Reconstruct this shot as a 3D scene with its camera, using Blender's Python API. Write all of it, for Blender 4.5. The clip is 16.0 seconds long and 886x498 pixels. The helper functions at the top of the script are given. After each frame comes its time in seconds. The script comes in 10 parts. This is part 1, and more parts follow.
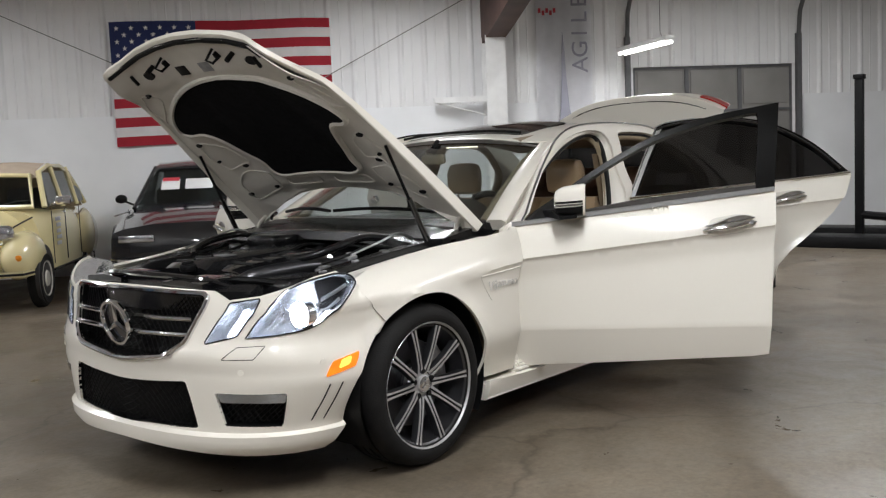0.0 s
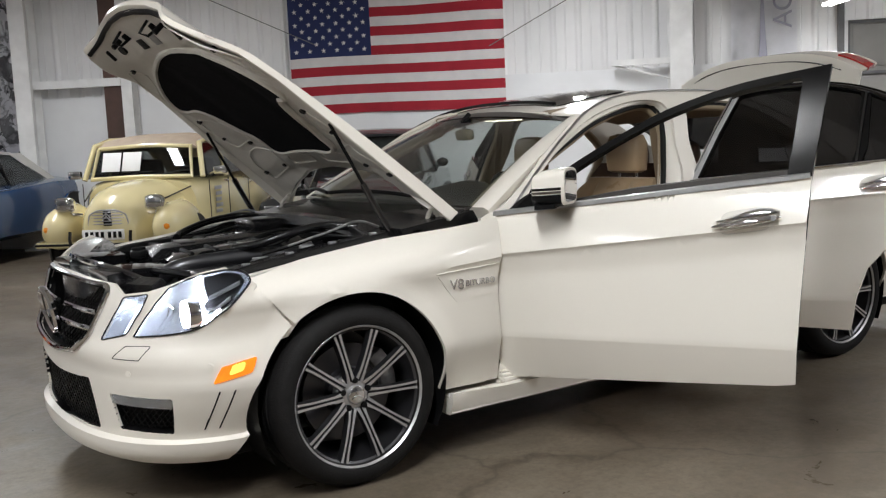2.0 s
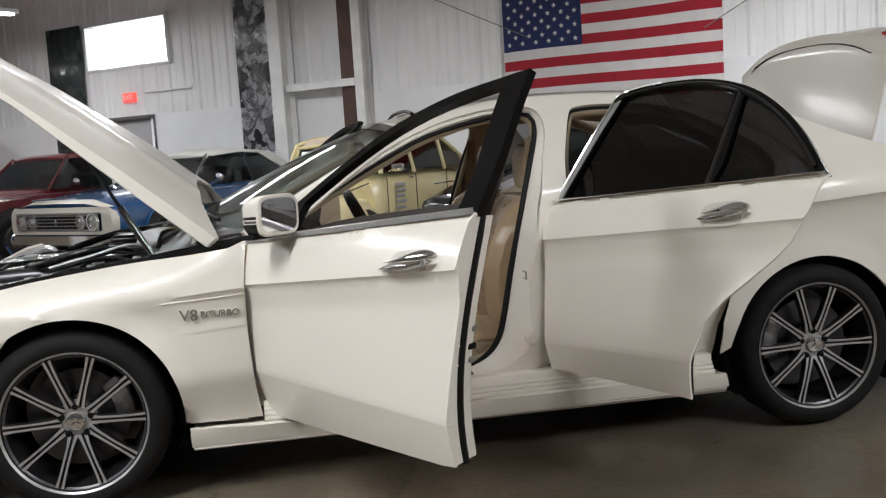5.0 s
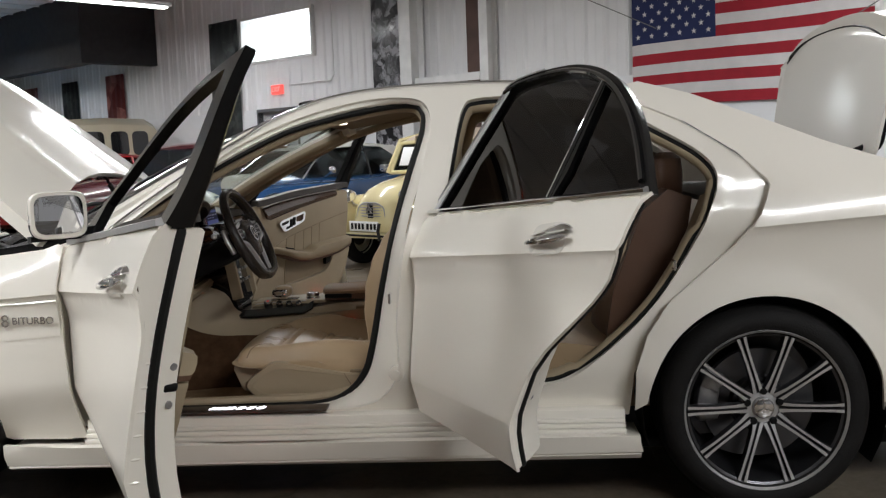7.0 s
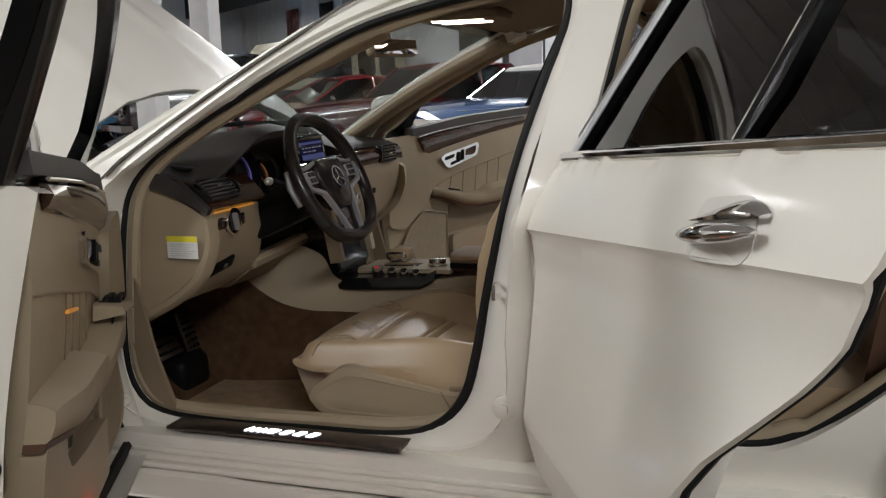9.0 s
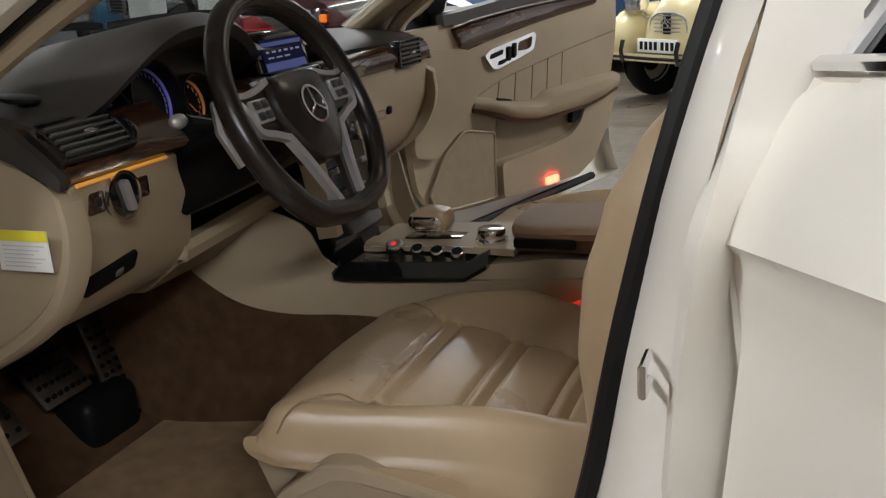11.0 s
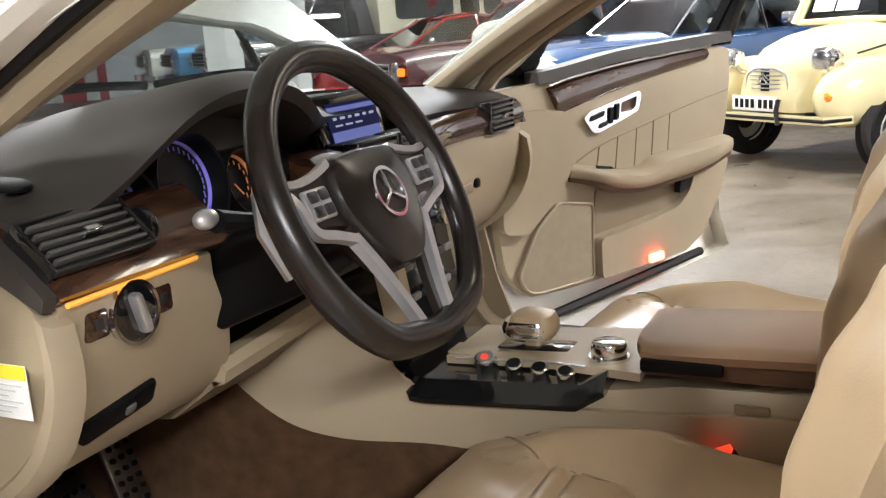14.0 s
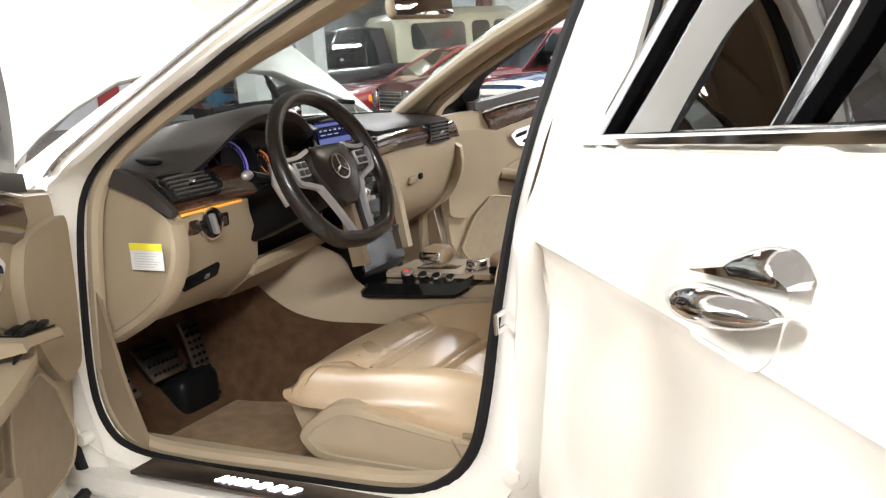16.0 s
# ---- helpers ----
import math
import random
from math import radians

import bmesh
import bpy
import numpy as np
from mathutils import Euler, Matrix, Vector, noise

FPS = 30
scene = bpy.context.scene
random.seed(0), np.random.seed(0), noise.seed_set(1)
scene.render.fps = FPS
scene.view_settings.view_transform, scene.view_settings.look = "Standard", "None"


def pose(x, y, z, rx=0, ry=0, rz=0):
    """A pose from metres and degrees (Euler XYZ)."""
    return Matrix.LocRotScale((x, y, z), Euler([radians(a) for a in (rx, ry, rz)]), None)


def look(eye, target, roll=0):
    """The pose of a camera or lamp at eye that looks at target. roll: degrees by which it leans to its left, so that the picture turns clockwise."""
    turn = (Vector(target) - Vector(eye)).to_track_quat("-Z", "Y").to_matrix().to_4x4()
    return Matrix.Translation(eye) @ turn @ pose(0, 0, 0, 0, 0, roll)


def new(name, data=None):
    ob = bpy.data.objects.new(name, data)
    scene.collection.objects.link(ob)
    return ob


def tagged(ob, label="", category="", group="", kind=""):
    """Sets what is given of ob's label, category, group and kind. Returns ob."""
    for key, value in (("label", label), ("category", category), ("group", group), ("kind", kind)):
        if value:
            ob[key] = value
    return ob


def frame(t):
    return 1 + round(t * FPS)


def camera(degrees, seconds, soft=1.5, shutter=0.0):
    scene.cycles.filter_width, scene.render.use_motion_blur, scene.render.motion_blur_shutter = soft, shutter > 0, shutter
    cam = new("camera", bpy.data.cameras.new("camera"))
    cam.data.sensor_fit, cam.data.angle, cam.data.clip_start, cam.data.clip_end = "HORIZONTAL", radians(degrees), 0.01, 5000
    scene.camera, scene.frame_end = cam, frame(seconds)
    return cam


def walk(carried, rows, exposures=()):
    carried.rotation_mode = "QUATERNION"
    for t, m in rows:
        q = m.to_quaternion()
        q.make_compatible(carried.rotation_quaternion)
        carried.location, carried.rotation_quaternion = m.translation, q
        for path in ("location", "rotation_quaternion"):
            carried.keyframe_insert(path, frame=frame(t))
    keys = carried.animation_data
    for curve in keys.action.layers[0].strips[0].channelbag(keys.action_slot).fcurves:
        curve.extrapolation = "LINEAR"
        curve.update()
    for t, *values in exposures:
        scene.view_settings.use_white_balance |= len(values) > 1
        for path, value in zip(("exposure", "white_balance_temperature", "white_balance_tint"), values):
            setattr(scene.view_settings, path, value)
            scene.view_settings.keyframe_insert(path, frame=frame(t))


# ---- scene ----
cam = camera(49.5, 16.0, 1.25)
PATH = [
    (0, (-2.863, -3.434, 1.237), (-1.347, -2.142, 1.054), -2.4),
    (0.5, (-2.585, -3.466, 1.241), (-1.153, -2.085, 1.036), -2.3),
    (1, (-2.313, -3.563, 1.245), (-0.97, -2.092, 1.064), -2.9),
    (1.5, (-1.951, -3.741, 1.256), (-0.734, -2.168, 1.042), -1.7),
    (2, (-1.58, -3.862, 1.246), (-0.485, -2.205, 1.012), -2.6),
    (2.5, (-1.221, -3.983, 1.244), (-0.244, -2.255, 1.003), -3.6),
    (3, (-0.803, -4.158, 1.251), (0.066, -2.38, 0.965), -3.2),
    (3.5, (-0.403, -4.248, 1.244), (0.343, -2.414, 0.966), -3.1),
    (4, (-0.029, -4.326, 1.244), (0.588, -2.439, 0.996), -4.7),
    (4.5, (0.389, -4.403, 1.261), (0.875, -2.478, 1.019), -3.5),
    (5, (0.777, -4.403, 1.252), (1.105, -2.443, 1.028), -3.6),
    (5.2, (0.922, -4.392, 1.261), (1.238, -2.431, 1.026), -3.3),
    (7.3, (2.18, -3.75, 1.189), (1.951, -1.773, 0.983), -1.6),
    (7.5, (2.259, -3.637, 1.196), (1.95, -1.674, 0.971), -1.2),
    (8, (2.317, -3.303, 1.184), (1.861, -1.369, 0.96), -0.5),
    (8.5, (2.294, -2.974, 1.173), (1.701, -1.08, 0.922), -1.3),
    (8.7, (2.271, -2.854, 1.159), (1.638, -0.979, 0.866), -1.2),
    (10.8, (1.859, -1.718, 1.096), (1.158, 0.087, 0.592), -4.0),
    (11, (1.824, -1.641, 1.082), (1.114, 0.144, 0.525), -3.8),
    (11.5, (1.737, -1.525, 1.038), (0.915, 0.13, 0.273), -4.7),
    (12, (1.658, -1.47, 1.014), (0.696, 0.053, 0.144), -4.7),
    (12.5, (1.656, -1.432, 1.017), (0.72, 0.126, 0.183), -4.7),
    (13, (1.655, -1.367, 1.046), (0.803, 0.331, 0.42), -4.3),
    (13.5, (1.645, -1.32, 1.069), (0.778, 0.423, 0.61), -4.1),
    (14, (1.653, -1.321, 1.077), (0.8, 0.433, 0.633), -3.8),
    (14.5, (1.732, -1.446, 1.096), (0.841, 0.306, 0.729), -3.7),
    (15, (1.856, -1.662, 1.109), (0.948, 0.088, 0.771), -3.3),
    (15.5, (2.048, -1.95, 1.111), (1.188, -0.184, 0.738), -4.2),
    (16, (2.275, -2.135, 1.121), (1.374, -0.392, 0.731), -3.8),
]
walk(cam, [(t, look(eye, target, roll)) for t, eye, target, roll in PATH],
     exposures=[(0, 0.1), (5.2, 0.1), (7.5, 0.15), (8.7, 0.2), (10.8, 0.5), (11.5, 0.68), (12.0, 0.85), (13.0, 1.52), (14.0, 1.85), (15.0, 1.92), (16.0, 1.9)])

# ---- world and light ----
world = bpy.data.worlds.new("world")
scene.world = world
world.use_nodes = True
sky = world.node_tree.nodes.new("ShaderNodeTexSky")
sky.sky_type, sky.sun_disc = "NISHITA", False
sky.sun_elevation, sky.sun_rotation = radians(30), radians(200)
world.node_tree.links.new(sky.outputs[0], world.node_tree.nodes["Background"].inputs[0])
world.node_tree.nodes["Background"].inputs[1].default_value = 0.12

LAMP_W = 44.0


def wall_pt(s, d, z):
    """A place by the flag wall: s along it, d out into the hall, z up."""
    return Vector((5.248 + 0.7547 * s - 0.6561 * d, 6.038 - 0.6561 * s - 0.7547 * d, z))


# ---- materials ----
def mat(name, col, rough=0.5, metal=0.0, coat=0.0, vary=0.08, scale=8.0, bump=0.0, bump_scale=60.0, emit=0.0, emit_col=None, spec=0.5, trans=0.0, coords="Object", rvary=0.0, sheen=0.0, coat_rough=0.04):
    m = bpy.data.materials.new(name)
    m.use_nodes = True
    nt = m.node_tree
    b = nt.nodes["Principled BSDF"]
    b.inputs["Roughness"].default_value = rough
    b.inputs["Metallic"].default_value = metal
    b.inputs["Coat Weight"].default_value = coat
    b.inputs["Coat Roughness"].default_value = coat_rough
    b.inputs["Specular IOR Level"].default_value = spec
    b.inputs["Transmission Weight"].default_value = trans
    b.inputs["Sheen Weight"].default_value = sheen
    b.inputs["Base Color"].default_value = (*col, 1)
    if emit:
        b.inputs["Emission Color"].default_value = (*(emit_col or col), 1)
        b.inputs["Emission Strength"].default_value = emit
    tc = nt.nodes.new("ShaderNodeTexCoord")
    if vary:
        n = nt.nodes.new("ShaderNodeTexNoise")
        n.inputs["Scale"].default_value, n.inputs["Detail"].default_value = scale, 6.0
        nt.links.new(tc.outputs[coords], n.inputs["Vector"])
        r = nt.nodes.new("ShaderNodeValToRGB")
        r.color_ramp.elements[0].position, r.color_ramp.elements[1].position = 0.3, 0.7
        r.color_ramp.elements[0].color = (*[c * (1 - vary) for c in col], 1)
        r.color_ramp.elements[1].color = (*[min(1, c * (1 + vary)) for c in col], 1)
        nt.links.new(n.outputs["Fac"], r.inputs["Fac"])
        nt.links.new(r.outputs["Color"], b.inputs["Base Color"])
        if rvary:
            mr = nt.nodes.new("ShaderNodeMapRange")
            mr.inputs["To Min"].default_value, mr.inputs["To Max"].default_value = max(0.02, rough - rvary), min(1, rough + rvary)
            nt.links.new(n.outputs["Fac"], mr.inputs["Value"])
            nt.links.new(mr.outputs["Result"], b.inputs["Roughness"])
    if bump:
        n2 = nt.nodes.new("ShaderNodeTexNoise")
        n2.inputs["Scale"].default_value, n2.inputs["Detail"].default_value = bump_scale, 4.0
        nt.links.new(tc.outputs[coords], n2.inputs["Vector"])
        bn = nt.nodes.new("ShaderNodeBump")
        bn.inputs["Strength"].default_value, bn.inputs["Distance"].default_value = bump, 0.01
        nt.links.new(n2.outputs["Fac"], bn.inputs["Height"])
        nt.links.new(bn.outputs["Normal"], b.inputs["Normal"])
    return m


def glass_mat(name, tint, rough=0.0, alpha=0.85):
    """Thin pane: tinted see-through mixed with a mirror gloss by Fresnel."""
    m = bpy.data.materials.new(name)
    m.use_nodes = True
    nt = m.node_tree
    nt.nodes.clear()
    out = nt.nodes.new("ShaderNodeOutputMaterial")
    mix = nt.nodes.new("ShaderNodeMixShader")
    t = nt.nodes.new("ShaderNodeBsdfTransparent")
    g = nt.nodes.new("ShaderNodeBsdfGlossy")
    lw = nt.nodes.new("ShaderNodeLayerWeight")
    lw.inputs["Blend"].default_value = 0.5
    pw = nt.nodes.new("ShaderNodeMath")
    pw.operation, pw.inputs[1].default_value = "POWER", 5.0
    f = nt.nodes.new("ShaderNodeMath")
    f.operation, f.inputs[1].default_value, f.inputs[2].default_value = "MULTIPLY_ADD", 0.92, 0.05
    nt.links.new(lw.outputs["Facing"], pw.inputs[0])
    nt.links.new(pw.outputs[0], f.inputs[0])
    t.inputs["Color"].default_value = (*tint, 1)
    g.inputs["Roughness"].default_value = rough
    nt.links.new(f.outputs[0], mix.inputs[0])
    nt.links.new(t.outputs[0], mix.inputs[1])
    nt.links.new(g.outputs[0], mix.inputs[2])
    nt.links.new(mix.outputs[0], out.inputs[0])
    return m


def wood_mat(name, a, b, rough=0.15):
    m = mat(name, a, rough, coat=0.8, vary=0)
    nt = m.node_tree
    tc = nt.nodes.new("ShaderNodeTexCoord")
    mp = nt.nodes.new("ShaderNodeMapping")
    mp.inputs["Scale"].default_value = (5, 5, 16)
    w = nt.nodes.new("ShaderNodeTexNoise")
    w.inputs["Scale"].default_value, w.inputs["Detail"].default_value, w.inputs["Distortion"].default_value = 3.0, 5.0, 1.6
    r = nt.nodes.new("ShaderNodeValToRGB")
    r.color_ramp.elements[0].position, r.color_ramp.elements[1].position = 0.35, 0.65
    r.color_ramp.elements[0].color, r.color_ramp.elements[1].color = (*a, 1), (*b, 1)
    nt.links.new(tc.outputs["Object"], mp.inputs[0])
    nt.links.new(mp.outputs[0], w.inputs["Vector"])
    nt.links.new(w.outputs["Fac"], r.inputs[0])
    nt.links.new(r.outputs[0], nt.nodes["Principled BSDF"].inputs["Base Color"])
    return m


PEARL = mat("pearl_paint", (0.895, 0.855, 0.775), 0.42, coat=0.8, coat_rough=0.13, vary=0.015, scale=900, bump=0.02, bump_scale=1500)
# Darker pearl without the clear coat, for inner panels and handle cups.
PEARL_IN = mat("dull_dark_pearl", (0.70, 0.672, 0.615), 0.5, vary=0.04, scale=15)
BLACK = mat("black_plastic", (0.006, 0.006, 0.0065), 0.45, vary=0.2, bump=0.08, bump_scale=500, spec=0.15)
FRAME = mat("black_window_frame", (0.005, 0.005, 0.0055), 0.20, vary=0.1, spec=0.28)
GLOSS = mat("gloss_black", (0.008, 0.008, 0.009), 0.06, coat=1.0, vary=0.1)
RUBBER = mat("tyre_rubber", (0.010, 0.0095, 0.0095), 0.7, vary=0.2, scale=20, bump=0.2, bump_scale=150, spec=0.22)
SEAL = mat("seal_rubber", (0.008, 0.008, 0.008), 0.6, vary=0.15, spec=0.25)
CHROME = mat("chrome", (0.80, 0.80, 0.82), 0.08, metal=1.0, vary=0.02)
ALLOY = mat("machined_alloy", (0.58, 0.58, 0.59), 0.36, metal=0.75, vary=0.05, scale=60)
ALLOY_DARK = mat("titanium_grey", (0.10, 0.10, 0.108), 0.35, metal=0.9, vary=0.06)
STEEL = mat("brake_steel", (0.30, 0.29, 0.28), 0.35, metal=1.0, vary=0.15, scale=30)
GREY_METAL = mat("grey_cast_metal", (0.35, 0.35, 0.36), 0.4, metal=0.8, vary=0.2, scale=40, bump=0.1)
BAY_BLACK = mat("glossy_bay_plastic", (0.008, 0.008, 0.009), 0.20, vary=0.2, scale=20, bump=0.15, bump_scale=60)
LINER = mat("hood_felt", (0.008, 0.008, 0.009), 0.95, vary=0.3, scale=40, bump=0.4, bump_scale=200, spec=0.1)
GLASS = glass_mat("clear_glass", (0.94, 0.96, 0.95))
SCREEN_GLASS = glass_mat("laminated_glass", (0.76, 0.80, 0.79))
TINT = glass_mat("tinted_glass", (0.17, 0.17, 0.175))
LENS = glass_mat("lens_glass", (0.93, 0.95, 0.97), 0.02)
LAMP_BOWL = mat("silvered_lamp_bowl", (0.86, 0.87, 0.90), 0.22, metal=0.75, vary=0.10, scale=30, bump=0.5, bump_scale=45)
REFLECT = mat("lamp_reflector", (0.75, 0.77, 0.82), 0.12, metal=1.0, vary=0.05)
XENON = mat("xenon_light", (0.8, 0.88, 1.0), 0.3, vary=0, emit=110.0, emit_col=(0.84, 0.90, 1.0))
XENON_DIM = mat("daylight_strip", (0.8, 0.88, 1.0), 0.3, vary=0, emit=2.6, emit_col=(0.82, 0.88, 1.0))
CABIN_GLOW = mat("reading_lamp_glow", (0.9, 0.85, 0.75), 0.4, vary=0, emit=4.0, emit_col=(1.0, 0.88, 0.72))
AMBER_HOT = mat("lit_amber_core", (1.0, 0.5, 0.1), 0.3, vary=0, emit=1.7, emit_col=(1.0, 0.47, 0.07))
AMBER = mat("amber_lens", (0.9, 0.22, 0.015), 0.15, coat=0.6, vary=0.3, scale=14, emit=0.8, emit_col=(1.0, 0.18, 0.012))
RED_LENS = mat("red_lens", (0.45, 0.012, 0.012), 0.12, coat=0.6, vary=0.1)
RED_GLOW = mat("red_door_lamp", (0.9, 0.05, 0.03), 0.2, vary=0, emit=9.0, emit_col=(1.0, 0.06, 0.03))
BEIGE = mat("almond_leather", (0.410, 0.300, 0.186), 0.30, vary=0.06, scale=9, bump=0.07, bump_scale=420, rvary=0.08)
BEIGE_TRIM = mat("almond_plastic", (0.385, 0.310, 0.210), 0.50, vary=0.05, scale=6, bump=0.12, bump_scale=500)
# Almond darkened to hold recess shade in its colour; also seams, belts and cloth.
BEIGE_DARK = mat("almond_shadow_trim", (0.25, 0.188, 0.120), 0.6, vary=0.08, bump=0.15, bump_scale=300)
SPEAKER = mat("almond_speaker_cloth", (0.33, 0.262, 0.178), 0.7, vary=0.06, scale=40, bump=0.3, bump_scale=700)
SEAM = mat("seam_thread", (0.25, 0.18, 0.11), 0.7, vary=0.1)
# True brown on armrest trim; on the rear bench, almond darkened for cabin shade.
BROWN = mat("brown_leather_and_shade", (0.105, 0.052, 0.030), 0.4, vary=0.08, bump=0.2, bump_scale=350)
ESPRESSO = mat("espresso_dash", (0.044, 0.038, 0.034), 0.5, vary=0.12, scale=12, bump=0.05, bump_scale=800, spec=0.4)
WHEEL_LEATHER = mat("wheel_leather", (0.017, 0.013, 0.0115), 0.27, vary=0.15, bump=0.03, bump_scale=600)
TAN_PAD = mat("tan_pad_leather", (0.30, 0.19, 0.115), 0.58, vary=0.06, scale=9, bump=0.07, bump_scale=420, spec=0.3)
MAT_TAN = mat("tan_mat_pile", (0.44, 0.30, 0.18), 0.95, vary=0.14, scale=25, bump=0.7, bump_scale=900, spec=0.1)
# The mats' tan, darkened: footwell shade is put into the carpet colour.
CARPET = mat("shaded_tan_carpet", (0.17, 0.094, 0.052), 0.95, vary=0.22, scale=30, bump=0.9, bump_scale=900, spec=0.1)
VENT_GREY = mat("grey_vent_plastic", (0.09, 0.085, 0.08), 0.35, vary=0.05)
WOOD = wood_mat("burl_wood", (0.020, 0.009, 0.006), (0.078, 0.032, 0.016))
AMBIENT = mat("ambient_strip", (1.0, 0.45, 0.08), 0.4, vary=0, emit=0.15, emit_col=(1.0, 0.42, 0.06))
HEADLINER = mat("headliner_cloth", (0.30, 0.24, 0.175), 0.9, vary=0.06, bump=0.2, bump_scale=600)
WHITE_LABEL = mat("white_label", (0.80, 0.80, 0.78), 0.5, vary=0.03)
YELLOW_LABEL = mat("yellow_label", (0.80, 0.72, 0.05), 0.5, vary=0.03)
PALE_INK = mat("pale_print", (0.60, 0.60, 0.60), 0.6, vary=0)
GREY_INK = mat("grey_ink", (0.35, 0.35, 0.35), 0.6, vary=0)
SCREEN = mat("screen_blue", (0.003, 0.004, 0.010), 0.5, vary=0, emit=0.025, emit_col=(0.04, 0.06, 0.45), spec=0.1)
SCREEN_LT = mat("screen_bars", (0.05, 0.06, 0.10), 0.5, vary=0, emit=0.11, emit_col=(0.30, 0.36, 0.95), spec=0.1)
SCREEN_DIM = mat("screen_dim_bars", (0.02, 0.02, 0.05), 0.5, vary=0, emit=0.06, emit_col=(0.26, 0.32, 0.95), spec=0.1)
SCREEN_ICON = mat("screen_icons", (0.2, 0.2, 0.22), 0.5, vary=0, emit=0.14, emit_col=(0.7, 0.75, 1.0), spec=0.1)
DIAL_GLOW = mat("dial_violet", (0.3, 0.25, 0.9), 0.2, vary=0, emit=0.012, emit_col=(0.36, 0.34, 1.0))
SATIN_DARK = mat("satin_black", (0.006, 0.006, 0.0065), 0.35, vary=0.1, spec=0.2)
DIAL_DIM = mat("dial_dim_violet", (0.10, 0.09, 0.2), 0.3, vary=0, emit=0.012, emit_col=(0.36, 0.34, 1.0))
DIAL_ORANGE = mat("dial_orange", (0.9, 0.3, 0.1), 0.2, vary=0, emit=0.016, emit_col=(1.0, 0.45, 0.25))
SILL_GLOW = mat("lit_sill_letters", (0.9, 0.92, 1.0), 0.3, vary=0, emit=4.0, emit_col=(0.86, 0.88, 1.0))
BRUSHED = mat("brushed_sill_steel", (0.16, 0.14, 0.13), 0.3, metal=0.9, vary=0.15, scale=50)
# Red with a glow: lit in the console knob, only added brightness on buckles.
RED_BTN = mat("glowing_red_button", (0.5, 0.01, 0.01), 0.3, vary=0, emit=0.35, emit_col=(1, 0.05, 0.02))
MIRROR = mat("mirror_glass", (0.9, 0.9, 0.92), 0.01, metal=1.0, vary=0)


# ---- mesh helpers ----
def part(name, bm, material, parent=None, label="", smooth=40, m=None, mats=()):
    """Links a bmesh as one mesh object under a thing or a part."""
    me = bpy.data.meshes.new(name)
    if m is not None:
        bm.transform(m)
    bm.to_mesh(me)
    bm.free()
    for mm in ([material] + list(mats)):
        me.materials.append(mm)
    if smooth:
        me.shade_smooth()
        me.set_sharp_from_angle(angle=radians(smooth))
    ob = new(name, me)
    if parent is not None:
        ob.parent = parent
    if label:
        ob["label"] = label
    return ob


def thing(name, label, category, group="", kind="", m=None):
    ob = new(name)
    if m is not None:
        ob.matrix_world = m
    return tagged(ob, label, category, group, kind)


def join(*bms):
    out = bmesh.new()
    for b in bms:
        me = bpy.data.meshes.new("tmp")
        b.to_mesh(me)
        b.free()
        out.from_mesh(me)
        bpy.data.meshes.remove(me)
    return out


def moved(bm, m):
    bm.transform(m)
    return bm


def rbox(sx, sy, sz, c=(0, 0, 0), r=0.01, seg=2, m=None):
    bm = bmesh.new()
    bmesh.ops.create_cube(bm, size=1)
    bmesh.ops.scale(bm, vec=(sx, sy, sz), verts=bm.verts)
    if r > 0:
        r = min(r, 0.49 * min(sx, sy, sz))
        bmesh.ops.bevel(bm, geom=list(bm.edges), offset=r, segments=seg, profile=0.5, affect="EDGES")
    if m is not None:
        bm.transform(m)
    bmesh.ops.translate(bm, vec=c, verts=bm.verts)
    return bm


def box2(lo, hi, r=0.01, seg=2):
    return rbox(hi[0] - lo[0], hi[1] - lo[1], hi[2] - lo[2], [(a + b) / 2 for a, b in zip(lo, hi)], r, seg)


def cyl(r, h, c=(0, 0, 0), axis="z", n=24, r2=None, bev=0.0):
    bm = bmesh.new()
    bmesh.ops.create_cone(bm, cap_ends=True, segments=n, radius1=r, radius2=r if r2 is None else r2, depth=h)
    if bev:
        es = [e for e in bm.edges if abs(e.verts[0].co.z - e.verts[1].co.z) < 1e-6]
        bmesh.ops.bevel(bm, geom=es, offset=bev, segments=2, profile=0.5, affect="EDGES")
    if axis == "x":
        bm.transform(pose(0, 0, 0, 0, 90, 0))
    elif axis == "y":
        bm.transform(pose(0, 0, 0, 90, 0, 0))
    bmesh.ops.translate(bm, vec=c, verts=bm.verts)
    return bm


def ball(r, c, sc=(1, 1, 1), u=16, v=10):
    bm = bmesh.new()
    bmesh.ops.create_uvsphere(bm, u_segments=u, v_segments=v, radius=r)
    bmesh.ops.scale(bm, vec=sc, verts=bm.verts)
    bmesh.ops.translate(bm, vec=c, verts=bm.verts)
    return bm


def lathe(profile, n=48, axis="y", closed=False):
    """Turns (radius, height) points round an axis."""
    bm = bmesh.new()
    rings = []
    for r, h in profile:
        ring = []
        for k in range(n):
            a = 2 * math.pi * k / n
            p = (r * math.cos(a), h, r * math.sin(a)) if axis == "y" else (r * math.cos(a), r * math.sin(a), h)
            ring.append(bm.verts.new(p))
        rings.append(ring)
    pairs = list(zip(rings, rings[1:])) + ([(rings[-1], rings[0])] if closed else [])
    for a, b in pairs:
        for k in range(n):
            bm.faces.new((a[k], a[(k + 1) % n], b[(k + 1) % n], b[k]))
    bmesh.ops.recalc_face_normals(bm, faces=bm.faces)
    return bm


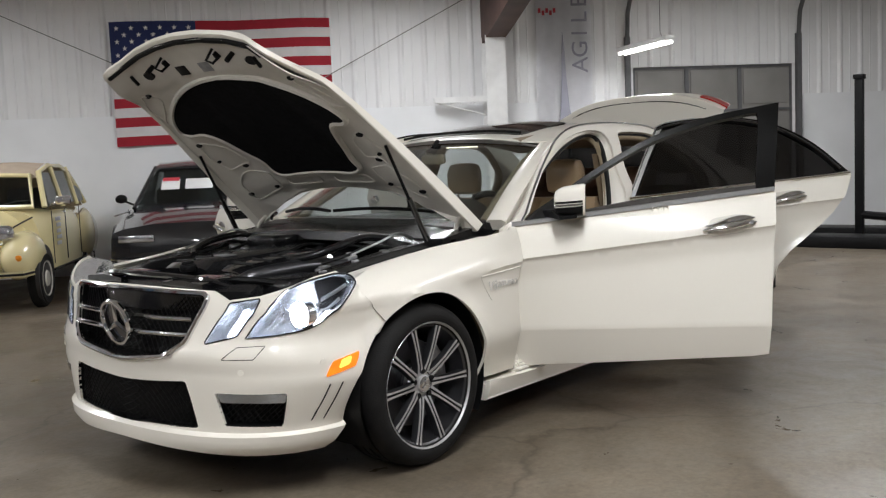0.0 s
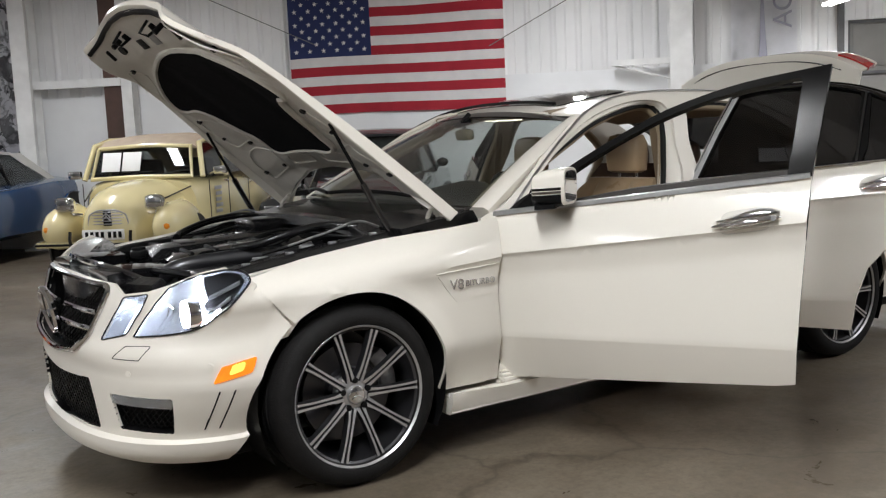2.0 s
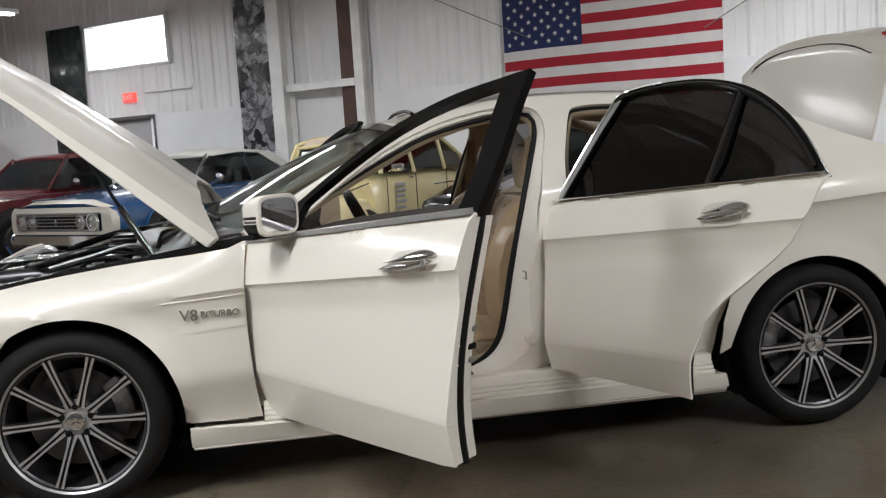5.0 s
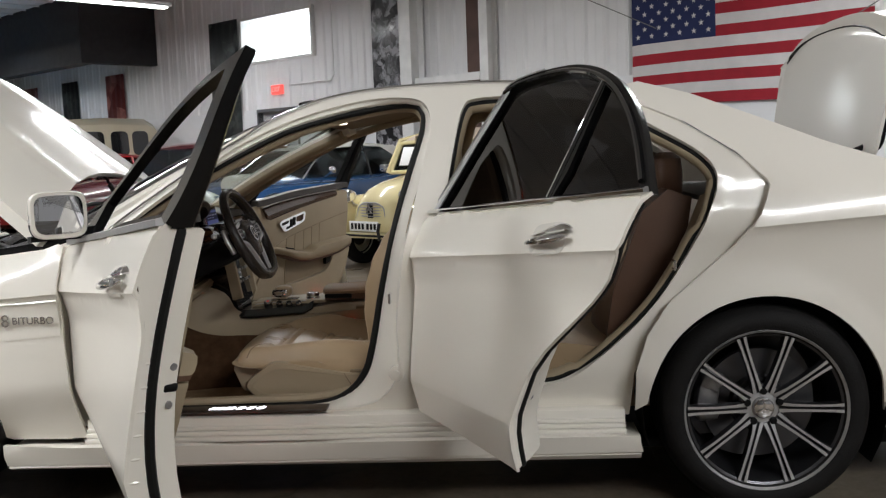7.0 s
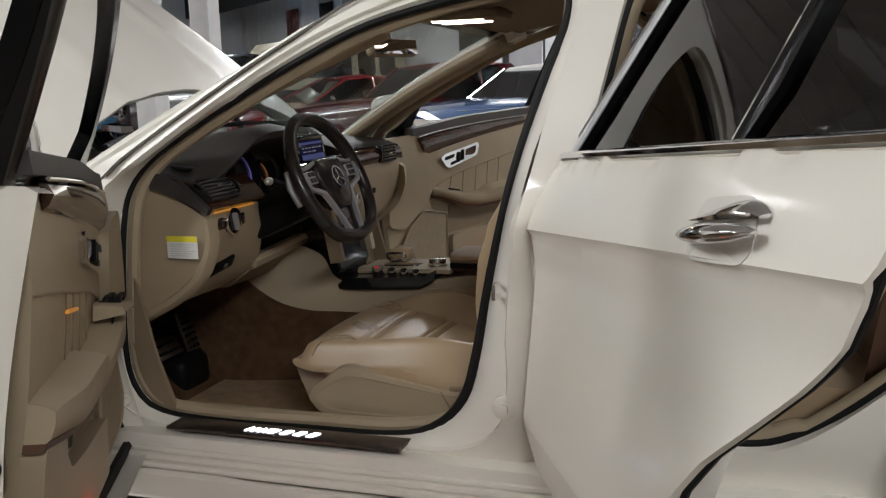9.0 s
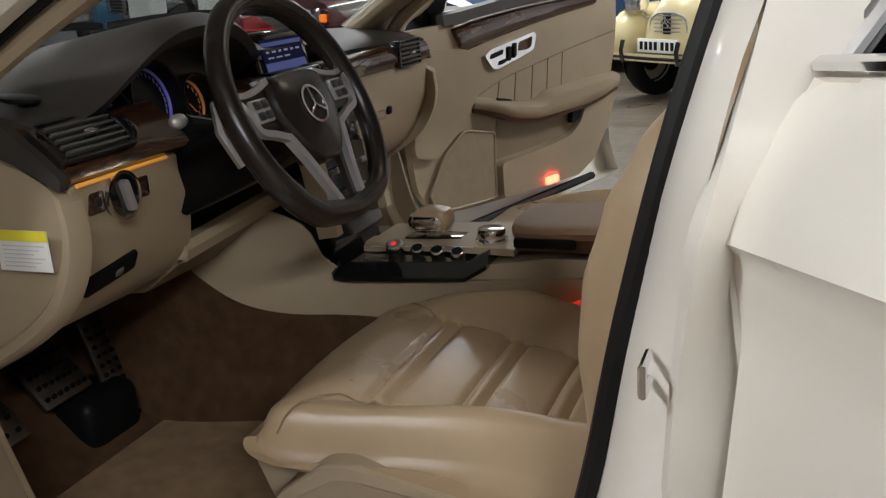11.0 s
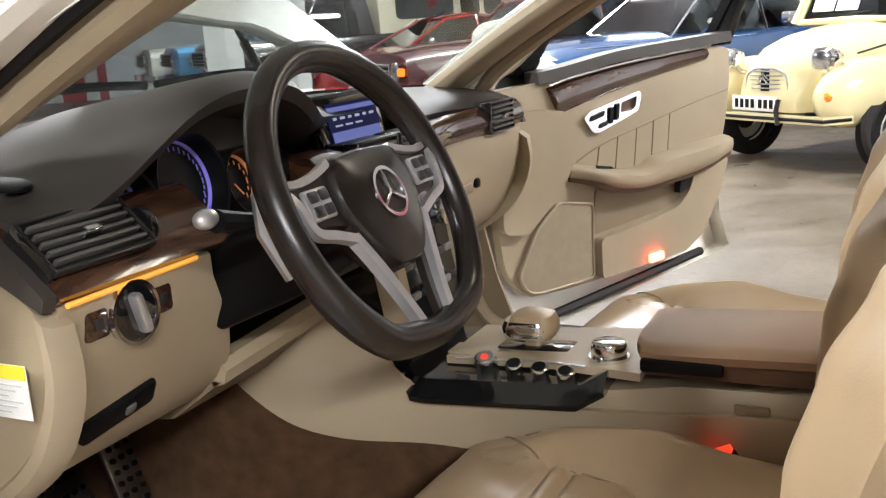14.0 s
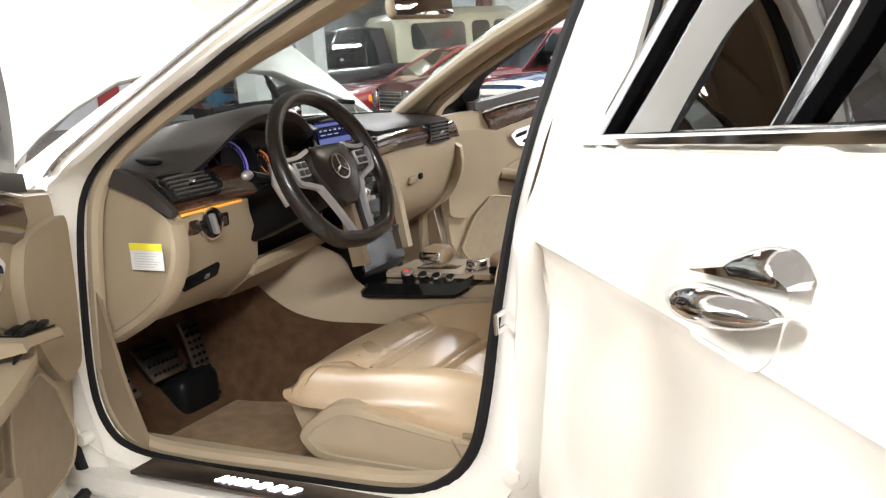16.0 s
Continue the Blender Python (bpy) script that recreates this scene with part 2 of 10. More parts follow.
def spline(pts, n=6, closed=False):
    """Catmull-Rom through the points."""
    P = [Vector(p) for p in pts]
    out = []
    m = len(P)
    for i in range(m if closed else m - 1):
        p1, p2 = P[i], P[(i + 1) % m]
        p0 = P[i - 1] if (closed or i > 0) else p1 * 2 - p2
        p3 = P[(i + 2) % m] if (closed or i + 2 < m) else p2 * 2 - p1
        for k in range(n):
            t = k / n
            out.append(0.5 * ((2 * p1) + (p2 - p0) * t + (2 * p0 - 5 * p1 + 4 * p2 - p3) * t * t + (3 * p1 - p0 - 3 * p2 + p3) * t ** 3))
    if not closed:
        out.append(P[-1])
    return out


def tube(pts, r, n=10, closed=False, sec=None, cap=True):
    """A round or given section swept along points; r may be a list."""
    P = [Vector(p) for p in pts]
    m = len(P)
    rs = r if isinstance(r, (list, tuple)) else [r] * m
    bm = bmesh.new()
    rings = []
    up = Vector((0, 0, 1))
    prev = None
    for i in range(m):
        a = P[i - 1] if (i > 0 or closed) else P[i]
        b = P[(i + 1) % m] if (i < m - 1 or closed) else P[i]
        d = (b - a).normalized()
        if prev is None:
            s = d.cross(up)
            if s.length < 1e-3:
                s = d.cross(Vector((0, 1, 0)))
        else:
            s = prev - d * prev.dot(d)
        s.normalize()
        prev = s
        u = s.cross(d)
        ring = []
        for k in range(n if sec is None else len(sec)):
            if sec is None:
                c, w = math.cos(2 * math.pi * k / n) * rs[i], math.sin(2 * math.pi * k / n) * rs[i]
            else:
                c, w = sec[k][0] * rs[i], sec[k][1] * rs[i]
            ring.append(bm.verts.new(P[i] + s * c + u * w))
        rings.append(ring)
    pairs = list(zip(rings, rings[1:])) + ([(rings[-1], rings[0])] if closed else [])
    q = len(rings[0])
    for a, b in pairs:
        for k in range(q):
            bm.faces.new((a[k], a[(k + 1) % q], b[(k + 1) % q], b[k]))
    if cap and not closed:
        bm.faces.new(rings[0][::-1])
        bm.faces.new(rings[-1])
    bmesh.ops.recalc_face_normals(bm, faces=bm.faces)
    return bm


def loft(rings, closed=True, cap=True):
    """Skin over rings of equal length."""
    bm = bmesh.new()
    R = [[bm.verts.new(p) for p in ring] for ring in rings]
    q = len(R[0])
    for a, b in zip(R, R[1:]):
        for k in range(q if closed else q - 1):
            bm.faces.new((a[k], a[(k + 1) % q], b[(k + 1) % q], b[k]))
    if cap and closed:
        bm.faces.new(R[0][::-1])
        bm.faces.new(R[-1])
    bmesh.ops.recalc_face_normals(bm, faces=bm.faces)
    return bm


def in_poly(x, y, poly):
    c, j = False, len(poly) - 1
    for i in range(len(poly)):
        if (poly[i][1] > y) != (poly[j][1] > y) and x < (poly[j][0] - poly[i][0]) * (y - poly[i][1]) / (poly[j][1] - poly[i][1]) + poly[i][0]:
            c = not c
        j = i
    return c


def rounded(pts, r, n=4):
    """A polygon with its corners rounded by about r."""
    P = [Vector(p) for p in pts]
    out = []
    for i, p in enumerate(P):
        a, b = P[i - 1] - p, P[(i + 1) % len(P)] - p
        k = min(r, 0.45 * a.length, 0.45 * b.length)
        a, b = p + a.normalized() * k, p + b.normalized() * k
        for j in range(n + 1):
            t = j / n
            out.append(a * (1 - t) ** 2 + p * 2 * t * (1 - t) + b * t * t)
    return out


def dense(poly, step):
    out = []
    for i, p in enumerate(poly):
        p, q = Vector(p), Vector(poly[(i + 1) % len(poly)])
        n = max(1, math.ceil((q - p).length / step))
        out += [p + (q - p) * k / n for k in range(n)]
    return out


def arc(cx, cz, r, a0, a1, n=20):
    return [(cx + r * math.cos(radians(a0 + (a1 - a0) * k / n)), cz + r * math.sin(radians(a0 + (a1 - a0) * k / n))) for k in range(n + 1)]


def panel(outline, fmap, step=0.04, th=0.012, holes=(), out=(0, -1, 0), sy=None, lines=()):
    """A sheet with thickness: the outline in the surface's own two coordinates, laid on fmap."""
    from mathutils.geometry import delaunay_2d_cdt
    sy = sy or step
    loops = [dense(outline, min(step, sy))] + [dense(h, min(step, sy)) for h in holes]
    coords, edges = [], []
    for lp in loops:
        k = len(coords)
        coords += [Vector((p[0], p[1])) for p in lp]
        edges += [(k + i, k + (i + 1) % len(lp)) for i in range(len(lp))]
    crease = []
    for ln in lines:
        ln = [p for p in ln if in_poly(p[0], p[1], loops[0]) and not any(in_poly(p[0], p[1], h) for h in loops[1:])]
        k = len(coords)
        coords += [Vector(p) for p in ln]
        crease += ln
        edges += [(k + i, k + i + 1) for i in range(len(ln) - 1)]
    bx = [p[0] for p in loops[0]]
    bz = [p[1] for p in loops[0]]
    rim = np.array([(p[0] / step, p[1] / sy) for lp in loops + [crease] for p in lp])
    for i in range(1, int((max(bx) - min(bx)) / step) + 1):
        for j in range(1, int((max(bz) - min(bz)) / sy) + 1):
            x, z = min(bx) + i * step, min(bz) + j * sy
            if in_poly(x, z, loops[0]) and not any(in_poly(x, z, h) for h in loops[1:]):
                if np.min((rim[:, 0] - x / step) ** 2 + (rim[:, 1] - z / sy) ** 2) > 0.2:
                    coords.append(Vector((x, z)))
    v, e, f, *_ = delaunay_2d_cdt(coords, edges, [], 0, 1e-6)
    bm = bmesh.new()
    vs = [bm.verts.new(fmap(p.x, p.y)) for p in v]
    keep = []
    for tri in f:
        c = sum((v[i] for i in tri), Vector((0, 0))) / 3
        if in_poly(c.x, c.y, loops[0]) and not any(in_poly(c.x, c.y, h) for h in loops[1:]):
            keep.append(bm.faces.new([vs[i] for i in tri]))
    for w in [w for w in bm.verts if not w.link_faces]:
        bm.verts.remove(w)
    bm.normal_update()
    o = Vector(out)
    if sum(fc.normal.dot(o) * fc.calc_area() for fc in bm.faces) < 0:
        bmesh.ops.reverse_faces(bm, faces=list(bm.faces))
    bm.normal_update()
    if th:
        border = [ed for ed in bm.edges if len(ed.link_faces) == 1]
        back = {w: bm.verts.new(w.co - w.normal * th) for w in list(bm.verts)}
        for fc in list(bm.faces):
            bm.faces.new([back[w] for w in fc.verts][::-1])
        for ed in border:
            fc = ed.link_faces[0]
            a, b = ed.verts
            lv = list(fc.verts)
            if lv[(lv.index(a) + 1) % len(lv)] == b:
                a, b = b, a
            bm.faces.new((a, b, back[b], back[a]))
    return bm


def shifted(fmap, off):
    """The surface moved by off metres along its own normal (towards (ox, oy, oz) = off[1:])."""
    dist, side = off[0], Vector(off[1:])

    def g(a, b):
        p = fmap(a, b)
        n = (fmap(a + 1e-3, b) - p).cross(fmap(a, b + 1e-3) - p)
        n = n.normalized() if n.length > 1e-12 else side.normalized()
        if n.dot(side) < 0:
            n = -n
        return p + n * dist
    return g


def bucket(outline, fmap, depth, side, step=0.03, sy=None):
    """A recess behind an opening: side walls and a back, as one sheet."""
    back = shifted(fmap, (depth, *side))
    b1 = panel(outline, back, step, 0, out=[-c for c in side], sy=sy)
    lp = dense(outline, step)
    bm = bmesh.new()
    A = [bm.verts.new(fmap(p[0], p[1])) for p in lp]
    B = [bm.verts.new(back(p[0], p[1])) for p in lp]
    for k in range(len(lp)):
        bm.faces.new((A[k], A[(k + 1) % len(lp)], B[(k + 1) % len(lp)], B[k]))
    return join(b1, bm)


def rim_tube(outline, fmap, r, n=6, step=0.03):
    return tube([fmap(p[0], p[1]) for p in dense(outline, step)], r, n, closed=True)


def text_mesh(s, size, depth=0.004):
    cu = bpy.data.curves.new("letters", "FONT")
    cu.body, cu.size, cu.extrude = s, size, depth
    cu.align_x, cu.align_y = "CENTER", "CENTER"
    ob = bpy.data.objects.new("letters", cu)
    me = bpy.data.meshes.new_from_object(ob)
    bm = bmesh.new()
    bm.from_mesh(me)
    bpy.data.objects.remove(ob)
    bpy.data.meshes.remove(me)
    bpy.data.curves.remove(cu)
    return bm


def smooth01(a, b, x):
    t = max(0.0, min(1.0, (x - a) / (b - a)))
    return t * t * (3 - 2 * t)


def floor_mat():
    """Worn sealed concrete: cloudy patches, scuffs, speckle, dark spots and hairline cracks."""
    m = mat("concrete_floor", (0.23, 0.205, 0.175), 0.42, vary=0, bump=0.06, bump_scale=30)
    nt = m.node_tree
    b = nt.nodes["Principled BSDF"]
    tc = nt.nodes.new("ShaderNodeTexCoord")

    def noise(scale, detail, rough=0.62, dist=0.0):
        n = nt.nodes.new("ShaderNodeTexNoise")
        n.inputs["Scale"].default_value, n.inputs["Detail"].default_value, n.inputs["Roughness"].default_value, n.inputs["Distortion"].default_value = scale, detail, rough, dist
        nt.links.new(tc.outputs["Object"], n.inputs["Vector"])
        return n.outputs["Fac"]

    def ramp(src, p0, c0, p1, c1):
        r = nt.nodes.new("ShaderNodeValToRGB")
        r.color_ramp.elements[0].position, r.color_ramp.elements[1].position = p0, p1
        r.color_ramp.elements[0].color, r.color_ramp.elements[1].color = (*c0, 1), (*c1, 1)
        nt.links.new(src, r.inputs[0])
        return r.outputs[0]

    def mult(a, c, fac):
        x = nt.nodes.new("ShaderNodeMix")
        x.data_type, x.blend_type = "RGBA", "MULTIPLY"
        x.inputs[0].default_value = fac
        nt.links.new(a, x.inputs[6])
        nt.links.new(c, x.inputs[7])
        return x.outputs[2]
    n2 = noise(2.6, 9, 0.68, 0.6)
    col = ramp(noise(0.5, 8, 0.6, 0.8), 0.36, (0.150, 0.122, 0.090), 0.66, (0.272, 0.232, 0.180))
    col = mult(col, ramp(n2, 0.30, (0.58, 0.56, 0.54), 0.70, (1.0, 1.0, 1.0)), 0.9)
    col = mult(col, ramp(noise(38, 5, 0.7), 0.32, (0.62, 0.60, 0.58), 0.60, (1.0, 1.0, 1.0)), 0.6)
    col = mult(col, ramp(noise(9.0, 6, 0.75), 0.24, (0.45, 0.42, 0.40), 0.38, (1.0, 1.0, 1.0)), 0.8)
    col = mult(col, ramp(noise(1.1, 10, 0.72, 1.4), 0.40, (0.70, 0.63, 0.57), 0.56, (1.0, 1.0, 1.0)), 0.45)
    col = mult(col, ramp(noise(17, 8, 0.8, 0.5), 0.36, (0.72, 0.70, 0.68), 0.56, (1.08, 1.08, 1.08)), 0.7)
    vo = nt.nodes.new("ShaderNodeTexVoronoi")
    vo.feature = "DISTANCE_TO_EDGE"
    vo.inputs["Scale"].default_value = 0.33
    wn = nt.nodes.new("ShaderNodeTexNoise")
    wn.inputs["Scale"].default_value, wn.inputs["Detail"].default_value = 1.6, 6.0
    nt.links.new(tc.outputs["Object"], wn.inputs["Vector"])
    ad = nt.nodes.new("ShaderNodeMix")
    ad.data_type, ad.blend_type = "RGBA", "ADD"
    ad.inputs[0].default_value = 0.55
    nt.links.new(tc.outputs["Object"], ad.inputs[6])
    nt.links.new(wn.outputs["Color"], ad.inputs[7])
    nt.links.new(ad.outputs[2], vo.inputs["Vector"])
    col = mult(col, ramp(vo.outputs["Distance"], 0.0015, (0.35, 0.32, 0.30), 0.0045, (1.0, 1.0, 1.0)), 0.6)
    nt.links.new(col, b.inputs["Base Color"])
    mr = nt.nodes.new("ShaderNodeMapRange")
    mr.inputs["From Min"].default_value, mr.inputs["From Max"].default_value = 0.3, 0.7
    mr.inputs["To Min"].default_value, mr.inputs["To Max"].default_value = 0.24, 0.55
    nt.links.new(n2, mr.inputs["Value"])
    nt.links.new(mr.outputs[0], b.inputs["Roughness"])
    return m


FLOOR = floor_mat()
WALL_RIB = mat("ribbed_white_steel", (0.80, 0.80, 0.81), 0.45, vary=0.06, scale=1.2)
WALL_LOW = mat("white_liner_panel", (0.82, 0.83, 0.85), 0.5, vary=0.05, scale=1.5, bump=0.03, bump_scale=4)
CEIL = mat("white_ceiling_steel", (0.80, 0.81, 0.83), 0.5, vary=0.05)
COL_WHITE = mat("white_steel_column", (0.80, 0.80, 0.80), 0.5, vary=0.08, scale=5)
RUST = mat("brown_primer_steel", (0.085, 0.045, 0.035), 0.6, vary=0.25, scale=4)
DARKWALL = mat("charcoal_soffit", (0.022, 0.022, 0.024), 0.8, vary=0.2)
TUBE = mat("fluorescent_tube", (1, 1, 1), 0.4, vary=0, emit=9.0, emit_col=(1.0, 0.97, 0.93))
FIXTURE = mat("white_enamel", (0.75, 0.75, 0.75), 0.4, vary=0.03)
GATE_MAT = mat("grey_gate_panel", (0.235, 0.225, 0.215), 0.55, vary=0.08, scale=3)
GATE_DARK = mat("gate_frame_steel", (0.10, 0.10, 0.105), 0.5, vary=0.15)

WALL_R = pose(5.248, 6.038, 0, 0, 0, -41)      # x along the flag wall, y behind it
S0, S1, CEIL_Z, REACH = -22.0, 14.0, 4.15, 24.0


def on_wall(lo, hi, r=0.0):
    """A box by the flag wall: s, depth into the hall (negative y), z."""
    return moved(box2((lo[0], -hi[1], lo[2]), (hi[0], -lo[1], hi[2]), r), WALL_R)


def rib_sheet(s0, s1, z0, z1, holes=()):
    """Standing-seam sheet as a folded profile, cut round the openings."""
    bm = bmesh.new()
    pitch = 0.305
    k = 0
    s = s0
    while s < s1 - 1e-6:
        e = min(s + pitch, s1)
        spans = [(z0, z1)]
        for a, b, c, d in holes:
            if s < b - 0.02 and e > a + 0.02:
                spans = [(p, q) for u, w in spans for p, q in ((u, min(w, c)), (max(u, d), w)) if q - p > 0.01]
        prof = [(s, 0), (s + 0.03, -0.022), (s + 0.055, -0.022), (s + 0.085, 0), (s + 0.18, 0), (s + 0.19, -0.006), (s + 0.2, 0), (e, 0)]
        prof = [(min(a, e), b) for a, b in prof]
        for u, w in spans:
            lo = [bm.verts.new((a, b, u)) for a, b in prof]
            hi = [bm.verts.new((a, b, w)) for a, b in prof]
            for j in range(len(prof) - 1):
                bm.faces.new((lo[j], lo[j + 1], hi[j + 1], hi[j]))
        s, k = e, k + 1
    return moved(bm, WALL_R)


floor = part("floor", box2((-30, -22, -0.2), (28, 34, 0), 0), FLOOR, smooth=0)
tagged(floor, "worn brown-grey polished concrete floor", "floor", kind="structure")

WIN = (-9.83, -7.86, 2.70, 3.49)
DOORWAY = (-9.4, -8.35, 0.0, 1.90)
GATE = (4.65, 6.93, 0.0, 2.37)
wall_n = part("wall_north", join(*[on_wall((a, -0.25, b), (c, -0.03, d)) for a, b, c, d in (
    (S0, 0, WIN[0], CEIL_Z), (WIN[0], WIN[3], WIN[1], CEIL_Z), (WIN[0], DOORWAY[3], WIN[1], WIN[2]), (WIN[0], 0, DOORWAY[0], DOORWAY[3]), (DOORWAY[1], 0, WIN[1], DOORWAY[3]),
    (WIN[1], 0, GATE[0], CEIL_Z), (GATE[0], GATE[3], GATE[1], CEIL_Z), (GATE[1], 0, S1, CEIL_Z))]), WALL_RIB, smooth=0)
tagged(wall_n, "white steel hall wall behind the flag", "wall", kind="structure")
part("ribbed_sheet", rib_sheet(S0, S1, 1.95, CEIL_Z, [WIN, GATE]), WALL_RIB, wall_n, "white ribbed steel cladding", smooth=0)
part("liner_panel", join(on_wall((S0, -0.03, 0), (DOORWAY[0], 0.02, 1.95)), on_wall((DOORWAY[1], -0.03, 0), (GATE[0] - 0.14, 0.02, 1.95)), on_wall((GATE[1] + 0.14, -0.03, 0), (S1, 0.02, 1.95))), WALL_LOW, wall_n, "smooth white lower wall lining", smooth=0)


def side_wall(name, s, d0, d1, label, mtl):
    ob = part(name, on_wall((s - 0.12, d0, 0), (s + 0.12, d1, CEIL_Z)), mtl, smooth=0)
    return tagged(ob, label, "wall", kind="structure")


side_wall("wall_west", S0 - 0.14, -0.25, REACH, "white far end wall of the hall", WALL_LOW)
side_wall("wall_east", S1 + 0.14, -0.25, REACH, "white end wall of the hall", WALL_LOW)
ws = part("wall_south", on_wall((S0 - 0.3, REACH, 0), (S1 + 0.3, REACH + 0.25, CEIL_Z)), WALL_LOW, smooth=0)
tagged(ws, "white wall closing the hall", "wall", kind="structure")
ceil = part("ceiling", on_wall((S0 - 0.3, -0.3, CEIL_Z), (S1 + 0.3, REACH + 0.3, CEIL_Z + 0.2)), CEIL, smooth=0)
tagged(ceil, "pale corrugated steel ceiling", "ceiling", kind="structure")


# lamps
def tube_light(loc, yaw, length=1.2, name="ceiling_light", watts=LAMP_W, group="hall lights"):
    t = thing(name, "white fluorescent batten lamp hanging on wires", "lamp", group, m=pose(*loc, 0, 0, yaw))
    part("housing", rbox(length, 0.12, 0.06, (0, 0, 0.03), 0.01), FIXTURE, t)
    part("tube", join(*[cyl(0.018, length * 0.94, (0, y, -0.016), "x", 10) for y in (-0.035, 0.035)]), TUBE, t, "lit white fluorescent tubes")
    for x in (-length * 0.35, length * 0.35):
        part("hanger", tube([(x, 0, 0.06), (x * 0.9, 0, 0.12), (x * 0.9, 0, CEIL_Z - loc[2] - 0.005)], 0.004, 6), GATE_DARK, t)
    la = bpy.data.lights.new("batten", "AREA")
    la.shape, la.size, la.size_y, la.energy, la.color = "RECTANGLE", length, 0.14, watts, (0.965, 0.98, 0.995)
    lo = new("batten_light", la)
    lo.matrix_world = pose(loc[0], loc[1], loc[2] - 0.05, 0, 0, yaw)
    return t


for s, d, k in ((-15.0, 4.0, 1.0), (-9.0, 3.0, 1.0), (-9, 8.5, 1.0), (-4.0, 3.6, 0.8), (-4, 10.5, 1.0), (1.4, 2.8, 1.0), (1.0, 11.2, 1.35), (6.0, 3.2, 0.75), (6.6, 8.9, 1.9), (-2, 14.5, 1.0)):
    p = wall_pt(s, d, 3.45)
    tube_light(p, 49, 2.4, watts=LAMP_W * 2.2 * k)
tube_light((7.45, 2.12, 2.47), 56.6, 1.2, watts=LAMP_W * 0.4)

# ---- the sedan ----
car = thing("sedan", "pearl white sport sedan with bonnet, boot and doors open", "car")
WB, WZ, TYRE_R, ARCH = 2.874, 0.335, 0.334, 0.378


def crease_z(x):
    return 0.776 + (x - 0.64) * 0.065


def belt_z(x):
    return 0.93 + (x - 0.68) * 0.052


def edge_z(x):
    return 0.845 + 0.135 * (x + 0.05) - 0.05 * (x + 0.05) ** 2


def side_w(x, z):
    """Half width of the body at x along it and z up."""
    w = 0.928
    if x < 0.5:
        w -= 0.05 * (0.5 - x) ** 2
    if x > 3.0:
        w -= 0.06 * (x - 3.0) ** 2
    if x > 3.7:
        w -= 1.2 * (x - 3.7) ** 2
    zc = crease_z(x)
    k = smooth01(0.66, 0.15, x) if x < 0.66 else 0.0
    zt = edge_z(x) * k + belt_z(x) * (1 - k)
    if z > zt and k < 0.5:
        return w - 0.063 - 0.55 * (z - zt)
    if z > zc:
        e = min(1.3, (z - zc) / max(0.05, zt - zc))
        return w - (0.022 * e + 0.025 * e * e) * (1 - k) - k * 0.155 * e ** 2.6 * (1 - 0.6 * smooth01(-0.12, -0.38, x))
    d = zc - z
    w -= 0.012 * smooth01(0, 0.014, d) + 0.020 * smooth01(0.0, 0.10, d)
    if z < 0.455:
        w -= 0.36 * (0.455 - z)
    for wx in (0.0, WB):
        r = math.hypot(x - wx, z - WZ)
        if r < 0.62 and z > 0.2:
            w += 0.020 * math.exp(-((r - ARCH) / 0.045) ** 2) * smooth01(0.25, 0.4, z)
    return w


def SL(x, z):
    return Vector((x, -side_w(x, z), z))


def SR(x, z):
    return Vector((x, side_w(x, z), z))


def crease_lines(x0, x1):
    xs = [x0 + (x1 - x0) * k / 60 for k in range(61)]
    return [[(x, crease_z(x) + o) for x in xs] for o in (0.0, -0.012)] + [[(x, z) for x in xs] for z in (0.455, 0.450)]


FRONT_DOOR = [(0.655, belt_z(0.66)), (0.638, 0.80), (0.640, 0.60), (0.652, 0.40), (0.668, 0.292), (0.70, 0.278), (1.20, 0.300), (1.70, 0.325), (1.768, 0.335), (1.775, 0.60), (1.790, belt_z(1.79))]
REAR_DOOR = [(1.780, belt_z(1.78)), (1.778, 0.86), (1.776, 0.60), (1.778, 0.345), (2.10, 0.338), (2.462, 0.322), (2.490, 0.47), (2.535, 0.59), (2.60, 0.66), (2.69, 0.73), (2.765, 0.79), (2.83, 0.85), (2.895, 0.94), (2.935, belt_z(2.935))]
REAR_EDGE = [(2.455, 0.345), (2.462, 0.47), (2.50, 0.585), (2.57, 0.69), (2.67, 0.775), (2.77, 0.86), (2.85, 0.96), (2.885, belt_z(2.885))]

